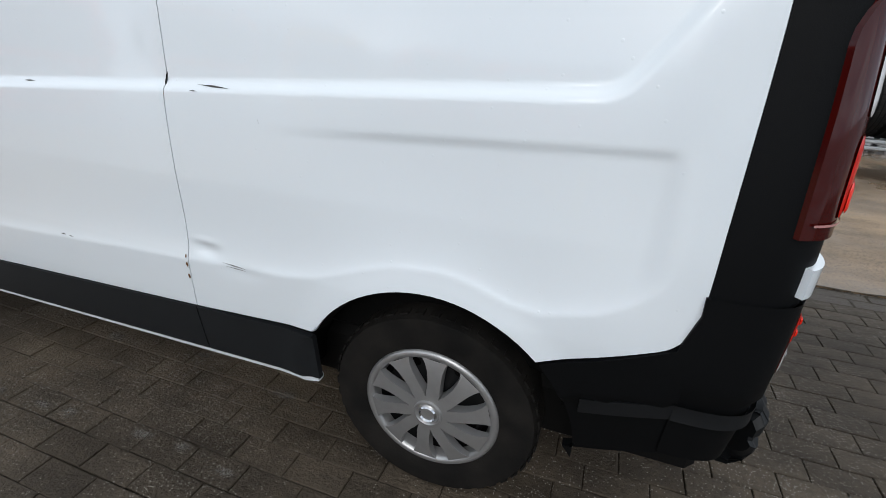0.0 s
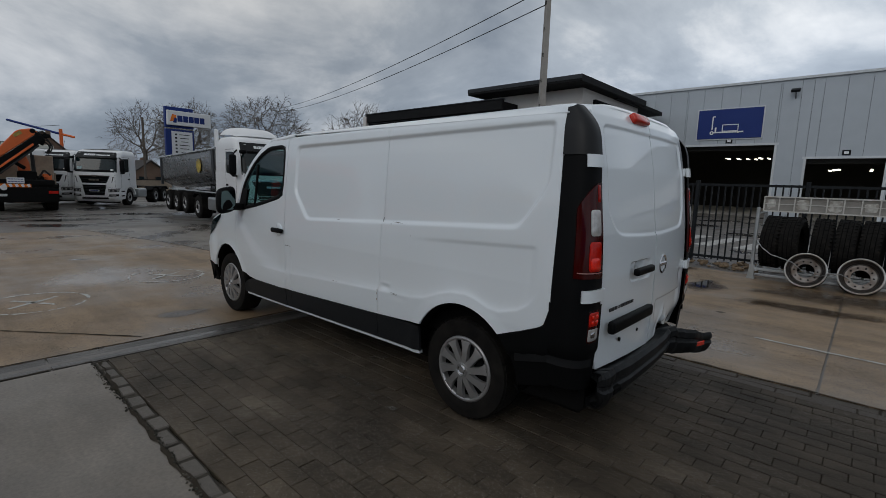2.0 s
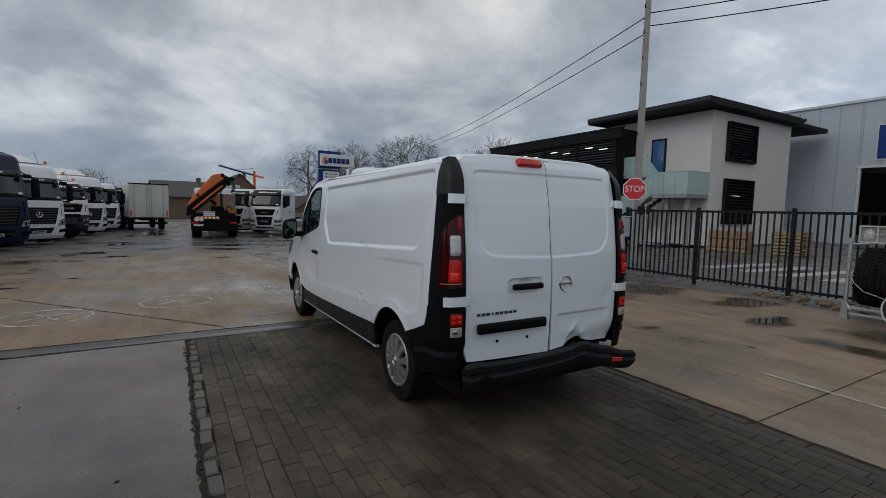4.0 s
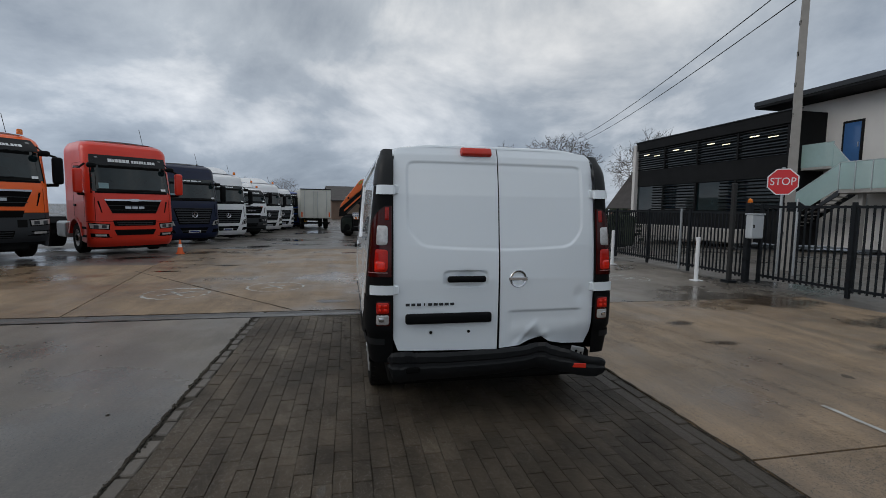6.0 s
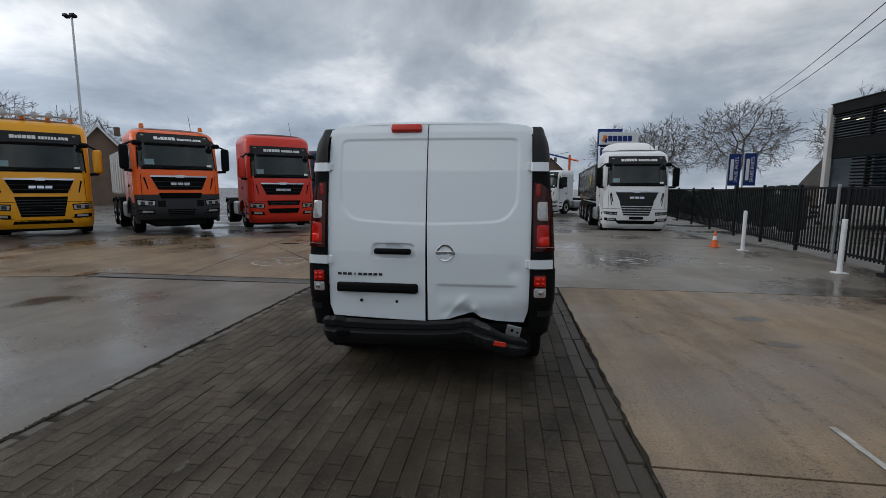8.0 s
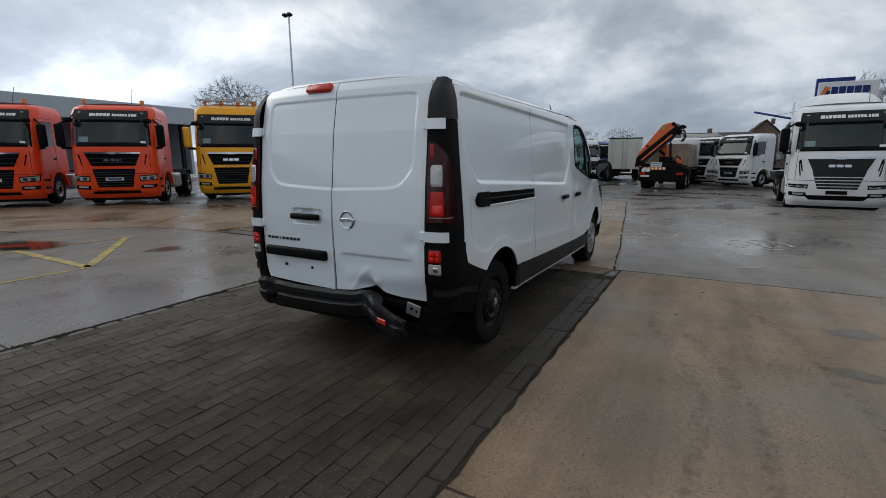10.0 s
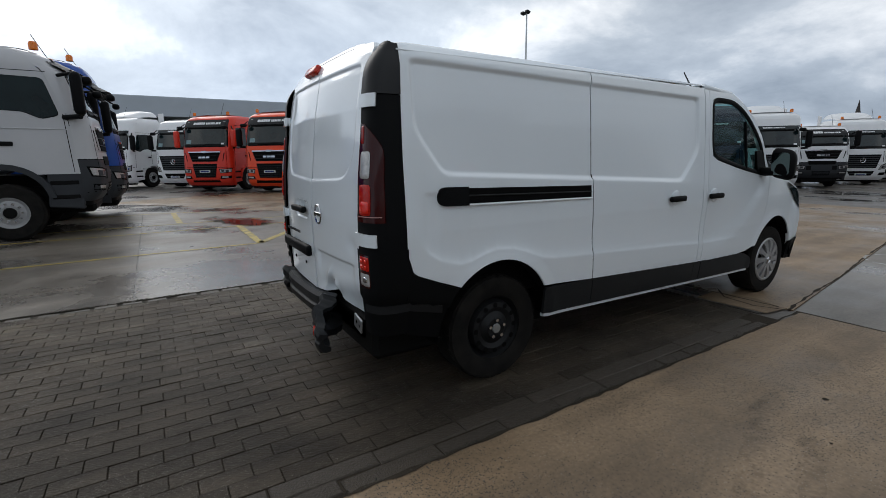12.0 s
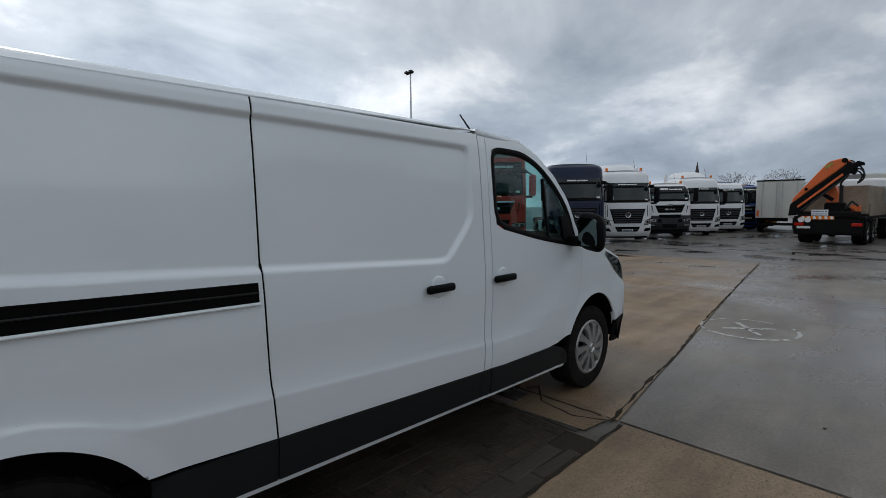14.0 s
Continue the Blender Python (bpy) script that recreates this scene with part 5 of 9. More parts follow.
# cab interior
part("bulkhead", box(-2.16, 0, 1.22, 0.03, 1.62, 1.36), M["seat"], van)
part("cab_floor", box(-2.85, 0, 0.55, 1.5, 1.6, 0.05), M["dark"], van)
for y in (-0.48, 0.16, 0.56):
    part("seat_cushion", box(-2.52, y, 0.86, 0.50, 0.44, 0.16, 0.05, seg=2), M["seat"], van)
    part("seat_back", box(-2.28, y, 1.20, 0.14, 0.44, 0.60, 0.05, rot=roty(10), seg=2), M["seat"], van)
    part("headrest", box(-2.23, y, 1.58, 0.09, 0.26, 0.18, 0.03, seg=2), M["seat"], van)
part("dashboard", box(-3.22, 0, 1.08, 0.42, 1.62, 0.26, 0.06, seg=2), M["cabin"], van)
sw = lathe([(0.175, -0.012), (0.195, -0.012), (0.195, 0.012), (0.175, 0.012), (0.175, -0.012)], 24, "x", (0, 0, 0))
bmesh.ops.rotate(sw, verts=sw.verts[:], matrix=roty(28))
bmesh.ops.translate(sw, verts=sw.verts[:], vec=(-2.92, -0.45, 1.20))
part("steering_wheel", sw, M["black"], van, smooth=True)
part("door_card", box(-2.65, -0.90, 0.95, 0.9, 0.03, 0.6, 0.01), M["cabin"], van)
part("door_card", box(-2.65, 0.90, 0.95, 0.9, 0.03, 0.6, 0.01), M["cabin"], van)


def van_wheel(c, s, capped):
    """Tyre with tread and sidewall, and a silver ten-spoke cover or a bare black steel rim."""
    y0 = s * 0.80
    axle = AXLE - 0.006
    tyre = part("wheel", lathe([(0.205, -0.10), (0.225, -0.108), (0.28, -0.115), (0.325, -0.108), (0.333, -0.09), (0.338, -0.05), (0.339, 0), (0.338, 0.05), (0.333, 0.09), (0.325, 0.108), (0.28, 0.115), (0.225, 0.108), (0.205, 0.10)], 56, "y", (c, y0, axle)), M["rubber"], van, "worn black tyre", smooth=True, angle=35)
    for r, k in ((0.338, 44),):
        bm = bmesh.new()
        for i in range(k):
            a = 2 * math.pi * i / k
            for sd in (-1, 1):
                box(c + 0.336 * math.cos(a), y0 + sd * 0.082, axle + 0.336 * math.sin(a), 0.006, 0.03, 0.026, bm=bm, rot=roty(-math.degrees(a)))
        part("tread", bm, M["rubber"], tyre)["kind"] = "stuff"
    yo = s * 0.105
    if capped:
        part("rim_back", lathe([(0.0, s * 0.03), (0.09, s * 0.03), (0.12, s * 0.012), (0.165, s * 0.016), (0.185, -s * 0.01), (0.205, s * 0.05)], 40, "y", (c, y0 + s * 0.035, axle)), M["steel"], tyre, "black steel rim behind the cover", smooth=True, angle=40)
        for i in range(12):
            a = 2 * math.pi * i / 12
            part("rim_hole", lathe([(0.0, s * 0.002), (0.016, s * 0.001)], 10, "y", (c + 0.143 * math.cos(a), y0 + s * 0.051, axle + 0.143 * math.sin(a))), M["dark"], tyre)
        part("cover_hub", lathe([(0.0, s * 0.020), (0.050, s * 0.021), (0.064, s * 0.0205), (0.070, s * 0.012), (0.072, -s * 0.02)], 40, "y", (c, y0 + yo, axle)), M["silver"], tyre, smooth=True, angle=35)
        part("cover_ring", lathe([(0.186, -s * 0.030), (0.194, -s * 0.004), (0.198, s * 0.009), (0.213, s * 0.011), (0.223, 0.0), (0.214, -s * 0.015)], 56, "y", (c, y0 + yo, axle)), M["silver"], tyre, "silver wheel cover rim", smooth=True)
        for i in range(10):
            a = 2 * math.pi * i / 10 + 0.12
            bm = bmesh.new()
            tw = -0.9 * s
            pr = [(0.050, 0.0157, 0.021), (0.072, 0.0205, 0.021), (0.088, 0.0215, 0.0208), (0.104, 0.0205, 0.020), (0.130, 0.0212, 0.0185), (0.158, 0.0245, 0.016), (0.182, 0.031, 0.0125), (0.200, 0.041, 0.009)]
            top, low = [], []
            for rr, hw, hh in pr:
                for sd in (-1, 1):
                    aa = a + sd * hw / rr + tw * (rr - 0.05)
                    top.append(bm.verts.new((c + rr * math.cos(aa), y0 + yo + s * hh, axle + rr * math.sin(aa))))
                    aa = a + sd * (hw + 0.003) / rr + tw * (rr - 0.05)
                    low.append(bm.verts.new((c + rr * math.cos(aa), y0 + yo - s * 0.008, axle + rr * math.sin(aa))))
            for j in range(len(pr) - 1):
                bm.faces.new((top[2 * j], top[2 * j + 1], top[2 * j + 3], top[2 * j + 2]))
                bm.faces.new((top[2 * j], top[2 * j + 2], low[2 * j + 2], low[2 * j]))
                bm.faces.new((top[2 * j + 1], top[2 * j + 3], low[2 * j + 3], low[2 * j + 1]))
            bmesh.ops.recalc_face_normals(bm, faces=bm.faces[:])
            part("spoke", bm, M["silver"], tyre, smooth=True, angle=30)
        part("hub_cap", lathe([(0.0, s * 0.026), (0.030, s * 0.026), (0.035, s * 0.022), (0.040, s * 0.029), (0.046, s * 0.028), (0.050, s * 0.015)], 28, "y", (c, y0 + yo, axle)), M["silver"], tyre, smooth=True, angle=30)
        part("hub_ring", lathe([(0.022, s * 0.026), (0.026, s * 0.031), (0.030, s * 0.026)], 24, "y", (c, y0 + yo, axle)), M["chrome"], tyre)
    else:
        part("steel_rim", lathe([(0.0, s * 0.03), (0.065, s * 0.03), (0.075, s * 0.02), (0.105, s * 0.005), (0.135, s * 0.02), (0.165, s * 0.012), (0.18, -s * 0.03), (0.195, -s * 0.02), (0.207, s * 0.002), (0.214, -s * 0.005)], 48, "y", (c, y0 + s * 0.09, axle)), M["steel"], tyre, "bare black steel rim", smooth=True, angle=30)
        for i in range(5):
            a = 2 * math.pi * i / 5 + 0.3
            part("wheel_bolt", lathe([(0.0, s * 0.045), (0.011, s * 0.045), (0.012, s * 0.022)], 8, "y", (c + 0.056 * math.cos(a), y0 + s * 0.09, axle + 0.056 * math.sin(a))), M["chrome"], tyre)
        for i in range(12):
            a = 2 * math.pi * i / 12
            part("rim_hole", lathe([(0.0, s * 0.004), (0.017, s * 0.002)], 10, "y", (c + 0.15 * math.cos(a), y0 + s * 0.108, axle + 0.15 * math.sin(a))), M["dark"], tyre)
        part("hub_cap", lathe([(0.0, s * 0.040), (0.028, s * 0.038), (0.032, s * 0.028)], 20, "y", (c, y0 + s * 0.09, axle)), M["galv"], tyre, smooth=True, angle=30)


van_wheel(ARCH_R, -1, True)
van_wheel(ARCH_F, -1, True)
van_wheel(ARCH_R, 1, False)
van_wheel(ARCH_F, 1, True)


# ---- trucks ----
def truck_wheel(parent, x, y, r=0.51, w=0.32, s=1, rim="truckwheel"):
    t = part("wheel", lathe([(0.28, -w / 2), (r - 0.05, -w / 2), (r, -w / 2 + 0.04), (r, w / 2 - 0.04), (r - 0.05, w / 2), (0.28, w / 2)], 24, "y", (x, y, r)), M["rubber"], parent, smooth=True, angle=35)
    yo = y + s * (w / 2 - 0.03)
    part("rim", lathe([(0.0, s * 0.02), (0.10, s * 0.03), (0.13, -s * 0.02), (0.22, -s * 0.03), (0.27, s * 0.02), (0.29, s * 0.02)], 20, "y", (x, yo, r)), M[rim], t, smooth=True, angle=30)
    part("hub", lathe([(0.0, s * 0.07), (0.09, s * 0.06), (0.11, s * 0.0)], 16, "y", (x, yo, r)), M["chassis"], t, smooth=True, angle=40)
    for i in range(10):
        a = math.pi * i / 5
        part("wheel_nut", box(x + 0.165 * math.cos(a), yo - s * 0.005, r + 0.165 * math.sin(a), 0.035, 0.05, 0.035, rot=roty(-math.degrees(a))), M["chrome"], t)
    return t


def cab(parent, col, style, top, lower=None, length=2.25, width=2.46):
    """A forward-control cab with rounded corners: front skin, flanks, glazing, grille, lamps, bumper, mirrors. The front looks along +x."""
    pc, lo = M["truck_" + col], M[lower] if lower else M["truck_" + col]
    h, R = width / 2, 0.30
    up = 0.12 if lower else 0.0
    merc = style == "merc"
    zs = 1.94 if merc else 1.97 + up
    zt = min(top - 0.46, zs + (0.80 if merc else 0.86))
    foot = 0.50 if lower else 0.26
    prof = [(-0.12, foot), (-0.02, foot + 0.12), (0.03, foot + 0.24), (0.05, 0.97), (0.03, 1.30), (-0.01, zs - 0.10), (-0.03, zs), (-0.24, zt), (-0.30, zt + 0.12), (-0.37, top - 0.30), (-0.46, top - 0.15), (-0.60, top - 0.06), (-0.85, top)]
    flat, total = h - R, h - R + R * math.pi / 2

    def px(z):
        return interp(z, [(p[1], p[0]) for p in prof])

    def tuck(z):
        """The cab narrows over its shoulders and at its foot."""
        return 0.16 * max(0.0, (z - (top - 0.34)) / 0.34) ** 2.4 + 0.05 * max(0.0, (0.55 - z) / 0.3) ** 2

    def front(z, y, out=0.0):
        """A place on the front skin; y runs round the corner, in metres from the middle."""
        s, a = (1 if y >= 0 else -1), abs(y)
        n = tuck(z)
        bow = 0.05 * (min(a, flat) / flat) ** 2
        if a <= flat:
            return (px(z) - bow + out, y * (1 - n / h), z)
        t = min((a - flat) / R, math.pi / 2 + 0.6)
        t2 = min(t, math.pi / 2)
        return (px(z) - bow - (R + 0.02) * (1 - math.cos(t2)) + out * math.cos(t2) - max(0.0, t - t2) * R, s * (flat + R * math.sin(t2) + out * math.sin(t2) - n), z)

    def face(name, quad, m, out, nz=3, ny=7, lab="", depth=0.03, smooth=True, under=None):
        """A panel on the front skin by its corners, low first: (y, z) low start, low end, high end, high start."""
        (y0, z0), (y1, z1), (y2, z2), (y3, z3) = quad

        def at(b, a):
            return front((z0 + (z1 - z0) * a) * (1 - b) + (z3 + (z2 - z3) * a) * b, (y0 + (y1 - y0) * a) * (1 - b) + (y3 + (y2 - y3) * a) * b, out)
        bm = grid(at, np.linspace(0, 1, nz), np.linspace(0, 1, ny))
        r = bmesh.ops.extrude_edge_only(bm, edges=[e for e in bm.edges if e.is_boundary])
        for v in [g for g in r["geom"] if isinstance(g, bmesh.types.BMVert)]:
            v.co.x -= depth
        return part(name, bm, M[m] if isinstance(m, str) else m, under or parent, lab, smooth=smooth, angle=35)

    def mid(name, half_low, half_high, z0, z1, m, out, nz=3, ny=11, **kw):
        return face(name, [(-half_low, z0), (half_low, z0), (half_high, z1), (-half_high, z1)], m, out, nz, ny, **kw)
    zsplit = 1.28 if lower else 1.06
    ys = [-total + total * i / 20 for i in range(41)]
    lowz = [foot, foot + 0.06, foot + 0.12, foot + 0.18, foot + 0.24, 0.82, 0.95, zsplit]
    part("bumper", grid(front, lowz, ys), lo, parent, smooth=True, angle=50)
    part("under_lip", grid(lambda z, y: front(z, y, -0.05), [foot - 0.08, foot + 0.02], ys), M["black"], parent, smooth=True)
    part("front_axle", box(-1.15, 0, 0.52, 1.9, 1.56, 0.52, 0.06), M["chassis"], parent)
    upz = [zsplit, 1.35, 1.5, 1.65, zs - 0.10, zs, (zs + zt) / 2, zt, zt + 0.12] + [top - 0.30 + 0.025 * i for i in range(13)]
    part("cab_front", grid(front, upz, ys), pc, parent, smooth=True, angle=50)
    xr = np.linspace(-0.85, -length, 5)
    part("cab_roof", grid(lambda x, k: (x - 0.22 * abs(k) ** 6 * (1 if x > -0.9 else 0), k * (h - 0.16), top + 0.05 * (1 - k * k)), xr, np.linspace(-1, 1, 17), flip=True), pc, parent, smooth=True)
    face("seam", [(-total, zsplit - 0.007), (total, zsplit - 0.007), (total, zsplit + 0.007), (-total, zsplit + 0.007)], "dark", 0.003, 2, 31, depth=0.0)
    for s in (-1, 1):
        # flank with its wheel arch, door lines and glazing
        def low_edge(x):
            d = 0.66 ** 2 - (x + 1.42) ** 2
            return max(1.02, 0.51 + math.sqrt(d)) if d > 0 else 1.02

        def flank(a, b):
            za = low_edge(-0.33 - (length - 0.33) * a)
            z = za + (top - za) * b
            x0 = front(z, total)[0]
            return (x0 + (-length - x0) * a, s * (h - tuck(z)), z)
        part("cab_side", grid(flank, np.linspace(0, 1, 26), [0, 0.15, 0.3, 0.5, 0.7, 0.8, 0.86, 0.9, 0.93, 0.96, 0.98, 1], flip=s < 0), pc, parent, smooth=True, angle=40)
        part("step_panel", prism([(-0.33, 0.36), (-0.30, 1.05), (-0.82, 1.05), (-0.86, 0.42)], s * (h - 0.12), s * (h - 0.012), bevel=0.02), lo, parent)
        for zz in (0.60, 0.86):
            part("step", box(-0.58, s * (h - 0.025), zz, 0.44, 0.05, 0.09, 0.02), M["chassis"], parent)
        ring = [(-1.42 + r * math.cos(t), 0.51 + r * math.sin(t)) for r, ts in ((0.70, np.linspace(0.12, 2.95, 15)), (0.60, np.linspace(2.95, 0.12, 15))) for t in ts]
        part("mudguard", prism(ring, s * (h - 0.45), s * (h + 0.02)), lo if lower else pc, parent)
        win = rounded([(-0.50, zs - 0.02), (-0.66, zt - 0.05), (-1.36, zt - 0.03), (-1.36, zs + 0.05), (-1.0, zs + 0.03), (-0.76, zs - 0.09)], 0.07, 3)
        part("window_rubber", prism([(p[0] + 0.02 * (p[0] + 0.93), p[1] + 0.03 * (p[1] - zs - 0.35)) for p in win], s * (h - 0.02), s * (h + 0.004)), M["dark"], parent)
        part("side_window", prism(win, s * (h - 0.02), s * (h + 0.008)), M["windscreen"], parent)
        for q in ([(-1.43, 1.22), (-1.442, 1.22), (-1.442, zt + 0.06), (-1.43, zt + 0.06)], [(-0.40, 1.05), (-0.412, 1.05), (-0.452, zs), (-0.44, zs)], [(-0.60, zt + 0.06), (-0.60, zt + 0.07), (-1.44, zt + 0.07), (-1.44, zt + 0.06)]):
            part("door_line", prism(q, s * (h - 0.01), s * (h + 0.003)), M["dark"], parent)
        part("body_line", prism([(-0.42, zs - 0.28), (-0.42, zs - 0.262), (-length, zs - 0.24), (-length, zs - 0.258)], s * h, s * (h + 0.012), bevel=0.004), pc, parent)
        part("door_handle", box(-1.30, s * (h + 0.012), 1.56, 0.20, 0.03, 0.075, 0.014, seg=2), M["black"], parent)
        for i in range(4):
            part("vent_slat", box(-length + 0.18, s * (h + 0.006), zs + 0.15 + 0.10 * i, 0.22, 0.02, 0.03, 0.008), pc, parent)
        # mirrors on their arm
        mp = pc if col in ("yellow", "red") else M["black"]
        zm = zs + 0.34
        part("mirror_arm", rod((-0.44, s * (h - 0.02), zs - 0.06), (-0.16, s * (h + 0.20), zs - 0.05), 0.045, 8), M["black"], parent)
        part("mirror_arm", rod((-0.44, s * (h - 0.05), zt + 0.02), (-0.17, s * (h + 0.20), zm + 0.36), 0.03, 8), M["black"], parent)
        mm = part("mirror", box(-0.16, s * (h + 0.21), zm, 0.17, 0.25, 0.74, 0.075, seg=4), mp, parent, smooth=True, angle=50)
        part("mirror_glass", box(-0.249, s * (h + 0.21), zm, 0.006, 0.19, 0.60), M["chrome"], mm)
        part("kerb_mirror", box(-0.04, s * (h - 0.12), zt - 0.04, 0.17, 0.25, 0.15, 0.06, seg=3), M["black"], parent, smooth=True, angle=50)
        part("mirror_stem", rod((-0.06, s * (h - 0.14), zt), (-0.26, s * (h - 0.20), zt + 0.14), 0.02, 6), M["black"], parent)
        truck_wheel(parent, -1.42, s * (h - 0.20), s=s)
        # head lamps, fog lamps and corner vanes
        if merc:
            hl = face("lamp_housing", [(s * 0.78, 0.80), (s * 1.22, 0.88), (s * 1.26, 1.18), (s * 0.88, 1.06)], "dark", 0.006, 3, 7)
            face("head_lamp", [(s * 0.81, 0.83), (s * 1.19, 0.91), (s * 1.22, 1.12), (s * 0.89, 1.03)], "clear", 0.012, 3, 7, under=hl)
            face("lamp_eye", [(s * 0.92, 0.89), (s * 1.01, 0.90), (s * 1.01, 1.02), (s * 0.92, 1.01)], "chassis", 0.016, 3, 4, under=hl)
            face("lamp_eye", [(s * 1.05, 0.92), (s * 1.12, 0.93), (s * 1.12, 1.04), (s * 1.05, 1.03)], "chrome", 0.016, 3, 4, under=hl)
            face("fog_recess", [(s * 0.78, 0.50), (s * 1.16, 0.54), (s * 1.16, 0.68), (s * 0.86, 0.66)], "dark", 0.006, 2, 5)
            face("side_vane", [(s * 0.955, 1.24), (s * 0.985, 1.24), (s * 0.965, zs - 0.14), (s * 0.945, zs - 0.14)], "dark", 0.005, 3, 3)
        else:
            zl = 0.80 + up
            slim = style == "new"
            hl = face("lamp_housing", [(s * 0.72, zl), (s * 1.24, zl + 0.04), (s * 1.28, zl + (0.15 if slim else 0.23)), (s * 0.70, zl + (0.13 if slim else 0.19))], "dark", 0.005, 3, 7)
            face("head_lamp", [(s * 0.75, zl + 0.03), (s * 1.21, zl + 0.06), (s * 1.24, zl + (0.10 if slim else 0.20)), (s * 0.73, zl + (0.09 if slim else 0.16))], "clear", 0.012, 3, 7, under=hl)
            for ya, yb in ((0.80, 0.92), (1.00, 1.12)):
                face("lamp_eye", [(s * ya, zl + 0.05), (s * yb, zl + 0.055), (s * yb, zl + (0.09 if slim else 0.155)), (s * ya, zl + (0.09 if slim else 0.15))], "greyplastic", 0.016, 2, 3, under=hl)
            face("fog_recess", [(s * 0.72, zl - 0.24), (s * 1.20, zl - 0.22), (s * 1.22, zl - 0.10), (s * 0.74, zl - 0.12)], "dark", 0.005, 2, 6)
            face("fog_lamp", [(s * 0.80, zl - 0.20), (s * 1.08, zl - 0.19), (s * 1.08, zl - 0.13), (s * 0.80, zl - 0.14)], "clear", 0.010, 2, 4)
            face("corner_slot", [(s * 0.88, 1.34 + up), (s * 0.91, 1.34 + up), (s * 1.00, 1.70 + up), (s * 0.95, 1.70 + up)], "dark", 0.005, 2, 2)
            face("bumper_crease", [(s * 0.66, 0.56 + up), (s * 1.30, 0.54 + up), (s * 1.30, 0.552 + up), (s * 0.66, 0.572 + up)], "dark", 0.003, 2, 6, depth=0.0)
        face("wiper", [(s * 0.10 - 0.40, zs + 0.03), (s * 0.10 + 0.36, zs + 0.10), (s * 0.10 + 0.36, zs + 0.125), (s * 0.10 - 0.40, zs + 0.055)], "black", 0.035, 2, 3)
        face("corner_seam", [(s * 1.06, 1.10), (s * 1.072, 1.10), (s * 1.062, zs - 0.02), (s * 1.05, zs - 0.02)], "dark", 0.003, 5, 2, depth=0.0)
    # glazing and visor band
    mid("screen_surround", 1.14, 1.09, zs - 0.02, zt + 0.02, "dark", 0.006, 5, 17)
    ws = mid("windscreen", 1.09, 1.045, zs + 0.035, zt - 0.01, "windscreen", 0.012, 6, 17, lab="dark tinted windscreen")
    mid("dash_top", 0.98, 0.98, zs + 0.04, zs + 0.11, "chassis", 0.0135, 2, 11, under=ws)
    mid("sun_strip", 1.02, 1.02, zt - 0.09, zt - 0.015, "dark", 0.0135, 2, 11, under=ws)
    vt = min(zt + (0.16 if merc else 0.32), top - 0.10)
    band = mid("visor_band", 1.08, 1.02 if vt > top - 0.2 else 1.06, zt + 0.005, vt, "windscreen" if merc else "satin", 0.03 if not merc else 0.016, 4, 17)
    zc, hb = (zt + vt) / 2, 0.05 if not merc else 0.03
    y0 = -0.60 if not merc else -0.40
    k = 1.0 if not merc else 0.66
    for wd in (0.11, 0.05, 0.09, 0.09, 0.09, 0.09, 0.03, 0.06, 0.062, 0.06, 0.06, 0.058, 0.055, 0.02, 0.058, 0.062, 0.08):
        if wd != 0.03:
            hi = hb if wd > 0.085 else hb * 0.72
            face("lettering", [(y0, zc - hb), (y0 + wd * k, zc - hb), (y0 + wd * k, zc + (hi if wd != 0.02 else -hb * 0.6)), (y0, zc + (hi if wd != 0.02 else -hb * 0.6))], "signwhite", 0.036 if not merc else 0.022, 2, 2, under=band, depth=0.004)
        y0 += (wd + 0.014) * k
    if not merc:
        for s in (-1, 1):
            face("marker_lamp", [(s * 0.86, vt - 0.10), (s * 0.94, vt - 0.10), (s * 0.94, vt - 0.07), (s * 0.86, vt - 0.07)], "clear", 0.036, 2, 2, under=band)
    if lower and col in ("blue", "silver"):
        part("sun_visor", grid(lambda a, q: (px(zt + 0.2) - 0.02 + 0.30 * a - 0.16 * abs(q) ** 4, q * h * 0.93, zt + 0.30 - 0.16 * a - 0.05 * abs(q) ** 6), np.linspace(0, 1, 6), np.linspace(-1, 1, 19)), M["satin"], parent, "dark tinted outside sun visor", smooth=True)
        for s in (-1, 1):
            part("grab_rail", rod((-1.40, s * (h + 0.04), 1.75), (-1.40, s * (h + 0.04), 2.45), 0.018, 6), M["black"], parent)
    face("windscreen_sticker", [(-0.92, zs + 0.13), (-0.66, zs + 0.13), (-0.66, zs + 0.30), (-0.92, zs + 0.30)], "sticker", 0.0145, 2, 3, under=ws, depth=0.002)
    face("windscreen_sticker", [(0.84, zs + 0.09), (0.98, zs + 0.09), (0.98, zs + 0.16), (0.84, zs + 0.16)], "signwhite", 0.0145, 2, 3, under=ws, depth=0.002)
    if merc:
        g = mid("grille", 0.66, 0.86, 0.90, 1.60, "dark", 0.010, 5, 13)
        mid("grille_trim", 0.86, 0.87, 1.59, 1.615, "greyplastic", 0.020, 2, 13)
        for i in range(6):
            z = 0.945 + 0.108 * i
            w = 0.66 + 0.20 * (z - 0.90) / 0.70 - 0.05
            mid("grille_slat", w, w + 0.015, z, z + 0.058, "greyplastic", 0.030, 2, 9, under=g)
        p = front(1.32, 0.0, 0.045)
        part("round_badge", lathe([(0.105, 0), (0.135, 0.012), (0.128, 0.026), (0.108, 0.016)], 24, "x", p), M["chrome"], g, smooth=True, angle=50)
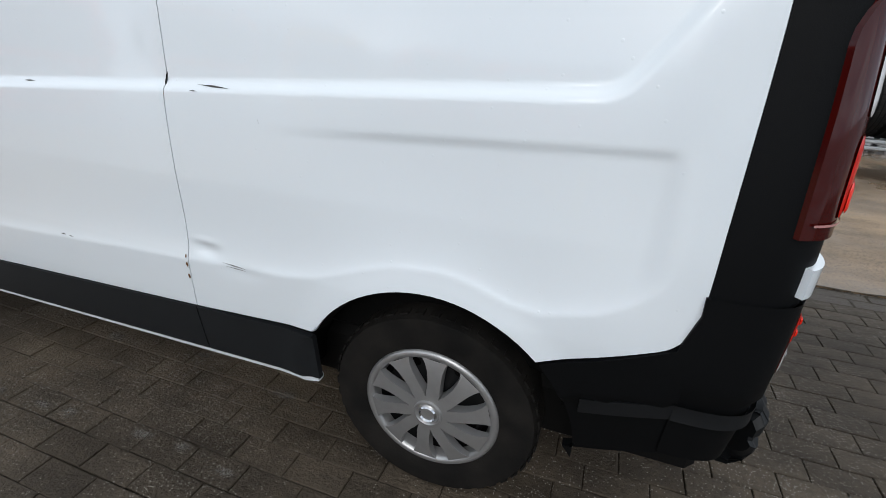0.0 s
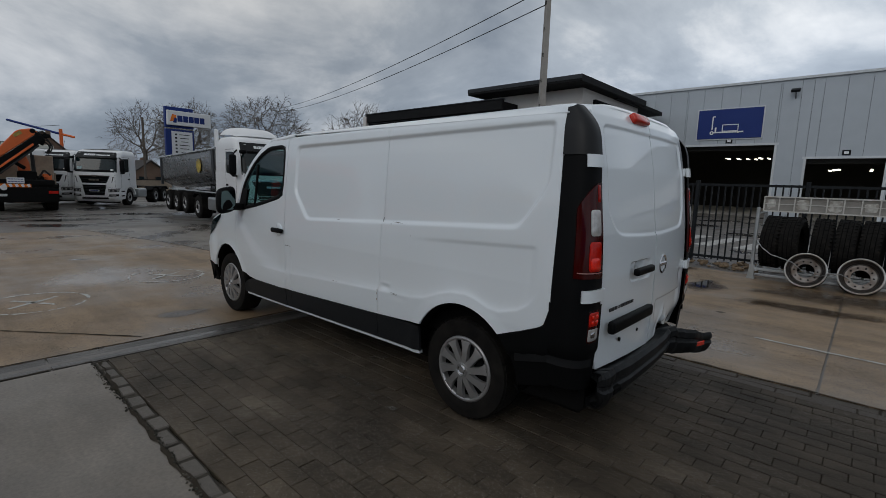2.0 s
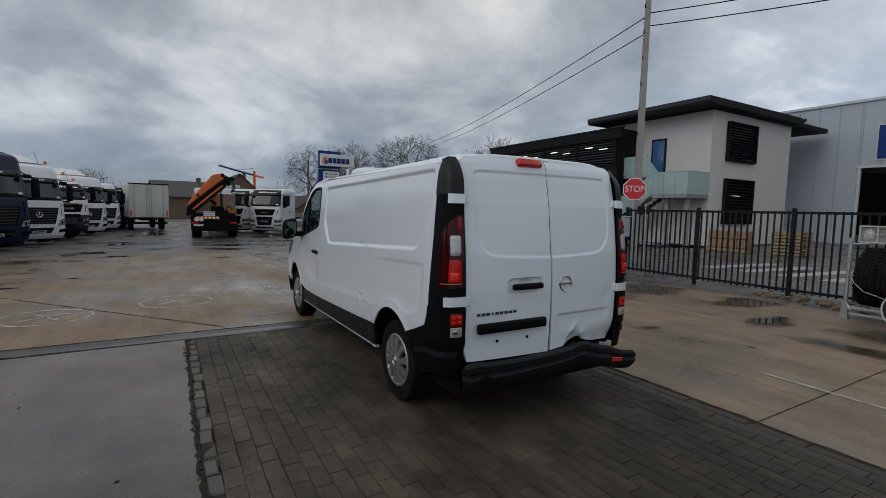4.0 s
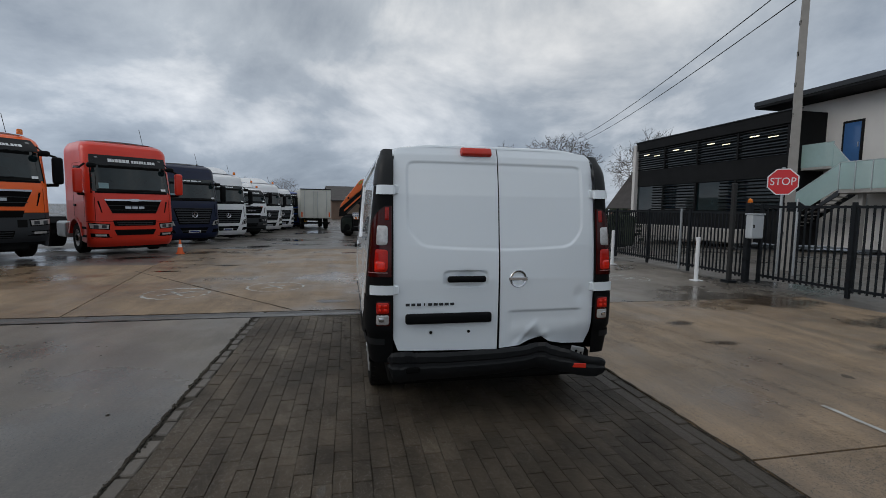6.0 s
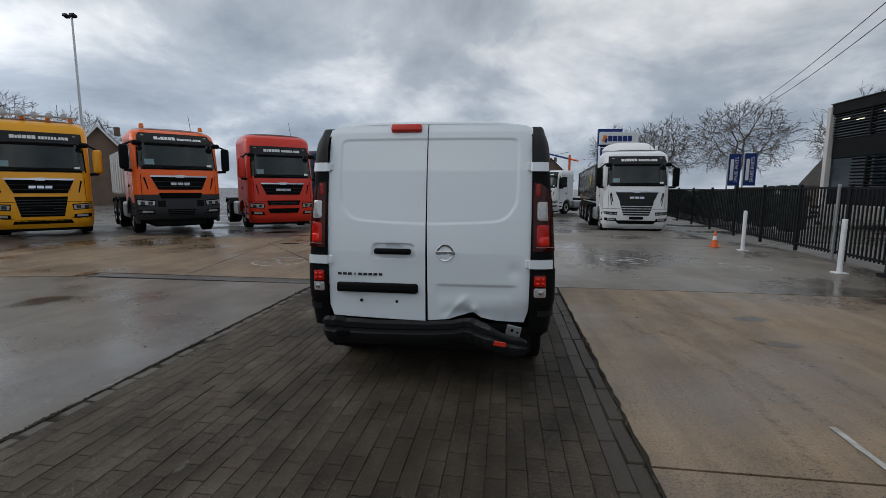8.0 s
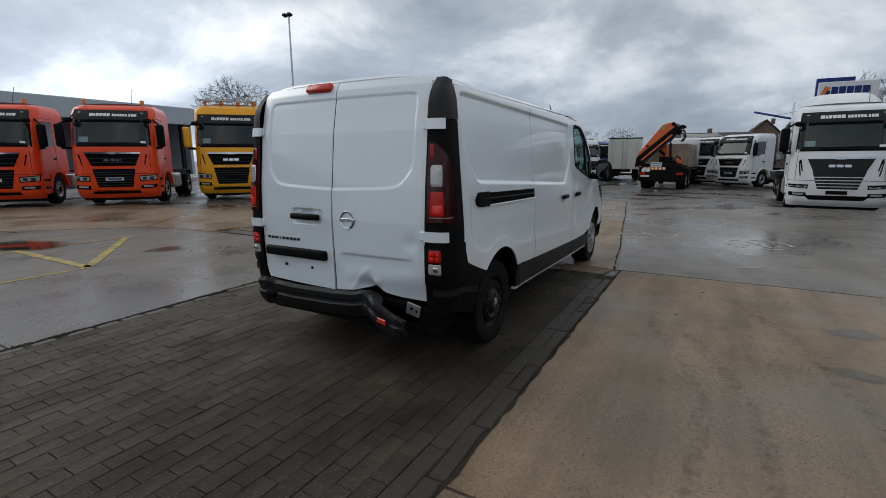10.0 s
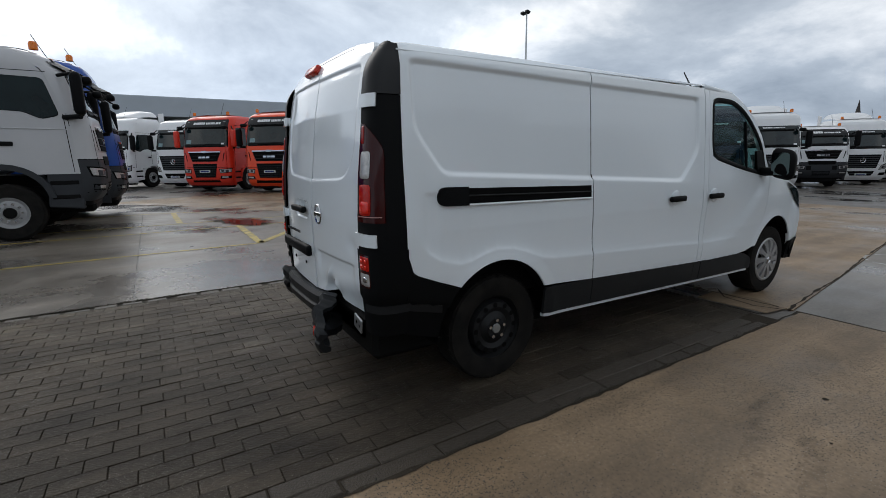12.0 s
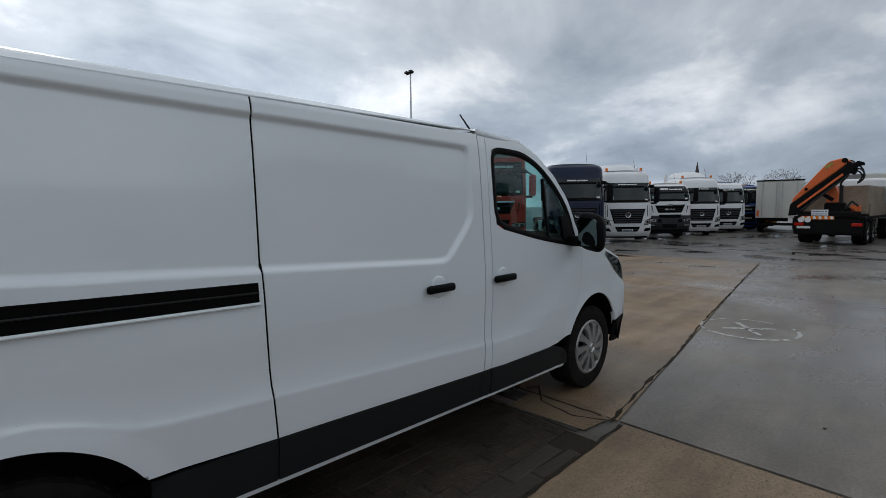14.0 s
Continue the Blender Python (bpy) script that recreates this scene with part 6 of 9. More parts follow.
        for a in (90, 210, 330):
            part("badge_spoke", rod((p[0] + 0.012, 0, p[2]), (p[0] + 0.012, 0.115 * math.cos(radians(a)), p[2] + 0.115 * math.sin(radians(a))), 0.022, 5, 0.006), M["chrome"], g)
        mid("air_intake", 0.48, 0.62, 0.50, 0.74, "dark", 0.008, 3, 9)
        mid("intake_rib", 0.54, 0.56, 0.58, 0.615, "greyplastic", 0.014, 2, 9)
        mid("number_plate", 0.26, 0.26, 0.52, 0.62, "plate", 0.020, 2, 3)
        mid("plate_mark", 0.21, 0.21, 0.545, 0.595, "navy", 0.023, 2, 3, depth=0.003)
        return front
    wide = style == "new"
    g = mid("grille", 0.62, 0.80, 1.32 + up, 1.72 + up, "satin" if wide else "dark", 0.012, 4, 13)
    mid("grille_trim", 0.80, 0.815, 1.715 + up, 1.765 + up, "chrome", 0.022, 2, 13)
    mid("grille_badge", 0.11, 0.14, 1.70 + up, 1.785 + up, "chrome", 0.027, 2, 5)
    for i in range(2 if not wide else 0):
        mid("grille_slat", 0.70 + 0.035 * i, 0.71 + 0.035 * i, 1.42 + up + 0.14 * i, 1.435 + up + 0.14 * i, "greyplastic", 0.018, 2, 9, under=g)
    for i in range(3):
        y = -0.27 + 0.19 * i
        face("lettering", [(y, 1.465 + up), (y + 0.16, 1.465 + up), (y + 0.16, 1.545 + up), (y, 1.545 + up)], "chrome", 0.026, 2, 2, under=g, depth=0.006)
    if lower:
        mid("lower_grille", 0.56, 0.62, 1.16, 1.34, "dark", 0.010, 3, 9)
        mid("air_intake", 0.36, 0.40, 0.62, 0.82, "dark", 0.008, 3, 9)
        for i in range(3):
            mid("intake_rib", 0.36, 0.36, 0.64 + 0.06 * i, 0.66 + 0.06 * i, "greyplastic", 0.014, 2, 7)
        for s in (-1, 1):
            face("bumper_step", [(s * 0.45, 0.90), (s * 0.66, 0.90), (s * 0.66, 1.10), (s * 0.45, 1.10)], "chassis", 0.006, 2, 3)
        return front
    if wide:
        lg = mid("lower_grille", 0.48, 0.64, 0.80, 1.32, "satin", 0.010, 4, 11)
        for i in range(4):
            z, w = 0.86 + 0.095 * i, 0.50 + 0.028 * i
            mid("grille_slat", w, w + 0.01, z, z + 0.030, "silverslat", 0.024, 2, 9, under=lg)
        mid("air_intake", 0.66, 0.80, 0.46, 0.60, "dark", 0.008, 3, 9)
        mid("number_plate", 0.26, 0.26, 0.64, 0.75, "chassis", 0.022, 2, 3)
        for s in (-1, 1):
            face("side_vane", [(s * 0.92, 1.20), (s * 0.955, 1.20), (s * 1.02, 1.66), (s * 0.985, 1.66)], "greyplastic", 0.006, 2, 2)
        return front
    closed = col == "red" and top > 3.5
    lg = mid("lower_grille", 0.50 if not closed else 0.58, 0.62, 0.62 if not closed else 0.92, 1.22 if not closed else 1.10, "dark", 0.010, 4, 11)
    for i in range(6 if not closed else 2):
        z = 0.68 + 0.085 * i if not closed else 0.95 + 0.06 * i
        mid("grille_slat", 0.50 + 0.015 * i, 0.50 + 0.015 * i, z, z + 0.022, "greyplastic", 0.018, 2, 9, under=lg)
    if closed:
        mid("air_intake", 0.52, 0.60, 0.62, 0.80, "dark", 0.008, 3, 9)
    else:
        mid("number_plate", 0.26, 0.26, 0.84, 0.94, "plate" if col != "yellow" else "chassis", 0.024, 2, 3)
        mid("plate_mark", 0.21, 0.21, 0.865, 0.915, "navy" if col != "yellow" else "chassis", 0.027, 2, 3, depth=0.003)
        mid("bumper_lip", 0.72, 0.66, 0.40, 0.52, "dark", 0.006, 2, 9)
    return front


def truck(name, x, y, facing, col, style, top, label, lower=None, load="chassis", beacons=0, deflector=False, axles=(-4.9,), length=2.25):
    t = empty(name, pose(x, y, gz(x, y), 0, 0, facing), label, "truck", "trucks parked in the yard")
    cab(t, col, style, top, lower, length)
    part("chassis_rail", box(-3.9, 0.42, 0.85, 4.6, 0.09, 0.26), M["chassis"], t)
    part("chassis_rail", box(-3.9, -0.42, 0.85, 4.6, 0.09, 0.26), M["chassis"], t)
    part("engine_tunnel", box(-1.2, 0, 0.75, 1.9, 1.3, 0.5), M["chassis"], t)
    for s in (-1, 1):
        part("fuel_tank", box(-3.2, s * 0.92, 0.72, 1.1, 0.55, 0.55, 0.08, seg=2), M["galv"], t)
        for a in axles:
            truck_wheel(t, a, s * 0.98, w=0.5, s=s)
            part("rear_mudguard", prism([(a - 0.66, 0.9), (a - 0.4, 1.12), (a + 0.4, 1.12), (a + 0.66, 0.9), (a + 0.60, 0.9), (a + 0.38, 1.07), (a - 0.38, 1.07), (a - 0.60, 0.9)], s * 0.72, s * 1.24), M["black"], t)
    part("coupling_plate", box(axles[0] + 0.2, 0, 1.10, 0.9, 0.9, 0.08, 0.03), M["chassis"], t)
    for i in range(beacons):
        yy = (-0.85, 0.85, -0.3, 0.3)[i]
        part("beacon", lathe([(0.07, 0.0), (0.07, 0.10), (0.05, 0.14), (0.0, 0.15)], 12, "z", (-0.75, yy, top + 0.02)), M["amber"], t, "amber warning beacon", smooth=True, angle=40)
    part("aerial", rod((-0.7, 0.55, top + 0.03), (-0.95, 0.55, top + 0.55), 0.008, 5), M["cable"], t)
    if deflector:
        def hood(q, k):
            rise = 0.42 * math.sin(min(1.0, q * 1.25) * math.pi / 2) ** 0.8
            return (-0.90 - 1.35 * q, k * (0.80 + 0.32 * q) * (1 - 0.10 * (1 - q)), top + 0.02 + rise * (1 - 0.55 * abs(k) ** 7) - 0.10 * abs(k) ** 3)
        part("roof_deflector", grid(hood, np.linspace(0, 1, 12), np.linspace(-1, 1, 21), flip=True), M["truck_" + col], t, smooth=True)
        for s in (-1, 1):
            part("side_deflector", prism([(-length + 0.02, 1.2), (-length - 0.35, 1.2), (-length - 0.35, top + 0.36), (-length + 0.02, top + 0.30)], s * 1.17, s * 1.215, bevel=0.015), M["truck_" + col], t)
    if load == "tipper":
        part("tipper_body", prism([(-2.75, 1.25), (-2.70, 2.85), (-7.0, 2.85), (-7.05, 1.25)], -1.15, 1.15, bevel=0.04), M["truck_white"], t, "white steel tipper body")
        for k in range(6):
            part("body_rib", box(-3.1 - 0.72 * k, 1.17, 2.05, 0.10, 0.06, 1.5), M["truck_white"], t)
            part("body_rib", box(-3.1 - 0.72 * k, -1.17, 2.05, 0.10, 0.06, 1.5), M["truck_white"], t)
        part("cab_guard", box(-2.55, 0, 2.95, 0.5, 2.1, 0.06), M["truck_white"], t)
    if load == "gantry":
        part("cab_back_frame", box(-2.9, 0, 2.0, 0.10, 2.3, 1.9), M["truck_white"], t)
    return t


t_yellow = truck("tractor_truck", -8.45, -11.3, 46, "yellow", "man", 3.52, "yellow tractor unit with amber roof beacons and black visor", beacons=4)
for i in range(5):
    part("roof_lamp", lathe([(0.0, 0.05), (0.09, 0.04), (0.1, -0.04), (0.0, -0.05)], 12, "x", (-0.55, -0.7 + 0.35 * i, 3.68)), M["clear"], t_yellow)
part("lamp_bar", rod((-0.62, -1.0, 3.66), (-0.62, 1.0, 3.66), 0.03, 8), M["galv"], t_yellow)
truck("construction_truck", -9.95, -7.85, 48, "orange", "man", 3.36, "orange chassis truck with grey lower bumper and two beacons", lower="greyplastic", load="tipper", beacons=2, axles=(-4.6, -5.95))
truck("tractor_truck", -13.15, -5.95, 41, "red", "man", 3.6, "dark red tractor unit with black visor band")
truck("tractor_truck", -18.9, -5.9, 42, "navy", "merc", 3.55, "dark navy tractor unit with slatted grille")
truck("tractor_truck", -22.9, -5.45, 43, "white", "merc", 3.5, "white tractor unit with tall roof deflector", deflector=True, beacons=2)
truck("construction_truck", -27.4, -5.1, 43, "white", "man", 3.05, "white low-cab construction truck with dark bumper", lower="greyplastic", beacons=2)
truck("tractor_truck", -31.3, -4.7, 43, "white", "merc", 3.5, "white tractor unit with beacons on its roof", deflector=True, beacons=2)
truck("tractor_truck", -35.2, -4.3, 43, "white", "merc", 3.3, "white tractor unit with black grille")
truck("construction_truck", -38.8, -4.0, 43, "blue", "man", 3.2, "bright blue truck at the end of the row")
truck("construction_truck", -42.3, -3.8, 43, "yellow", "man", 3.2, "yellow truck at the far end of the row")
truck("tractor_truck", -5.25, -13.0, 47, "vermilion", "man", 3.35, "orange-red tractor unit with black visor band", beacons=2)
truck("tractor_truck", -2.95, -15.7, 47, "vermilion", "man", 3.35, "orange-red tractor unit with black visor band", beacons=2)
truck("tractor_truck", -0.75, -18.5, 47, "red", "man", 3.35, "dark red tractor unit with two beacons", beacons=2)
truck("tractor_truck", 0.3, -22.2, 45, "white", "merc", 3.4, "white tractor unit with black grille")
truck("tractor_truck", 3.1, -24.4, 45, "white", "merc", 3.55, "white sleeper-cab tractor unit", deflector=True)
truck("tractor_truck", -15.5, 7.67, -3, "white", "new", 3.38, "white tractor unit coupled to a grey tipper trailer", deflector=True)
truck("chassis_truck", -31.7, 5.2, -38, "white", "man", 3.25, "white chassis truck with red door marking", axles=(-5.0, -6.4))
truck("chassis_truck", -34.3, 3.45, -38, "white", "man", 3.2, "white chassis truck beside another", axles=(-5.0, -6.4))
t_sil = truck("construction_truck", 2.15, -7.2, 180, "silver", "man", 3.2, "silver four-axle construction truck with grey arches", lower="greyplastic", beacons=2, axles=(-5.2, -6.6))
truck("construction_truck", 1.95, -10.4, 180, "blue", "man", 3.72, "blue construction truck with a dark sun visor", lower="greyplastic", beacons=2, axles=(-5.2, -6.6))
for s in (-1, 1):
    for c in t_sil.children:
        if s > 0 and not c.name.startswith("wheel"):
            c.location.z += 0.16
    part("rear_side_window", prism(rounded([(-1.50, 2.12), (-1.50, 2.82), (-2.12, 2.80), (-2.12, 2.14)], 0.06, 3), s * 1.20, s * 1.240), M["windscreen"], t_sil)
truck_wheel(t_sil, -3.1, 1.03, s=1)
truck_wheel(t_sil, -3.1, -1.03, s=-1)
part("tipper_body", prism([(-2.9, 1.3), (-2.7, 2.9), (-8.2, 2.9), (-8.3, 1.3)], -1.22, 1.22, bevel=0.04), M["truck_blue"], t_sil)

# tipper trailer behind the white tractor
trl = empty("tipper_trailer", pose(-14.75, 7.63, gz(-20), 0, 0, -3), "polished grey half-pipe tipper trailer with round yellow emblem", "trailer")


def tub_point(x, a):
    """The tub widens upwards from a round belly, and stands higher towards the tractor."""
    f = (x + 11.2) / 7.9
    rim, belly = 2.63 + 0.22 * f, 1.13 + 0.37 * f
    return (x, 1.22 * math.copysign(min(1.0, abs(1.22 * math.cos(a))) ** 0.9, math.cos(a)), rim - (rim - belly) * max(0.0, math.sin(a)) ** 0.62)


arc = np.linspace(0, math.pi, 25)
part("tub", grid(tub_point, [-3.3, -5, -7, -9, -11.2], arc), M["tarp"], trl, "polished grey steel tipper tub", smooth=True, angle=50)
part("tub_front", prism([tub_point(-3.3, a)[1:] for a in arc], -3.25, -3.32, axis="x"), M["tarp"], trl)
part("tub_rear", prism([tub_point(-11.2, a)[1:] for a in arc], -11.2, -11.28, axis="x"), M["tarp"], trl)
for s in (-1, 1):
    for x, wide in ((-3.42, 0.30), (-11.05, 0.22)):
        z0, z1 = tub_point(x, 1.0)[2], tub_point(x, 0)[2]
        part("end_post", prism([(x, z1), (x - wide, z1), (x - wide * 0.6, z0), (x, z0)], s * 1.16, s * 1.27, bevel=0.02), M["greyplastic"], trl)
    part("tub_rim", rod((-3.2, s * 1.22, 2.87), (-11.3, s * 1.22, 2.65), 0.06, 8), M["tarp"], trl)
    part("side_band", rod((-3.4, s * 1.215, 2.58), (-11.2, s * 1.215, 2.36), 0.025, 6), M["tarp"], trl)
    part("pale_rail", box(-7.3, s * 0.92, 1.08, 7.6, 0.05, 0.06, 0.01), M["signgrey"], trl)
    for x in (-7.6, -8.95, -10.3):
        truck_wheel(trl, x, s * 1.0, w=0.4, s=s)
    part("trailer_rail", box(-7.2, s * 0.45, 0.88, 7.8, 0.12, 0.3), M["chassis"], trl)
    part("tool_box", box(-5.9, s * 0.88, 0.72, 1.2, 0.4, 0.45, 0.03), M["chassis"], trl)
    part("support_leg", box(-4.9, s * 0.80, 0.55, 0.14, 0.14, 0.75, 0.01), M["chassis"], trl)
part("emblem", lathe([(0.0, 0.0), (0.30, 0.0), (0.30, 0.02), (0.0, 0.02)], 8, "y", (-5.22, -1.27, 2.20)), M["yellow_line"], trl)
part("sheet_roll", rod((-3.2, 0.95, 2.93), (-11.2, 0.95, 2.72), 0.09, 8), M["cable"], trl)

# white box trailer seen from behind
bx = empty("box_trailer", pose(-36.9, -1.85, gz(-37), 0, 0, 10), "off-white box trailer with twin rear doors", "trailer")
part("box_body", box(-3.4, 0, 2.15, 6.8, 2.5, 2.4, 0.03), M["box"], bx)
part("rear_door", box(0.02, -0.62, 2.12, 0.04, 1.2, 2.3, 0.01), M["box"], bx)
part("rear_door", box(0.02, 0.62, 2.12, 0.04, 1.2, 2.3, 0.01), M["box"], bx)
part("top_frame", box(0.01, 0, 3.37, 0.08, 2.54, 0.07), M["chassis"], bx)
for y in (-0.15, 0.15, -0.9, 0.9):
    part("lock_bar", rod((0.06, y, 1.0), (0.06, y, 3.25), 0.02, 6), M["galv"], bx)
part("side_marker", box(0.045, 1.12, 1.25, 0.01, 0.12, 0.4), M["cone"], bx)
part("side_marker", box(0.045, -1.12, 1.25, 0.01, 0.12, 0.4), M["cone"], bx)
part("underrun_bar", box(-0.1, 0, 0.55, 0.12, 2.3, 0.16), M["chassis"], bx)
part("subframe", box(-3.4, 0, 0.85, 6.6, 1.0, 0.22), M["chassis"], bx)
for s in (-1, 1):
    truck_wheel(bx, -1.6, s * 1.0, s=s)
    truck_wheel(bx, -5.6, s * 1.0, s=s)

# loading-crane truck seen from behind
ct = empty("crane_truck", pose(-27.3, 1.7, gz(-27.3), 0, 0, -4), "flatbed truck with a folded orange loading crane at its tail", "truck", "trucks parked in the yard")
part("deck", box(-3.3, 0, 1.22, 6.6, 2.5, 0.14, 0.02), M["chassis"], ct)
part("tail_gear", box(-0.1, 0, 1.25, 0.2, 2.2, 0.5, 0.05), M["chassis"], ct)
part("valve_block", box(-0.45, 0.35, 1.42, 0.4, 1.1, 0.5, 0.05), M["chassis"], ct)
part("stake_body", box(-3.4, 0.0, 2.0, 4.4, 2.35, 1.3, 0.03), M["rust"], ct)
part("tail_panel", box(0.0, 0, 0.82, 0.08, 2.45, 0.62, 0.01), M["chassis"], ct)
part("striped_board", box(0.06, -0.36, 1.22, 0.02, 1.2, 0.15), M["amber"], ct)
for i in range(6):
    part("stripe", box(0.072, -0.87 + 0.205 * i, 1.22, 0.006, 0.10, 0.13, rot=rotx(25)), M["signwhite"], ct)
part("sign_board", box(0.06, -0.28, 1.45, 0.02, 0.60, 0.26), M["signwhite"], ct)
for i in range(2):
    for k in range(5):
        part("lettering", box(0.073, -0.50 + 0.11 * k, 1.51 - 0.12 * i, 0.004, 0.09, 0.035), M["navy"], ct)
for s in (-1, 1):
    part("tail_lamp", box(0.06, s * 1.02, 0.92, 0.03, 0.36, 0.13, 0.01), M["redlens"], ct)
    part("marker_disc", lathe([(0.0, 0.02), (0.12, 0.02), (0.12, 0.0)], 14, "x", (0.06, -0.95 + 0.25 * (s > 0), 1.12)), M["signwhite"], ct)
    truck_wheel(ct, -1.2, s * 0.98, w=0.5, s=s)
    truck_wheel(ct, -2.6, s * 0.98, w=0.5, s=s)
    truck_wheel(ct, -6.9, s * 1.03, s=s)
    part("outrigger", box(-0.45, s * 1.1, 0.85, 0.3, 0.3, 0.8, 0.03), M["chassis"], ct)
part("number_plate", box(0.06, -0.85, 0.78, 0.01, 0.5, 0.11), M["plate"], ct)
part("underrun_bar", box(-0.05, 0, 0.52, 0.12, 2.4, 0.14), M["chassis"], ct)
part("crane_base", box(-0.5, 0.15, 1.55, 0.6, 0.7, 0.7, 0.06), M["chassis"], ct)
part("crane_column", prism([(-0.16, 1.5), (0.30, 1.5), (0.26, 2.3), (0.10, 2.75), (-0.15, 2.5)], -0.80, -0.35, axis="x", bevel=0.03), M["crane"], ct, "orange slewing column")
part("operator_stand", box(-0.5, 0.86, 1.62, 0.5, 0.34, 0.32, 0.05), M["crane"], ct, "orange crane housing")
part("operator_post", box(-0.5, 0.80, 1.25, 0.3, 0.10, 0.6, 0.02), M["chassis"], ct)
boom = rounded([(-1.39, 1.85), (-1.33, 2.12), (-0.10, 3.72), (0.48, 3.85), (0.64, 3.66), (0.29, 3.34), (-0.77, 2.42)], [0.04, 0.08, 0.15, 0.12, 0.06, 0.1, 0.1])
part("main_boom", prism(boom, -0.5, -0.05, axis="x", bevel=0.03), M["crane"], ct, "orange main boom")
fly = rounded([(-1.47, 1.30), (-1.42, 1.84), (-0.77, 2.40), (0.58, 3.58), (0.84, 3.50), (0.80, 3.30), (-0.55, 1.98), (-1.08, 1.36)], [0.04, 0.06, 0.1, 0.06, 0.06, 0.06, 0.1, 0.06])
part("fly_boom", prism(fly, -0.30, 0.02, axis="x", bevel=0.02), M["chassis"], ct, "black telescopic fly boom")
part("boom_section", prism([(-1.10, 1.66), (-1.14, 1.74), (0.42, 3.16), (0.47, 3.08)], 0.0, 0.06, axis="x", bevel=0.01), M["crane"], ct, "orange inner boom section")
part("boom_section", prism([(-0.95, 1.52), (-0.99, 1.58), (0.62, 3.12), (0.66, 3.05)], 0.0, 0.05, axis="x", bevel=0.01), M["cable"], ct)
part("boom_decal", prism([(-0.16, 3.38), (-0.24, 3.50), (0.02, 3.70), (0.10, 3.58)], -0.045, -0.03, axis="x"), M["yellow_line"], ct)
part("boom_pin", lathe([(0.0, 0.03), (0.09, 0.03), (0.11, 0.0)], 12, "x", (-0.05, 0.46, 3.72)), M["chassis"], ct)
part("boom_pin", lathe([(0.0, 0.03), (0.06, 0.03), (0.07, 0.0)], 10, "x", (-0.05, -0.85, 2.52)), M["chassis"], ct)
part("boom_head", prism(rounded([(0.50, 3.40), (0.54, 3.70), (0.74, 3.60), (0.90, 3.33), (0.80, 3.08), (0.64, 3.16)], 0.05), -0.35, -0.02, axis="x", bevel=0.03), M["chassis"], ct)
part("boom_tip", prism(rounded([(0.72, 3.52), (0.88, 3.68), (1.08, 3.60), (1.12, 3.48), (0.96, 3.46), (0.84, 3.40)], 0.04), -0.30, -0.10, axis="x", bevel=0.02), M["chassis"], ct)
for k, (oy, oz, r, a0, a1) in enumerate(((0.78, 3.04, 0.34, 70, -70), (0.76, 3.00, 0.27, 80, -60), (0.56, 3.48, 0.24, 100, -20), (0.67, 3.14, 0.40, 60, -50))):
    def hose(t, c):
        a = radians(a0 + (a1 - a0) * t)
        q = r + 0.03 * math.cos(c)
        return (-0.2 - 0.05 * k + 0.03 * math.sin(c), oy + q * math.cos(a), oz + q * math.sin(a))
    part("hydraulic_hose", grid(hose, np.linspace(0, 1, 12), np.linspace(0, 2 * math.pi, 9)), M["cable"], ct, smooth=True)
for k, (p, q) in enumerate((((0.36, 1.5), (0.34, 2.75)), ((0.44, 1.5), (0.40, 2.65)), ((0.34, 2.75), (0.55, 3.05)), ((0.55, 1.6), (0.75, 1.95)), ((0.75, 1.95), (0.98, 1.72)))):
    part("hydraulic_hose", rod((-0.25, *p), (-0.25, *q), 0.04, 6), M["cable"], ct)
part("lift_cylinder", rod((-0.3, 0.10, 2.0), (-0.3, -0.55, 2.5), 0.08, 8), M["chassis"], ct)
part("headboard", box(-5.9, 0, 2.0, 0.08, 2.4, 1.4), M["galv"], ct)
for s in (-1, 1):
    part("side_board", box(-3.6, s * 1.22, 1.55, 4.6, 0.05, 0.55), M["rust"], ct)
part("cab", box(-7.4, 0, 2.1, 1.9, 2.45, 2.1, 0.12, seg=2), M["truck_white"], ct)

# tall white box body beyond the crane truck
bb = empty("box_truck", pose(-38.5, 3.2, gz(-40), 0, 0, -4), "white box truck standing behind the crane truck", "truck")
part("box_body", box(-3, 0, 2.3, 6, 2.5, 2.6, 0.03), M["box"], bb)
part("chassis", box(-3, 0, 0.85, 6, 1.6, 0.3), M["chassis"], bb)
for s in (-1, 1):
    truck_wheel(bb, -1.5, s * 1.0, s=s)
    truck_wheel(bb, -5.0, s * 1.0, s=s)


# ---- road furniture, fence and buildings ----
def traffic_cone(x, y, k=1.0):
    c = empty("traffic_cone", pose(x, y, gz(x), 0, 0, 20) @ Matrix.Scale(k, 4), "orange traffic cone with a white band", "cone", "traffic cones")
    part("cone_base", box(0, 0, 0.02, 0.38, 0.38, 0.04, 0.01), M["cone"], c)
    part("cone_body", lathe([(0.15, 0.04), (0.095, 0.32)], 20, "z"), M["cone"], c, smooth=True)
    part("white_band", lathe([(0.095, 0.32), (0.065, 0.48)], 20, "z"), M["signwhite"], c, smooth=True)
    part("cone_tip", lathe([(0.065, 0.48), (0.035, 0.68), (0.0, 0.69)], 20, "z"), M["cone"], c, smooth=True)


traffic_cone(-13.1, -4.62, 0.68)
traffic_cone(-9.35, 8.1, 0.62)
traffic_cone(2.82, 8.42, 0.58)


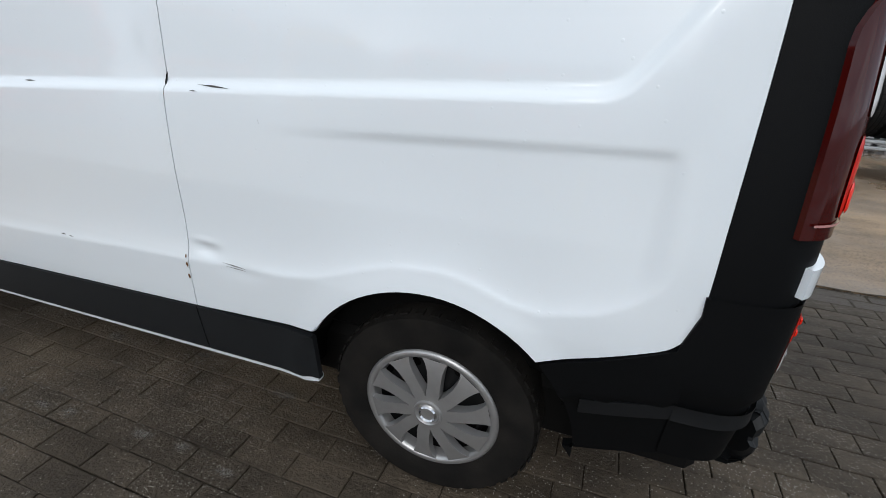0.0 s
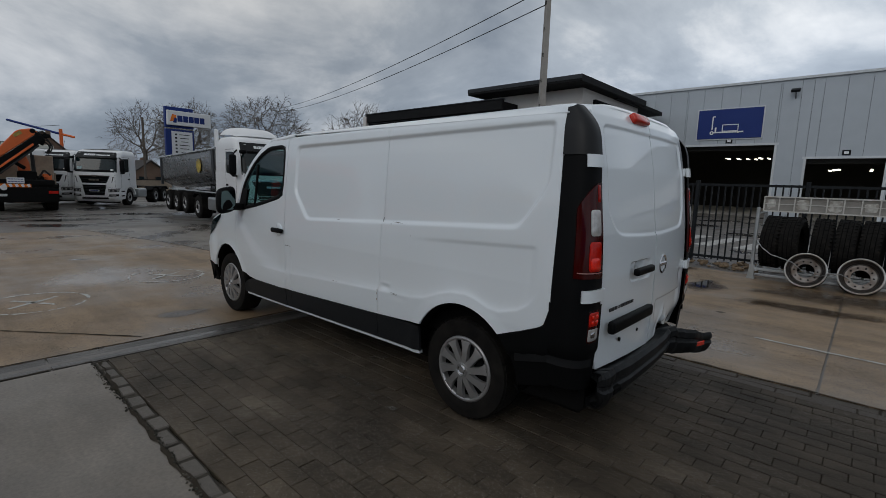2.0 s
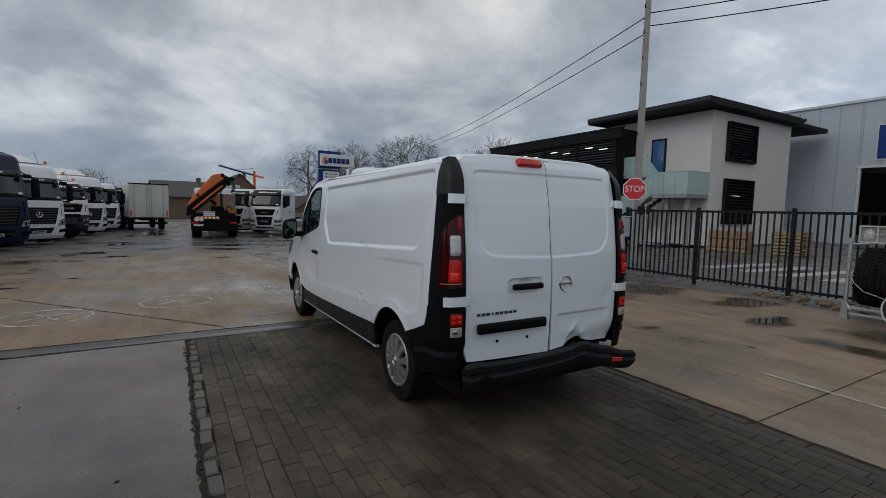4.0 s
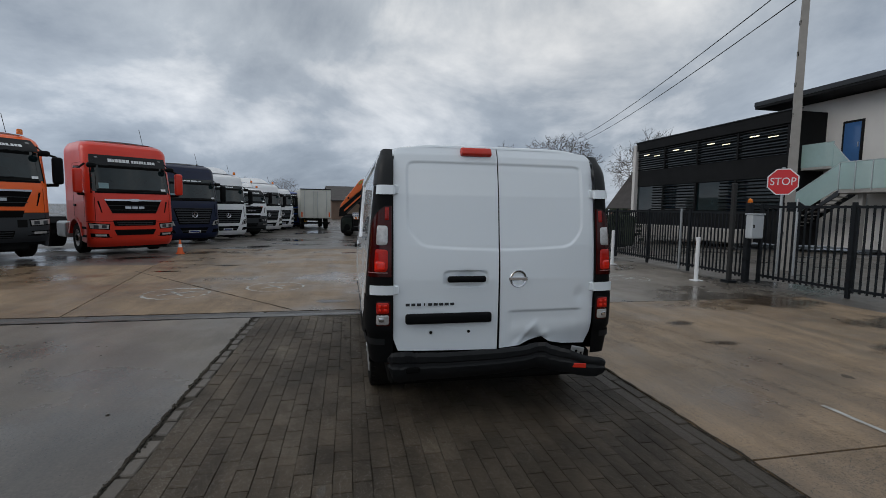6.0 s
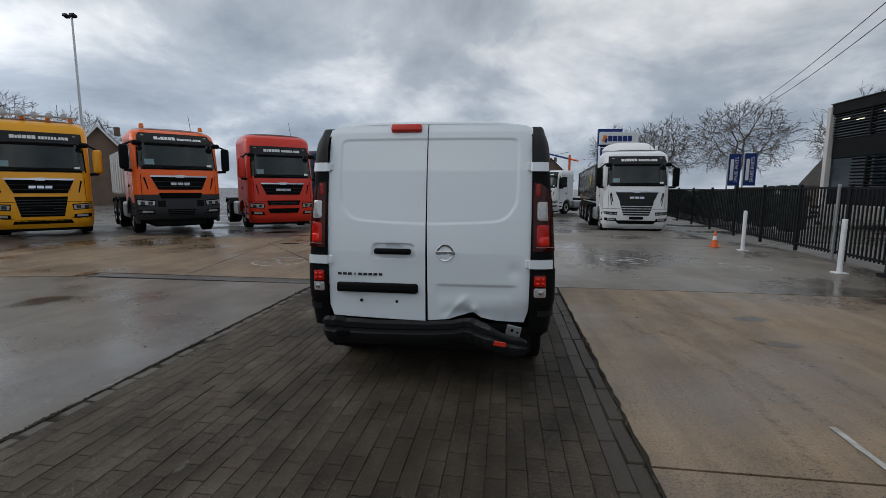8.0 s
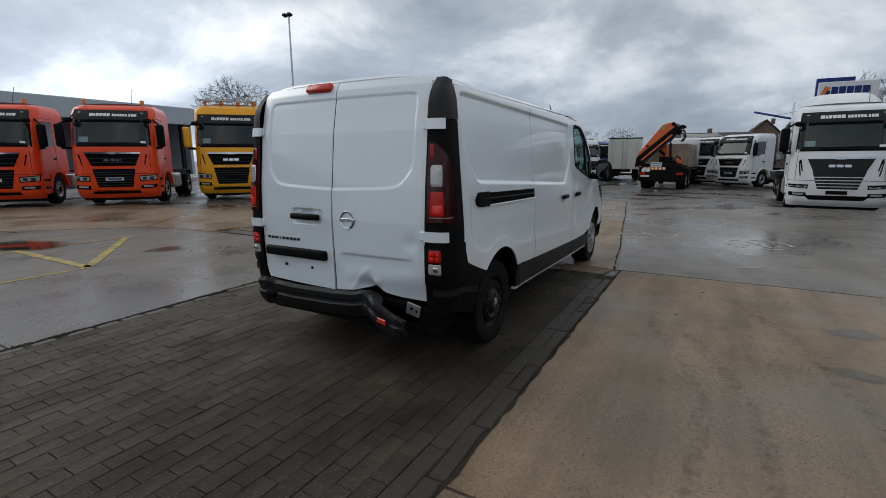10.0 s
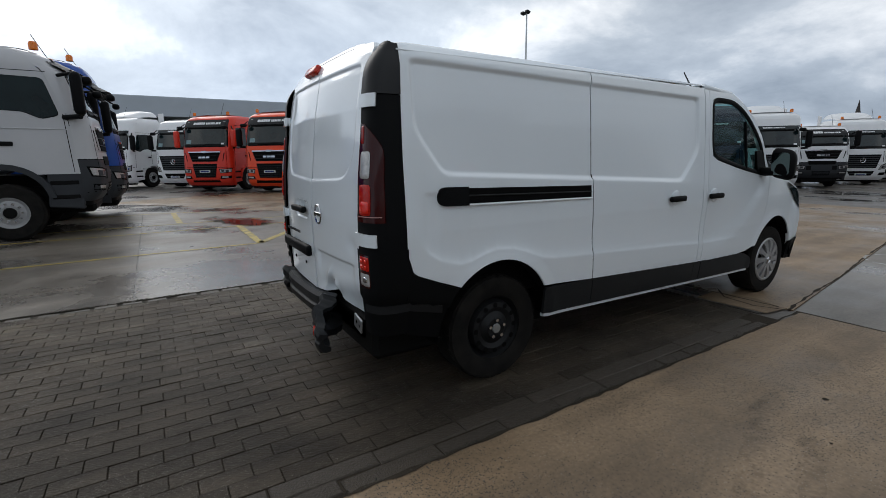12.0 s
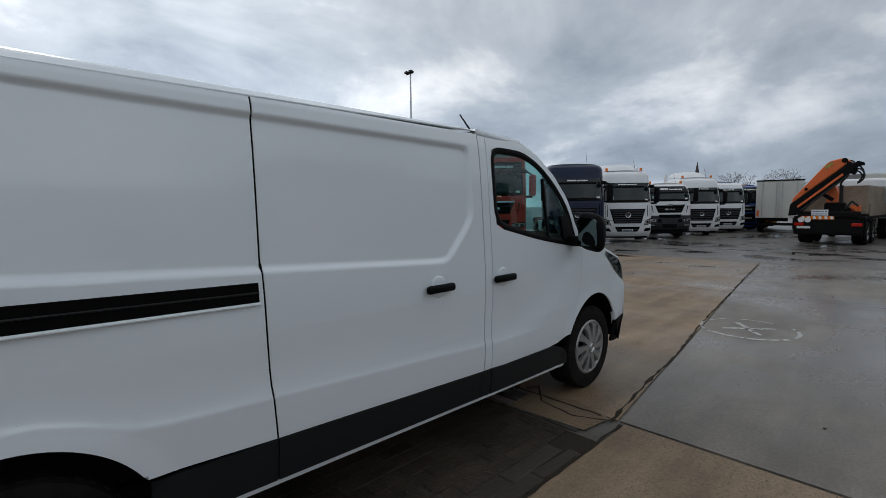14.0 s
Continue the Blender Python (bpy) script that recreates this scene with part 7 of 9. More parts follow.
def bollard(x, y):
    b = empty("bollard", pose(x, y, gz(x)), "white steel bollard on a foot plate", "bollard", "white bollards")
    part("post", lathe([(0.045, 0.02), (0.045, 1.0), (0.0, 1.01)], 16, "z"), M["signwhite"], b, smooth=True, angle=40)
    part("foot_plate", box(0, 0, 0.012, 0.2, 0.2, 0.024, 0.004), M["signwhite"], b)


bollard(-5.5, 8.68)
bollard(-8.66, 8.48)


def fence_run(name, pts, height, gap=0.12, label="", posts=2.5):
    """A railing of flat bars between posts, along a line of places."""
    f = empty(name, pose(0, 0, 0), label, "fence", kind="structure")
    for (x0, y0), (x1, y1) in zip(pts, pts[1:]):
        L = math.hypot(x1 - x0, y1 - y0)
        ang = math.degrees(math.atan2(y1 - y0, x1 - x0))
        for z in (0.16, height - 0.05):
            part("rail", box((x0 + x1) / 2, (y0 + y1) / 2, z, L, 0.04, 0.05, rot=rotz(ang)), M["fence"], f)
        n = max(1, round(L / posts))
        for i in range(n + 1):
            t = i / n
            part("post", box(x0 + (x1 - x0) * t, y0 + (y1 - y0) * t, height / 2 + 0.01, 0.07, 0.07, height + 0.06, 0.006, rot=rotz(ang)), M["fence"], f)
        me = None
        for i in range(1, int(L / gap)):
            t = i * gap / L
            if me is None:
                bm = box(0, 0, 0, 0.028, 0.028, height - 0.12)
                me = bpy.data.meshes.new("bar"); bm.to_mesh(me); bm.free(); me.materials.append(M["fence"])
            o = new("bar", me)
            o.parent = f
            o.location = (x0 + (x1 - x0) * t, y0 + (y1 - y0) * t, height / 2 + 0.04)
            o.rotation_euler = (0, 0, radians(ang))
    return f


fence_run("fence_1", [(-5.2, 10.05), (14.0, 10.6)], 1.76, 0.125, "anthracite steel bar fence along the yard", 2.0)
gate = fence_run("fence_2", [(-5.3, 9.75), (-13.0, 10.2)], 1.62, 0.125, "closed anthracite sliding gate of steel bars", 1.9)
part("pale_post", box(-7.5, 9.80, 0.83, 0.05, 0.05, 1.66, 0.006), M["galv"], gate, "bare galvanised post")
fence_run("fence_3", [(-13.0, 10.2), (-33.0, 12.2)], 1.56, 0.16, "anthracite bar fence running into the distance", 2.5)

gp = empty("gate_post", pose(-5.2, 9.3, 0), "tall black gate guide post with a pale control cabinet", "gate post")
part("column", box(0, -0.03, 1.12, 0.09, 0.09, 2.2, 0.01), M["cable"], gp)
part("column", box(0.0, 0.40, 0.9, 0.12, 0.12, 1.8, 0.01), M["fence"], gp)
part("foot", box(0, -0.03, 0.03, 0.22, 0.22, 0.06), M["fence"], gp)
part("control_cabinet", box(0.20, 0.36, 1.27, 0.18, 0.32, 0.52, 0.02), M["signgrey"], gp, "pale grey control cabinet")
part("cabinet_roof", box(0.20, 0.36, 1.545, 0.21, 0.35, 0.03, 0.008), M["signgrey"], gp)
part("cabinet_lock", box(0.295, 0.25, 1.28, 0.01, 0.03, 0.07), M["black"], gp)
part("beacon", lathe([(0.05, 0), (0.05, 0.07), (0.0, 0.10)], 12, "z", (0.0, 0.40, 1.80)), M["amber"], gp)

ss = empty("stop_sign", pose(-6.37, 11.8, 0), "red octagonal stop sign on a grey post", "road sign")
part("post", rod((0, 0, 0), (0, 0, 2.75), 0.035, 10), M["galv"], ss)
face_dir = math.degrees(math.atan2(0.6 - 11.8, 4.0 + 6.37))
octo = [(0.36 * math.cos(radians(22.5 + 45 * i)), 2.38 + 0.36 * math.sin(radians(22.5 + 45 * i))) for i in range(8)]


def stand_on(ob):
    ob.matrix_parent_inverse = Matrix.Identity(4)
    ob.rotation_euler = (0, 0, radians(face_dir))
    return ob


stand_on(part("sign_rim", prism(octo, 0.040, 0.052, axis="x"), M["signwhite"], ss))
stand_on(part("sign_face", prism([(p[0] * 0.92, 2.38 + (p[1] - 2.38) * 0.92) for p in octo], 0.053, 0.058, axis="x"), M["stopred"], ss))


def words(name, text, size, m, parent, material, sx=1.0):
    cu = bpy.data.curves.new(name, "FONT")
    cu.body, cu.size, cu.align_x, cu.align_y, cu.extrude = text, size, "CENTER", "CENTER", 0.002
    tmp = new(name, cu)
    dg = bpy.context.evaluated_depsgraph_get()
    me = bpy.data.meshes.new_from_object(tmp.evaluated_get(dg))
    bpy.data.objects.remove(tmp)
    me.materials.clear(); me.materials.append(material)
    ob = new(name, me)
    ob.parent = parent
    ob.matrix_basis = m @ Matrix.Diagonal((sx, 1, 1, 1))
    return ob


words("sign_word", "STOP", 0.27, Matrix.Rotation(radians(face_dir), 4, "Z") @ pose(0.062, 0, 2.38, 90, 0, 90), ss, M["signwhite"], 0.85)

# turn sign and lamp beside the stop sign
ds = empty("direction_board", pose(-6.0, 11.9, 0), "black arrow board on a post by the fence", "road sign")
part("post", rod((0, 0, 0), (0, 0, 1.95), 0.03, 8), M["galv"], ds)
part("arrow", prism([(-0.28, 1.62), (-0.28, 1.86), (0.05, 1.86), (0.25, 1.74), (0.05, 1.62)], -0.02, 0.02, axis="y"), M["fence"], ds)

# utility pole with its wires
up = empty("utility_pole", pose(-6.95, 12.7, 0), "tapered concrete utility pole with cables", "utility pole")
bm = bmesh.new()
for z0, z1, a, b in ((0, 4.5, 0.17, 0.14), (4.5, 9.6, 0.14, 0.10)):
    rod((0, 0, z0), (0.02 * z1 / 9, 0, z1), a, 4, b, bm=bm)
part("shaft", bm, M["pole"], up, "weathered concrete shaft")
for z in np.arange(1.0, 9.0, 0.8):
    part("shaft_hole", box(0.0, -0.12 + 0.005 * z, z, 0.05, 0.06, 0.12), M["dark"], up)
part("cross_arm", box(0, 0, 9.1, 0.08, 0.7, 0.08), M["galv"], up)


def wire(p, q, sag, name="overhead_cable"):
    cu = bpy.data.curves.new(name, "CURVE")
    cu.dimensions, cu.bevel_depth, cu.bevel_resolution = "3D", 0.016, 1
    sp = cu.splines.new("POLY")
    n = 24
    sp.points.add(n)
    for i in range(n + 1):
        t = i / n
        c = Vector(p).lerp(Vector(q), t)
        sp.points[i].co = (c.x, c.y, c.z - sag * 4 * t * (1 - t), 1)
    cu.materials.append(M["cable"])
    return tagged(new(name, cu), "black overhead cable slung from the utility pole", "cable", "overhead cables")


wire((-6.95, 12.6, 7.85), (-50.0, 26.8, 9.6), 0.55)
wire((-6.95, 12.8, 7.45), (-50.0, 27.2, 9.3), 0.55)
wire((-6.95, 12.7, 8.0), (12.0, 22.0, 8.4), 0.4)
wire((-6.95, 12.7, 7.6), (12.0, 22.0, 8.0), 0.4)


# office block: white rendered stair end, long black-clad wing
def office():
    o = empty("office_building", pose(-11.26, 24.17, 0), "two-storey office with white end wall and black louvred wing", "building")
    H = 7.19
    # white block: its corner at the origin; one wall runs back along -x, one along +y
    part("wall", box(-3.2, 4.2, H / 2, 6.4, 8.4, H), M["whitewall"], o, "white rendered wall")
    part("roof_slab", box(-3.35, 3.45, H + 0.24, 7.9, 9.7, 0.38, 0.02), M["blackwall"], o, "black overhanging roof slab")
    part("roof_edge", box(-3.35, -1.41, H + 0.30, 7.9, 0.03, 0.20), M["greyplastic"], o)
    part("roof_slab", box(-2.2, 8.4, H + 0.12, 5.0, 8.4, 0.28, 0.02), M["blackwall"], o)
    part("wall_joint", box(-3.2, -0.004, 3.80, 6.4, 0.012, 0.03), M["pole"], o)
    # louvred windows in the wall facing +x
    for z0, z1 in ((4.66, 6.68), (1.22, 3.62)):
        w = part("window", box(0.0, 2.82, (z0 + z1) / 2, 0.10, 2.82, z1 - z0), M["windscreen"], o)
        n = 14
        for i in range(n):
            part("louvre", box(0.10, 2.82, z0 + (i + 0.5) * (z1 - z0) / n, 0.12, 2.78, 0.03, rot=roty(32)), M["blackwall"], w)
        for y in (1.39, 4.25):
            part("window_frame", box(0.08, y, (z0 + z1) / 2, 0.20, 0.06, z1 - z0 + 0.06), M["blackwall"], w)
        for z in (z0 - 0.02, z1 + 0.02):
            part("window_frame", box(0.08, 2.82, z, 0.20, 2.92, 0.05), M["blackwall"], w)
    # upper door onto the stair in the wall facing -y
    d = part("door", box(-3.05, -0.01, 4.94, 0.94, 0.10, 2.12), M["blackwall"], o)
    part("door_glass", box(-3.05, -0.066, 4.94, 0.74, 0.02, 1.90), mat("blue_door_glass", (0.05, 0.13, 0.30), 0.1), d)
    part("door_handle", box(-2.74, -0.10, 4.85, 0.03, 0.05, 0.22), M["galv"], d)
    # black wing
    F = -1.87
    part("wing", box(-10.6, F + 4.0, 3.3, 12.5, 8.0, 6.6), M["blackwall"], o, "black-clad wing")
    part("parapet", box(-10.55, F - 0.06, 6.34, 12.9, 0.24, 0.62, 0.02), M["blackwall"], o)
    part("parapet_cap", box(-10.55, F - 0.07, 6.67, 13.0, 0.34, 0.05, 0.01), M["greyplastic"], o)
    part("pier", box(-17.05, F - 0.06, 3.25, 0.32, 0.42, 6.5), M["whitewall"], o)
    part("band", box(-10.6, F - 0.03, 3.98, 12.4, 0.06, 1.10, 0.01), M["blackwall"], o)
    lampmat = glow("office_lamp", (1.0, 0.9, 0.62), 1.6)
    for z0, z1 in ((4.56, 5.98), (1.70, 3.38)):
        for k in range(4):
            x = -4.5 - 3.08 * k
            w = part("window", box(x - 1.54, F - 0.02, (z0 + z1) / 2, 2.96, 0.05, z1 - z0), M["windscreen"], o)
            part("mullion", box(x - 0.02, F - 0.10, (z0 + z1) / 2, 0.12, 0.14, z1 - z0), M["blackwall"], w)
            full = z0 > 3 or k % 2 == 0
            for i in range(9):
                part("louvre", box(x - (1.54 if full else 0.62), F - 0.13, z0 + (i + 0.5) * (z1 - z0) / 9, 2.90 if full else 1.1, 0.12, 0.028, rot=rotx(-32)), M["greyplastic"] if i % 2 else M["blackwall"], w)
            if z0 > 3:
                for dx, dz in ((-0.6, 0.30), (0.55, 0.48)):
                    part("ceiling_lamp", box(x - 1.54 + dx, F - 0.052, z1 - dz, 0.6, 0.015, 0.05), lampmat, w)
    # outside stair with frosted glass rails: up from the ground to a landing, and back up to the door
    part("landing", box(-3.75, -0.70, 3.78, 1.9, 1.3, 0.15), M["pole"], o)
    part("landing", box(-1.03, -0.95, 2.62, 2.07, 1.8, 0.19), M["pole"], o)
    part("stair_slab", prism([(-2.9, 3.74), (-2.9, 3.5), (-2.0, 2.48), (-2.0, 2.72)], -1.3, -0.45), M["pole"], o)
    for i in range(6):
        part("step", box(-2.82 + 0.16 * i, -0.88, 3.60 - 0.17 * i, 0.25, 0.85, 0.045), M["pole"], o)
    for y in (-1.80, -0.92):
        part("stringer", prism([(-2.05, 2.70), (-2.05, 2.42), (-6.0, 0.0), (-5.5, 0.0)], y - 0.04, y + 0.04), M["greyplastic"], o)
    for i in range(15):
        part("step", box(-2.2 - 0.245 * i, -1.36, 2.54 - 0.172 * i, 0.28, 0.84, 0.045), M["pole"], o)
    for q in ((box(-1.03, -1.87, 3.28, 2.07, 0.02, 1.18)), (box(0.02, -0.95, 3.28, 0.02, 1.84, 1.18)), prism([(-2.1, 2.70), (-2.1, 3.82), (-5.7, 1.55), (-5.7, 0.5)], -1.85, -1.83),
              box(-3.75, -1.37, 4.38, 1.9, 0.02, 1.12), prism([(-2.9, 3.82), (-2.9, 4.9), (-2.06, 3.92), (-2.06, 2.84)], -1.37, -1.35)):
        part("glass_rail", q, M["railglass"], o, "pale green glass rail")
    for p, q in (((-2.1, -1.84, 3.84), (-5.7, -1.84, 1.57)), ((-2.06, -1.87, 3.88), (0.02, -1.87, 3.88)), ((0.02, -1.87, 3.88), (0.02, -0.05, 3.88)), ((-2.9, -1.36, 4.92), (-4.7, -1.36, 4.92)), ((-2.9, -1.36, 4.92), (-2.06, -1.36, 3.94))):
        part("handrail", rod(p, q, 0.022, 6), M["galv"], o)
    for x in (-2.05, -1.38, -0.70, 0.0):
        part("rail_post", box(x, -1.88, 3.25, 0.04, 0.04, 1.24), M["galv"], o)
    for x in (-0.3, -1.45):
        part("stair_column", box(x, -1.3, 1.27, 0.20, 0.20, 2.5), M["pole"], o)
    part("wall_box", box(-2.35, -0.06, 2.05, 0.35, 0.14, 0.6, 0.02), M["signgrey"], o)
    # planter at the foot of the wing
    part("planter", box(-10, F - 1.3, 0.35, 9, 1.0, 0.7, 0.03), M["pole"], o)


office()


def hall():
    h = empty("warehouse", pose(0, 0, 0), "light grey metal-clad warehouse with open loading doors", "building")
    Y, H = 37.5, 9.0
    # wall of upright panels, each one a sheet, leaving the loading doors open
    doors = [(-9.35, -3.65, 4.85), (-2.0, 1.95, 3.9), (4.4, 8.35, 3.9), (10.8, 14.75, 3.9), (-18.5, -14.5, 3.9)]
    edges = sorted({-22.0 + 1.14 * i for i in range(72)} | {e for a, b, top in doors for e in (a, b)})
    for x, x1 in zip(edges, edges[1:]):
        z0 = max([top for a, b, top in doors if a - 0.001 <= x and x1 <= b + 0.001] or [0.0])
        if x1 - x > 0.03:
            part("panel", box((x + x1) / 2, Y, (H + z0) / 2, x1 - x - 0.015, 0.10, H - z0, 0.006), M["hall"], h)
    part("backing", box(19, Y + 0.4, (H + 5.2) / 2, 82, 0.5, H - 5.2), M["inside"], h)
    part("roof_edge", box(19, Y - 0.02, H + 0.08, 82.4, 0.3, 0.16), M["hall_frame"], h)
    part("roof", box(19, Y + 12, H - 0.1, 82, 24, 0.2), M["hall"], h)
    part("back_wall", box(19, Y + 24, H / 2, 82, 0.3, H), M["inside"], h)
    part("side_wall", box(-22.1, Y + 12, H / 2, 0.2, 24, H), M["hall"], h)
    part("side_wall", box(60, Y + 12, H / 2, 0.2, 24, H), M["hall"], h)
    lamp = glow("hall_lamp", (1.0, 0.93, 0.75), 5.0)
    part("hall_floor", box(19, Y + 12, -0.05, 82, 24, 0.12), M["pole"], h, "pale brown concrete floor")
    for a, b, top in doors:
        part("door_frame", box((a + b) / 2, Y - 0.06, top + 0.07, b - a + 0.3, 0.2, 0.14), M["hall_frame"], h)
        for xx in (a, b):
            part("door_frame", box(xx, Y - 0.06, top / 2, 0.14, 0.2, top), M["hall_frame"], h)
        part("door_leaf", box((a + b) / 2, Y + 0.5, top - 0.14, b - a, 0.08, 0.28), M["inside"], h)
        n = part("number_board", box((a + b) / 2 + 0.05, Y - 0.08, top + 0.36, 0.42, 0.03, 0.34), M["fence"], h)
        part("bar_mark", box((a + b) / 2 + 0.05, Y - 0.10, top + 0.36, 0.22, 0.01, 0.16), M["signwhite"], n)
        for dy in (5, 9, 13, 17):
            for dx in (-0.9, 1.3):
                part("interior_lamp", box((a + b) / 2 + dx, Y + dy, 4.0 + 0.055 * dy if top > 4 else 3.1 + 0.05 * dy, 0.14, 1.1, 0.06), lamp, h)
    sg = part("sign", box(-6.55, Y - 0.12, 6.4, 4.0, 0.10, 2.05, 0.02), M["navy"], h, "navy sign with a white hand-truck pictogram")
    part("sign_rim", box(-6.55, Y - 0.10, 6.4, 4.15, 0.06, 2.2), M["hall_frame"], h)
    for bx0, bz0, sx, sz in ((-7.59, 6.48, 0.07, 0.95), (-7.52, 6.93, 0.16, 0.07), (-6.55, 5.82, 1.85, 0.09), (-6.45, 6.33, 1.0, 0.05), (-6.45, 5.90, 1.0, 0.05), (-6.93, 6.11, 0.05, 0.45), (-5.97, 6.11, 0.05, 0.45), (-7.36, 6.0, 0.10, 0.35)):
        part("pictogram", box(bx0, Y - 0.18, bz0, sx, 0.02, sz), M["signwhite"], sg)
    for wx, r in ((-7.59, 0.13), (-5.95, 0.07)):
        part("pictogram", lathe([(r * 0.45, 0.0), (r, 0.0), (r, 0.02), (r * 0.45, 0.02)], 16, "y", (wx, Y - 0.19, 5.80)), M["signwhite"], sg)
    for xx in (-12.6, -2.9, 6.9):
        part("flood_lamp", box(xx, Y - 0.5, 8.25, 0.5, 0.35, 0.18, 0.03, rot=rotx(25)), M["fence"], h)
        part("lamp_arm", rod((xx, Y - 0.05, 7.8), (xx, Y - 0.45, 8.2), 0.03, 6), M["fence"], h)


hall()


def canopy_hall():
    h = empty("canopy_hall", pose(0, 0, 0), "long low grey hall with a dark open front", "building")
    part("fascia", box(6, -45, 6.1, 70, 0.3, 1.7, 0.02), M["hall"], h, "pale grey metal fascia")
    part("roof", box(6, -57, 6.9, 70, 24, 0.2), M["hall"], h)
    part("back_wall", box(6, -60, 3.3, 70, 0.3, 6.6), M["hall"], h)
    for i in range(9):
        part("column", box(-28 + 8.5 * i, -46, 2.7, 0.35, 0.35, 5.4), M["fence"], h)
    part("end_wall", box(-29, -53, 3.3, 0.3, 14, 6.6), M["hall"], h)
    part("end_wall", box(41, -53, 3.3, 0.3, 14, 6.6), M["hall"], h)


canopy_hall()


def house(x, y, a, w, d, h, ridge, wall, label, boards=False):
    o = empty("house", pose(x, y, gz(x), 0, 0, a), label, "house", "houses beyond the yard")
    part("wall", prism([(-w / 2, 0), (-w / 2, h), (0, ridge), (w / 2, h), (w / 2, 0)], -d / 2, d / 2, axis="y"), M[wall], o)
    for s in (-1, 1):
        part("roof", prism([(s * (w / 2 + 0.3), h - 0.2), (0, ridge + 0.05), (0, ridge + 0.22), (s * (w / 2 + 0.3), h - 0.03)], -d / 2 - 0.3, d / 2 + 0.3, axis="y"), M["roof"], o)
    for i in (-1, 1):
        part("window", box(i * w / 5, -d / 2 - 0.01, h * 0.55, 1.0, 0.06, 1.2), M["windscreen"], o)
        part("window", box(i * w / 5, d / 2 + 0.01, h * 0.55, 1.0, 0.06, 1.2), M["windscreen"], o)
    if boards:
        for s in (-1, 1):
            for e in (-1, 1):
                part("barge_board", prism([(s * (w / 2 + 0.34), h - 0.30), (0, ridge - 0.08), (0, ridge + 0.24), (s * (w / 2 + 0.34), h + 0.0)], e * (d / 2 + 0.30), e * (d / 2 + 0.36), axis="y"), M["signwhite"], o)
    part("chimney", box(w / 6, 0, ridge + 0.1, 0.6, 0.6, 1.0), M["brickwall"], o)


house(-104.6, 11.7, 92, 9.5, 10, 3.6, 8.2, "brickwall", "red-brick house with a dark tiled gable roof")
house(-45.9, -44.1, 128, 7.4, 12, 3.6, 8.2, "brickwall", "red-brick house with white gable boards behind the trucks", True)
house(-50, 41.5, 100, 11, 9, 2.4, 9.0, "brickwall", "low house with a steep dark roof")
house(-85, 3, 5, 30, 12, 3.0, 5.5, "brickwall", "long low shed in the distance")

house(-75, 18.6, 96, 5.0, 9, 1.8, 3.6, "brickwall", "low brown-roofed house behind the yard")
bw = empty("boundary_wall", pose(-50, 12.9, 0, 0, 0, 3), "low dark brown boundary wall at the yard's end", "wall")
part("wall", box(0, 0, 0.35, 0.25, 4.4, 1.3, 0.02), M["rust"], bw)
part("coping", box(0, 0, 1.02, 0.34, 4.5, 0.06, 0.01), M["chassis"], bw)

# church spire far away
sp = empty("church", pose(-210, -61.4, 0), "distant dark church spire", "church")
part("tower", box(0, 0, 4, 4, 4, 8), M["brickwall"], sp)
part("spire", lathe([(1.9, 8), (0.08, 18.9), (0.0, 19.0)], 8, "z"), M["roof"], sp)

# totem sign
tt = empty("totem_sign", pose(-31.81, 9.87, gz(-34), 0, 0, 3) @ Matrix.Diagonal((0.739, 0.739, 0.950, 1)), "navy and white company totem sign on posts", "sign")
part("upper_board", box(0, 0, 5.83, 0.35, 2.3, 1.34, 0.03), M["navy"], tt)
part("name_board", box(0.15, 0.75, 5.78, 0.5, 3.6, 0.94, 0.03), M["signwhite"], tt, "white name board with dark bars")
for i in range(5):
    part("lettering", box(0.41, -0.05 + 0.46 * i, 5.76, 0.02, 0.40, 0.40), M["navy"], tt)
part("emblem", prism([(-0.86, 5.55), (-0.66, 6.02), (-0.34, 5.96), (-0.44, 5.58)], 0.40, 0.43, axis="x"), M["amber"], tt)
part("emblem", prism([(-0.62, 5.48), (-0.50, 5.80), (-0.30, 5.74), (-0.36, 5.46)], 0.402, 0.436, axis="x"), M["navy"], tt)
part("lower_board", box(0, 0, 3.45, 0.35, 2.3, 3.22, 0.03), M["navy"], tt)
part("list_board", box(0.17, 0.15, 4.15, 0.05, 1.7, 1.55), M["signwhite"], tt)
for i in range(6):
    part("lettering", box(0.20, 0.33, 4.72 - 0.23 * i, 0.02, 0.85 - 0.12 * (i % 3), 0.045), M["greyplastic"], tt)
    part("pictogram", box(0.20, -0.35, 4.72 - 0.23 * i, 0.02, 0.16, 0.11), M["fence"], tt)
for y in (-0.7, 0.7):
    part("post", box(0, y, 1.0, 0.2, 0.15, 2.0), M["galv"], tt)

# spare-parts flags
for k, (fx, fy) in enumerate(((-30.2, 17.3), (-29.6, 18.0))):
    fl = empty("flag_banner", pose(fx, fy, gz(fx)), "upright navy banner with white words on a pole", "banner", "banners by the fence")
    part("pole", rod((0, 0, 0), (0, 0, 4.3), 0.05, 8), M["galv"], fl)
    part("cloth", box(0, 0.42, 3.2, 0.03, 0.75, 2.1), M["navy"], fl)
    words("banner_word", "SPARE PARTS", 0.30, pose(0.022, 0.55, 3.2, 90, -90, 90), fl, M["signwhite"], 0.95)
    part("logo_bar", box(0.02, 0.25, 3.2, 0.01, 0.2, 1.4), M["signwhite"], fl)

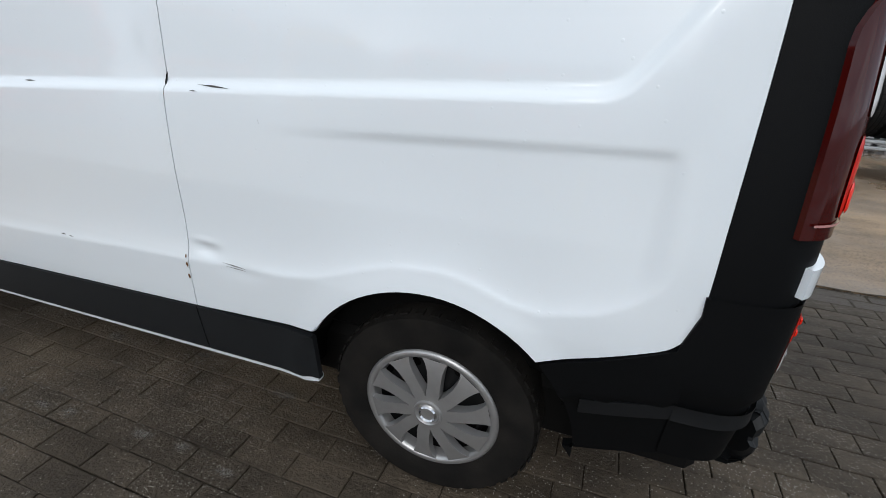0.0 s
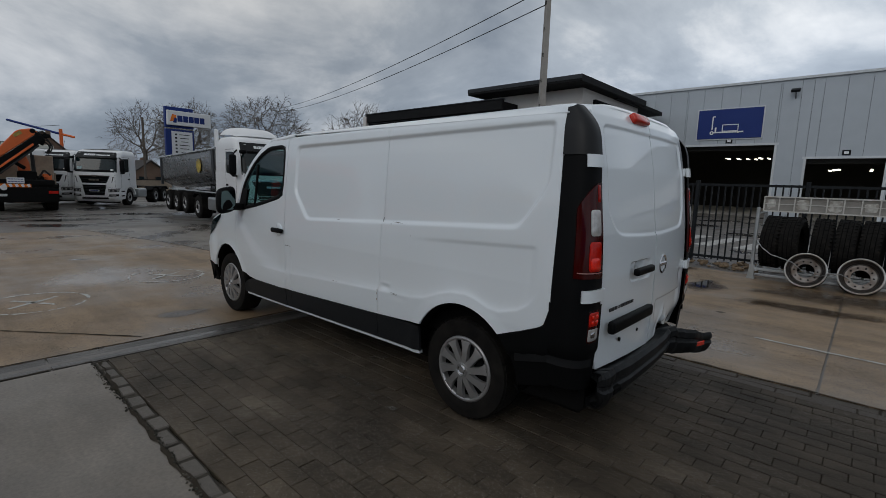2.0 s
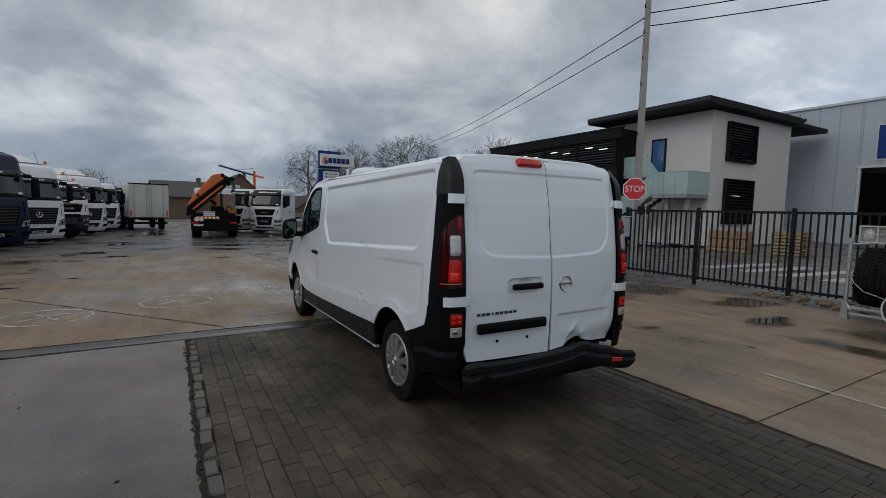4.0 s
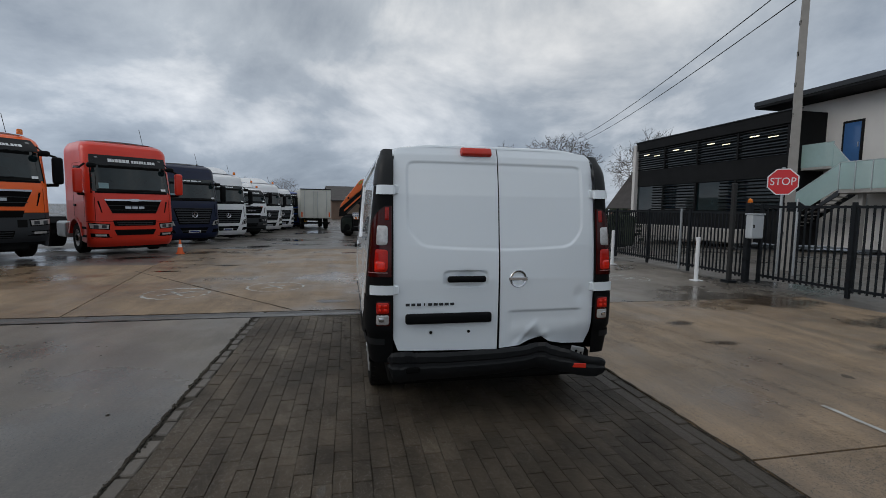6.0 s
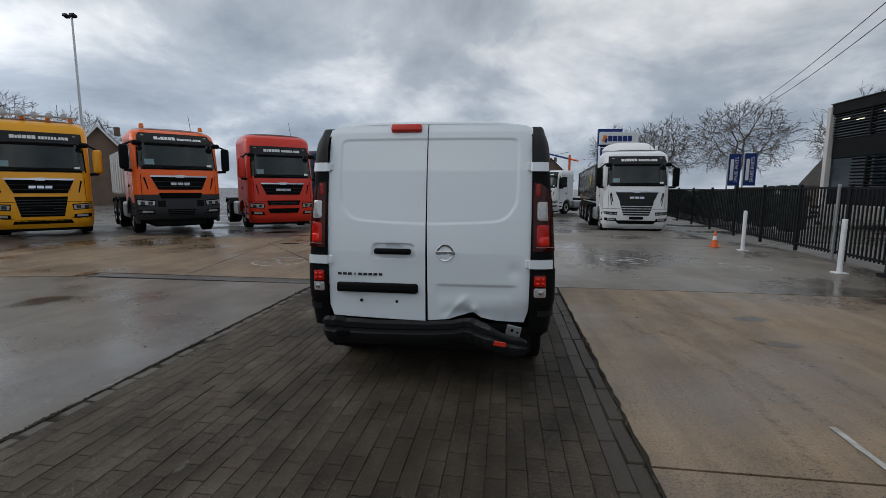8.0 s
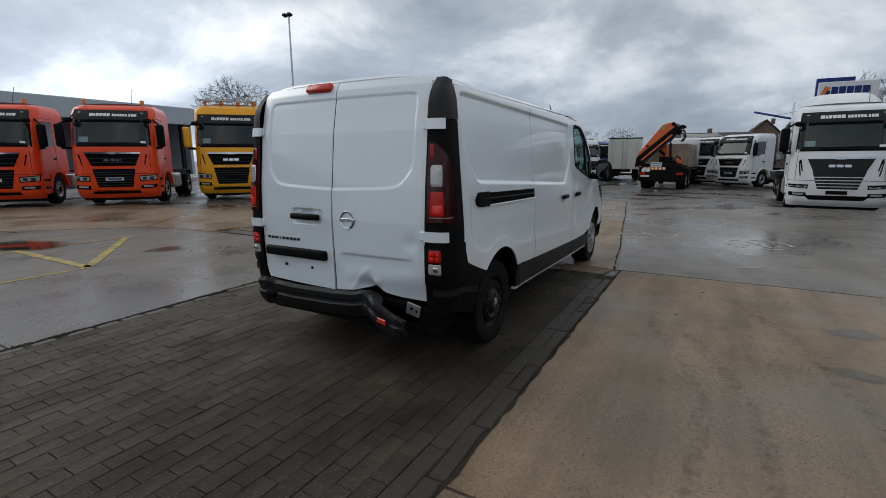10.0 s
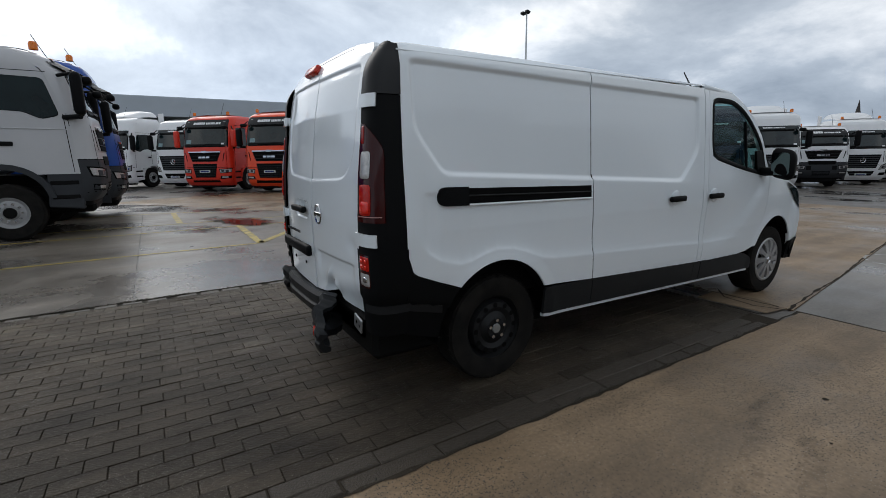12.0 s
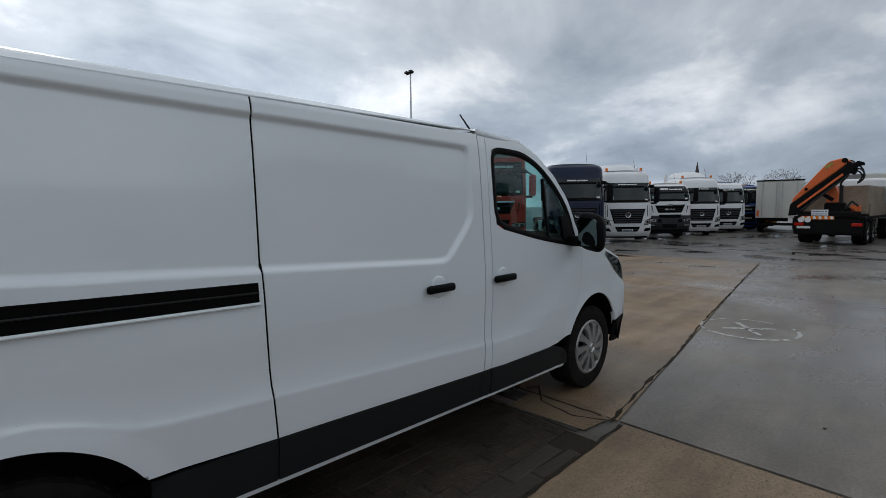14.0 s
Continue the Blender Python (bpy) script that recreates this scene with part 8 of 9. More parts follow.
# tower crane on a building site far off
tc = empty("tower_crane", pose(-158, 23.2, 0), "distant orange tower crane with a raised jib", "crane")
part("mast", box(0, 0, 5.6, 0.7, 0.7, 14.0), M["crane"], tc)
part("jib", rod((0, 0, 11.3), (-8, -9.6, 14.4), 0.28, 4), M["navy"], tc)
part("counter_jib", rod((0, 0, 11.3), (2, 2.5, 10.6), 0.3, 4), M["crane"], tc)
part("tie_rod", rod((0, 0, 13.6), (-4, -5, 12.9), 0.05, 4), M["cable"], tc)

# yard lamp mast
lm = empty("lamp_mast", pose(-35.6, -36.7, gz(-35)), "tall steel lamp mast with floodlights", "lamp mast")
part("mast", rod((0, 0, 0), (0, 0, 17.0), 0.16, 8, 0.08), M["galv"], lm)
for s in (-1, 1):
    part("floodlight", box(0.2, s * 0.35, 17.1, 0.5, 0.45, 0.25, 0.04, rot=roty(-15)), M["fence"], lm)
lm2 = empty("lamp_mast", pose(-58, 14.97, 0), "wooden pole with a small street lamp", "lamp mast")
part("mast", rod((0, 0, 0), (0, 0, 7.66), 0.12, 8), M["bark"], lm2)
part("lamp_arm", rod((0, 0, 7.4), (1.2, 1.5, 7.55), 0.05, 6), M["galv"], lm2)


# stacking racks with used tyres, and two loose wheels
def rack_frame(x0, x1):
    """A galvanised stacking frame: four stake posts on feet, twin base tubes, and a lattice board over the tyres."""
    r = empty("tyre_rack", pose(x0, 8.87, 0), "galvanised stacking rack filled with used truck tyres", "rack", "tyre racks")
    w = x1 - x0
    for x, d in ((0, 1), (w, -1)):
        for y in (0, 0.88):
            part("upright", rod((x, y, 0.26), (x, y, 1.31), 0.030, 8), M["galv"], r)
            part("upright_bend", rod((x, y, 0.27), (x + d * 0.07, y, 0.15), 0.030, 8), M["galv"], r)
            part("foot", prism([(x - 0.03, 0.27), (x + 0.03, 0.27), (x + 0.05, 0.06), (x + 0.065, 0.0), (x - 0.065, 0.0), (x - 0.05, 0.06)], y - 0.045, y + 0.045), M["galv"], r)
        for z in (0.16, 0.62, 1.20):
            part("cross_bar", rod((x, 0, z), (x, 0.88, z), 0.018, 6), M["galv"], r)
    for y in (0, 0.88):
        for z in (0.085, 0.185):
            part("base_tube", box(w / 2, y, z, w - 0.10, 0.055, 0.05, 0.012), M["galv"], r)
        for k in (0.3, 0.6, 0.85):
            part("spacer", box(w * k, y, 0.135, 0.05, 0.04, 0.06), M["galv"], r)
    # lattice board with torn posters
    lat = part("lattice_board", box(w / 2, 0.16, 1.503, w - 0.08, 0.03, 0.022), M["lattice"], r, "white-painted steel lattice")
    part("lattice_bar", box(w / 2, 0.16, 1.247, w - 0.08, 0.03, 0.022), M["lattice"], lat)
    part("lattice_bar", box(w / 2, 0.175, 1.375, w - 0.08, 0.012, 0.012), M["lattice"], lat)
    n = 11
    for i in range(n + 1):
        part("lattice_bar", box(0.05 + (w - 0.10) * i / n, 0.16, 1.375, 0.018, 0.026, 0.25), M["lattice"], lat)
    part("board_sheet", box(w / 2, 0.19, 1.375, w - 0.1, 0.008, 0.24), M["poster"], lat, "grey weathered sheet")
    rnd = random.Random(int(x0 * 10) + 3)
    for i in range(n):
        if i % 2 == 0:
            cx, hw, hh = 0.05 + (w - 0.10) * (i + 0.5) / n, rnd.uniform(0.06, 0.10), rnd.uniform(0.07, 0.11)
            pts = [(cx + hw * rnd.uniform(0.75, 1.1) * math.copysign(abs(math.cos(t)) ** 0.5, math.cos(t)), 1.375 + hh * rnd.uniform(0.75, 1.1) * math.copysign(abs(math.sin(t)) ** 0.5, math.sin(t))) for t in np.linspace(0.2, 2 * math.pi + 0.2, 13)[:-1]]
            part("poster", prism(pts, 0.181, 0.184), M["paperwhite"], lat)


rack_frame(0.0, 2.55)
rack_frame(2.73, 5.28)
rack_frame(5.46, 8.01)
ty = None
rnd = random.Random(44)
for i in range(22):
    x = 0.22 + 0.345 * (i % 7) + 2.73 * (i // 7)
    if i // 7 > 2:
        break
    m = pose(x + rnd.uniform(-0.02, 0.02), 9.30 + rnd.uniform(-0.03, 0.03), 0.20, 0, rnd.uniform(-3, 3), rnd.uniform(-6, 6))
    if ty is None:
        ty = empty("truck_tyre", m, "used black truck tyre standing in the rack", "tyre", "tyres in the rack")
        R = 0.475
        part("tyre_body", lathe([(0.28, -0.10), (0.40, -0.148), (R - 0.03, -0.135), (R - 0.004, -0.11), (R, -0.05), (R, 0.05), (R - 0.004, 0.11), (R - 0.03, 0.135), (0.40, 0.148), (0.28, 0.10)], 32, "x", (0, 0, R)), M["rubber"], ty, smooth=True, angle=35)
        for q in (-0.062, 0, 0.062):
            part("tread_groove", lathe([(R + 0.001, q - 0.007), (R + 0.002, q), (R + 0.001, q + 0.007)], 32, "x", (0, 0, R)), M["dark"], ty)
        bm = bmesh.new()
        for k in range(44):
            t = 2 * math.pi * k / 44
            for q in (-0.11, -0.031, 0.031, 0.11):
                box(q, R * math.cos(t), R + R * math.sin(t), 0.046, 0.010, 0.034, bm=bm, rot=rotx(math.degrees(t)))
        part("tread", bm, M["rubber"], ty)["kind"] = "stuff"
    else:
        copy_thing(ty, m)
for wx, wy, lean in ((0.80, 8.66, 14), (1.50, 8.62, 18)):
    w = empty("wheel_rim", pose(wx, wy, 0.0, -lean, 0, 0) @ Matrix.Diagonal((0.93, 0.93, 0.93, 1)), "bare steel truck wheel rim leaning on the rack", "wheel rim", "loose rims")
    part("barrel", lathe([(0.30, 0.10), (0.275, 0.05), (0.255, -0.02), (0.262, -0.07), (0.285, -0.10), (0.288, -0.118), (0.308, -0.125), (0.312, -0.10), (0.285, -0.04), (0.285, 0.05), (0.31, 0.10), (0.30, 0.10)], 40, "y", (0, 0, 0.30)), M["rimdark"], w, smooth=True, angle=30)
    part("flange", lathe([(0.286, -0.110), (0.292, -0.124), (0.304, -0.131), (0.315, -0.124), (0.316, -0.100), (0.308, -0.096)], 40, "y", (0, 0, 0.30)), M["rimring"], w, "bright worn rim flange", smooth=True, angle=40)
    part("disc", lathe([(0.125, 0.0), (0.130, -0.012), (0.215, -0.018), (0.235, -0.005), (0.258, 0.03), (0.258, 0.045), (0.22, 0.01), (0.145, 0.005), (0.125, 0.0)], 40, "y", (0, 0, 0.30)), M["rimgrey"], w, smooth=True, angle=30)
    part("inner_shade", lathe([(0.258, -0.02), (0.240, 0.0), (0.236, 0.004)], 40, "y", (0, 0, 0.30)), M["rimdark"], w, smooth=True)
    for i in range(10):
        t = 2 * math.pi * i / 10
        part("bolt_hole", lathe([(0.0, -0.002), (0.015, -0.004)], 8, "y", (0.172 * math.cos(t), -0.017, 0.30 + 0.172 * math.sin(t))), M["dark"], w)

# chain that ties the loose rims to the rack
ch = empty("chain", pose(0, 0, 0), "thin steel chain through the loose wheel rims", "chain")
line = [(0.02, 8.83, 0.74), (0.14, 8.72, 0.60), (0.30, 8.60, 0.50), (0.48, 8.54, 0.46), (0.62, 8.60, 0.40), (0.80, 8.64, 0.24), (1.00, 8.62, 0.22), (1.14, 8.52, 0.30), (1.26, 8.56, 0.30), (1.42, 8.60, 0.22), (1.62, 8.58, 0.24)]
for k, (p, q) in enumerate(zip(line, line[1:])):
    n = max(2, round(math.dist(p, q) / 0.045))
    for i in range(n):
        a0, a1 = [tuple(p[c] + (q[c] - p[c]) * (i + e) / n for c in range(3)) for e in (0.05, 0.95)]
        part("link", rod(a0, a1, 0.009 if i % 2 else 0.006, 5), M["galv"], ch)

# lorry and goods behind the fence
vb = empty("delivery_lorry", pose(6.0, 18.6, 0, 0, 0, 0), "white box lorry with blue lettering behind the fence", "truck")
part("box_body", box(0, 0, 1.75, 7, 2.5, 1.95, 0.03), M["truck_white"], vb)
part("roof_edge", box(0, -1.24, 2.72, 7.0, 0.06, 0.08), M["galv"], vb)
for i in range(6):
    part("lettering", box(-2.72 + 0.285 * i, -1.262, 1.69 + 0.05 * (i in (1, 2)), 0.20, 0.02, 0.30 + 0.10 * (i in (1, 2))), M["navy"], vb)
part("swoosh", prism([(-3.15, 1.60), (-3.10, 1.95), (-2.85, 2.12), (-2.45, 2.16), (-2.45, 2.26), (-2.25, 2.10), (-2.42, 1.98), (-2.5, 2.05), (-2.8, 2.0), (-3.0, 1.85)], -1.262, -1.272), M["navy"], vb)
part("cooling_unit", box(-2.6, 0, 2.80, 1.7, 1.8, 0.12), M["galv"], vb)
part("chassis", box(0, 0, 0.75, 6.6, 1.6, 0.3), M["chassis"], vb)
for s in (-1, 1):
    truck_wheel(vb, -2.4, s * 1.0, s=s)
    truck_wheel(vb, 2.4, s * 1.0, s=s)
pl = empty("pallet_stack", pose(-6.4, 22.2, 0), "stack of wooden pallets by the white wall", "pallets")
for i in range(7):
    for j in range(5):
        part("board", box(-0.5 + 0.25 * j, 0, 0.13 + 0.145 * i, 0.14, 1.0, 0.022), M["wood"], pl)
    for j in (-0.45, 0, 0.45):
        part("block", box(0, j, 0.07 + 0.145 * i, 1.15, 0.1, 0.09), M["wood"], pl)
cb = empty("carton_stack", pose(-8.7, 21.8, 0), "wrapped brown cartons on a pallet", "cartons")
for i in range(4):
    for j in range(2):
        part("carton", box(-0.66 + 0.44 * i, 0, 0.36 + 0.41 * j, 0.42, 0.6, 0.39, 0.03), M["cardboard"], cb)
part("pallet", box(0, 0, 0.08, 1.9, 0.8, 0.14), M["wood"], cb)
for i in range(7):
    ob = link_mesh("crossing_stripe", [(-5.5 + 1.05 * i, 14.0, -0.004), (-5.0 + 1.05 * i, 14.0, -0.004), (-4.6 + 1.05 * i, 17.5, -0.004), (-5.1 + 1.05 * i, 17.5, -0.004)], [(0, 1, 2, 3)], M["white_line"])
    tagged(ob, "worn white zebra stripe on the road", "road marking", "zebra stripes")


# bare winter trees
def tree(x, y, height, seed, wide=0.5, tips=800):
    """A bare tree: limbs fork again and again towards twig ends spread over a broad dome."""
    rnd = random.Random(seed)
    t = empty("bare_tree", pose(x, y, gz(x)), "leafless deciduous tree with a broad fine crown", "tree", "bare trees")
    trunk, crown = ([], []), ([], [])
    fine = max(0.012, 0.0016 * height)

    def stick(p, q, r0, r1, store, n=3):
        vs, fs = store
        d = (q - p)
        if d.length < 1e-4:
            return
        a1 = d.orthogonal().normalized(); a2 = d.normalized().cross(a1)
        base = len(vs)
        for c, rr in ((p, r0), (q, r1)):
            vs += [c + (a1 * math.cos(2 * math.pi * i / n) + a2 * math.sin(2 * math.pi * i / n)) * rr for i in range(n)]
        fs += [(base + i, base + (i + 1) % n, base + n + (i + 1) % n, base + n + i) for i in range(n)]

    def grow(p, ends, r):
        if len(ends) <= 2:
            for e in ends:
                m = p.lerp(e, 0.5) + Vector((rnd.gauss(0, 1), rnd.gauss(0, 1), rnd.gauss(0, 1))) * 0.06 * (e - p).length
                stick(p, m, fine, fine, crown); stick(m, e, fine, fine * 0.7, crown)
                for _ in range(4):
                    d = ((e - p).normalized() * 0.6 + Vector((rnd.gauss(0, 0.7), rnd.gauss(0, 0.7), rnd.gauss(-0.05, 0.6)))) * height * rnd.uniform(0.018, 0.04)
                    stick(m.lerp(e, rnd.uniform(0.2, 1.0)), e + d, fine * 0.7, fine * 0.45, crown)
            return
        a = rnd.choice(ends)
        b = max(rnd.sample(ends, min(8, len(ends))), key=lambda e: (e - a).length)
        groups = ([e for e in ends if (e - a).length <= (e - b).length], [e for e in ends if (e - a).length > (e - b).length])
        for g in groups:
            if not g:
                continue
            c = sum(g, Vector()) / len(g)
            q = p + (c - p) * rnd.uniform(0.26, 0.40)
            q += Vector((rnd.gauss(0, 1), rnd.gauss(0, 1), rnd.gauss(0.2, 0.8))) * 0.09 * (q - p).length
            rr = max(fine, height * 0.017 * (len(g) / tips) ** 0.5)
            stick(p, q, max(rr, min(r, rr * 1.25)), rr, crown, 5 if rr > 0.05 else 3)
            grow(q, g, rr)
    ends = []
    while len(ends) < tips:
        v = Vector((rnd.gauss(0, 1), rnd.gauss(0, 1), rnd.gauss(0, 1))).normalized() * rnd.random() ** 0.22
        lump = 0.86 + 0.28 * noise.noise(v * 2.2 + Vector((seed, 0, 0)))
        e = Vector((v.x * wide * height * lump, v.y * wide * height * lump, height * (0.57 + 0.43 * v.z * lump)))
        if e.z > height * (0.26 + 0.05 * rnd.random()):
            ends.append(e)
    knee, fork = Vector((0.01, 0.005, 0.14)) * height, Vector((0.004, 0.012, 0.27)) * height
    stick(Vector((0, 0, -0.2)), knee, height * 0.022, height * 0.019, trunk, 8)
    stick(knee, fork, height * 0.019, height * 0.017, trunk, 8)
    grow(fork, ends, height * 0.017)
    link_mesh("trunk", *trunk, M["bark"], t, True)
    link_mesh("crown", *crown, M["bark"], t)["kind"] = "stuff"


tree(-111.6, 38.4, 19.0, 3, 0.42)
tree(-89.5, 44.6, 18.9, 4, 0.52, 900)
tree(-55, 42.6, 13.5, 5, 0.5)
tree(-79.3, 20.9, 13.0, 6, 0.44, 520)
tree(-72, 24.0, 11.6, 7, 0.46, 480)
tree(-44, -58, 14.5, 10, 0.46)
tree(-55, -56, 13.0, 11, 0.46)
tree(-95, -12, 8.0, 12, 0.5, 400)
tree(-100, -20, 8.5, 13, 0.5, 400)
hd = empty("hedge", pose(0, 0, 0), "low dark clipped hedge behind the fence", "hedge")
bm = bmesh.new()
rnd = random.Random(5)
for i in range(1500):
    t = rnd.random()
    box(-17 - 34 * t, 14.5 + 6.0 * t + rnd.gauss(0, 0.35), rnd.uniform(0.1, 1.7) - 0.35 * min(1, t * 2), 0.22, 0.18, 0.12, bm=bm, rot=rotz(rnd.uniform(0, 90)))
for i in range(40):
    t = (i + 0.5) / 40
    box(-17 - 34 * t, 14.5 + 6.0 * t, 0.62 - 0.35 * min(1, t * 2), 1.0, 0.45, 1.5 + 0.25 * math.sin(i * 1.7), 0.08, bm=bm, rot=rotz(-10))
part("foliage", bm, M["hedge"], hd)["kind"] = "stuff"


# ---- ground details ----
def strip(name, pts, width, material, label, category, z=0.004, group="", parent=None, ragged=0.0, seed=1):
    """A flat painted or filled band along a line of places on the ground."""
    rnd = random.Random(seed)
    vs, fs = [], []
    dense = []
    for (x0, y0), (x1, y1) in zip(pts, pts[1:]):
        n = max(1, int(math.hypot(x1 - x0, y1 - y0) / 0.08)) if ragged else 1
        dense += [(x0 + (x1 - x0) * i / n, y0 + (y1 - y0) * i / n) for i in range(n)]
    dense.append(pts[-1])
    for i, (x, y) in enumerate(dense):
        a, b = dense[max(0, i - 1)], dense[min(len(dense) - 1, i + 1)]
        d = Vector((b[0] - a[0], b[1] - a[1])).normalized()
        w0 = width / 2 + rnd.uniform(-ragged, ragged)
        w1 = width / 2 + rnd.uniform(-ragged, ragged)
        vs += [(x - d.y * w0, y + d.x * w0, gz(x, y) + z), (x + d.y * w1, y - d.x * w1, gz(x, y) + z)]
    for i in range(len(dense) - 1):
        fs.append((2 * i, 2 * i + 1, 2 * i + 3, 2 * i + 2))
    ob = link_mesh(name, vs, fs, material, parent)
    if parent is None:
        tagged(ob, label, category, group, "structure")
    return ob


# yellow bay markings and the white lane dash
for k, pts in enumerate(([(-0.10, -3.22), (8.0, -3.10)], [(-1.75, -5.60), (8.0, -5.80)], [(-1.25, -6.76), (8.0, -7.05)], [(0.95, -9.45), (8.0, -9.85)], [(0.9, -9.5), (-0.1, -8.6)])):
    strip("yellow_line", pts, 0.07, M["yellow_line"], "thin worn yellow parking line", "road marking", group="yellow bay lines", ragged=0.008, seed=k)
for k, pts in enumerate(([(-0.12, -5.75), (-0.10, -3.24)], [(-0.10, -3.24), (-1.80, -5.60)], [(0.97, -9.45), (0.93, -6.95)])):
    strip("yellow_line", pts, 0.13, M["yellow_line"], "broad yellow chevron of a parking bay", "road marking", group="yellow bay lines", ragged=0.01, seed=9 + k, z=0.006)
strip("white_line", [(0.72, 4.68), (1.78, 4.66)], 0.045, M["white_line"], "short worn white line on the concrete", "road marking", ragged=0.005)
strip("white_line", [(-4.3, 4.72), (-4.85, 5.6)], 0.025, M["white_line"], "thin white survey mark", "road marking", ragged=0.006)
for k, (cx, cy, r) in enumerate(((-5.12, -2.1, 0.52), (-5.67, -0.52, 0.52), (-6.45, 1.14, 0.5), (-6.85, 3.32, 0.5), (-6.5, 5.1, 0.47), (-6.0, 7.3, 0.45))):
    pts = [(cx + r * math.cos(a), cy + r * math.sin(a)) for a in np.linspace(0, 2 * math.pi, 30)]
    rk = random.Random(60 + k)
    i = 0
    while i < 28:
        n = rk.randint(2, 7)
        strip("spray_mark", pts[i:min(30, i + n + 1)], rk.uniform(0.024, 0.06), M["spray"], "worn arc of a sprayed white circle", "road marking", group="sprayed circles", ragged=0.012, seed=30 + k + i)
        i += n + rk.choice((0, 1, 1, 2))
    for a in (0.6, 2.2):
        strip("spray_mark", [(cx - 0.3 * math.cos(a), cy - 0.3 * math.sin(a)), (cx + 0.3 * math.cos(a), cy + 0.3 * math.sin(a))], 0.05, M["spray"], "sprayed white stroke inside a circle", "road marking", group="sprayed circles", ragged=0.013, seed=50 + k, z=0.0045)

# smooth gutter across the head of the brick strip, and the crack that runs on from it
for i in range(4):
    y0 = 3.2 - 1.95 * (i + 1)
    bm = prism([(-3.435, -0.002), (-3.40, 0.0), (-3.355, -0.007), (-3.275, -0.016), (-3.195, -0.007), (-3.15, 0.0), (-3.115, -0.002), (-3.115, -0.10), (-3.435, -0.10)], y0 + 0.003, y0 + 1.937)
    part("slab", bm, M["gutter"], yard)
strip("crack", [(-3.42, 3.28), (-4.3, 3.17), (-5.2, 3.08), (-6.6, 2.86), (-7.8, 2.70), (-9.6, 2.48), (-12.0, 2.13), (-15.6, 1.62)], 0.022, M["bed"], "dark crumbling joint between concrete slabs", "crack", ragged=0.011, seed=71, z=0.003)
strip("crack", [(-3.42, 3.30), (-3.30, 3.05), (-3.36, 2.75), (-3.62, 2.55)], 0.014, M["bed"], "ragged crack in the concrete by the gutter", "crack", ragged=0.006, seed=72, z=0.003)
strip("crack", [(9.0, BY1 + 0.008), (4.0, BY1 + 0.014), (1.4, BY1 + 0.008), (-0.5, BY1 + 0.016), (-3.4, BY1 + 0.0)], 0.018, M["bed"], "dark crumbling edge joint beside the pavers", "crack", ragged=0.012, seed=73, z=0.003)
strip("mortar_bed", [(9.0, -0.40), (4.0, -0.405), (0.5, -0.40), (-1.4, -0.405), (-2.5, -0.40), (-3.05, -0.385)], 0.10, M["mortar"], "crumbling mortar between the pavers and the slab", "joint", ragged=0.01, seed=75, z=-0.010)
strip("crack", [(9.0, -0.455), (4.0, -0.46), (0.5, -0.455), (-1.4, -0.46), (-2.5, -0.44), (-3.05, -0.41)], 0.020, M["bed"], "broken mossy joint along the edge stones", "crack", ragged=0.016, seed=74, z=0.003)
vs = [(-3.12, 2.62, 0.002), (-3.16, 3.22, 0.002), (-3.44, 3.26, 0.002), (-3.55, 2.95, 0.002), (-3.45, 2.60, 0.002)]
tagged(link_mesh("gravel_patch", vs, [(0, 1, 2, 3, 4)], M["gravel"]), "broken brown gravel patch at the slab corner", "gravel", kind="structure")
# oil spots, gum and small stones
rnd = random.Random(8)
for k in range(60):
    x, y = (rnd.uniform(-3, 5), rnd.uniform(-4.0, -0.7)) if k % 2 else (rnd.uniform(-6, 5), rnd.uniform(3.6, 8.5))
    r = rnd.choice((0.008, 0.011, 0.016, 0.022))
    n = 9
    vs = [(x + r * rnd.uniform(0.6, 1.2) * math.cos(2 * math.pi * i / n), y + 0.8 * r * rnd.uniform(0.6, 1.2) * math.sin(2 * math.pi * i / n), gz(x, y) + 0.003) for i in range(n)]
    tagged(link_mesh("stain", vs, [tuple(range(n))], M["bed"]), "small dark spot on the wet concrete", "stain", "dark spots", "structure")
for k, (x, y, r) in enumerate(((0.2, 5.6, 0.06),)):
    n = 16
    vs = [(x + r * rnd.uniform(0.75, 1.2) * math.cos(2 * math.pi * i / n), y + 0.8 * r * rnd.uniform(0.75, 1.2) * math.sin(2 * math.pi * i / n), gz(x, y) + 0.0025) for i in range(n)]
    tagged(link_mesh("stain", vs, [tuple(range(n))], M["stain"]), "dark oily patch on the concrete", "stain", "dark spots", "structure")

# crumbled grit in the broken joint beside the edge stones
gv, gf = [], []
for i in range(1800):
    x, r = rnd.uniform(-3.05, 5.5), rnd.choice((0.003, 0.003, 0.004, 0.005, 0.007, 0.010))
    y = (-0.456 if i % 5 < 3 else 3.362) + 0.010 * math.sin(3.1 * x) + rnd.gauss(0, 0.010)
    r *= 1.0 if y < 0 else 0.55
    q = [(r * rnd.uniform(0.6, 1.3) * math.cos(t), r * rnd.uniform(0.6, 1.3) * math.sin(t)) for t in (0.3, 1.4, 2.6, 3.9, 5.1)]
    b = len(gv)
    gv += [(x + a, y + c, -0.004) for a, c in q] + [(x + a * 0.6, y + c * 0.6, r * 0.9) for a, c in q]
    gf += [tuple(b + 5 + j for j in range(5))] + [(b + j, b + (j + 1) % 5, b + 5 + (j + 1) % 5, b + 5 + j) for j in range(5)]
tagged(link_mesh("grit", gv, gf, M["gritmix"]), "broken mossy grit along the edge of the pavers", "grit", kind="stuff")

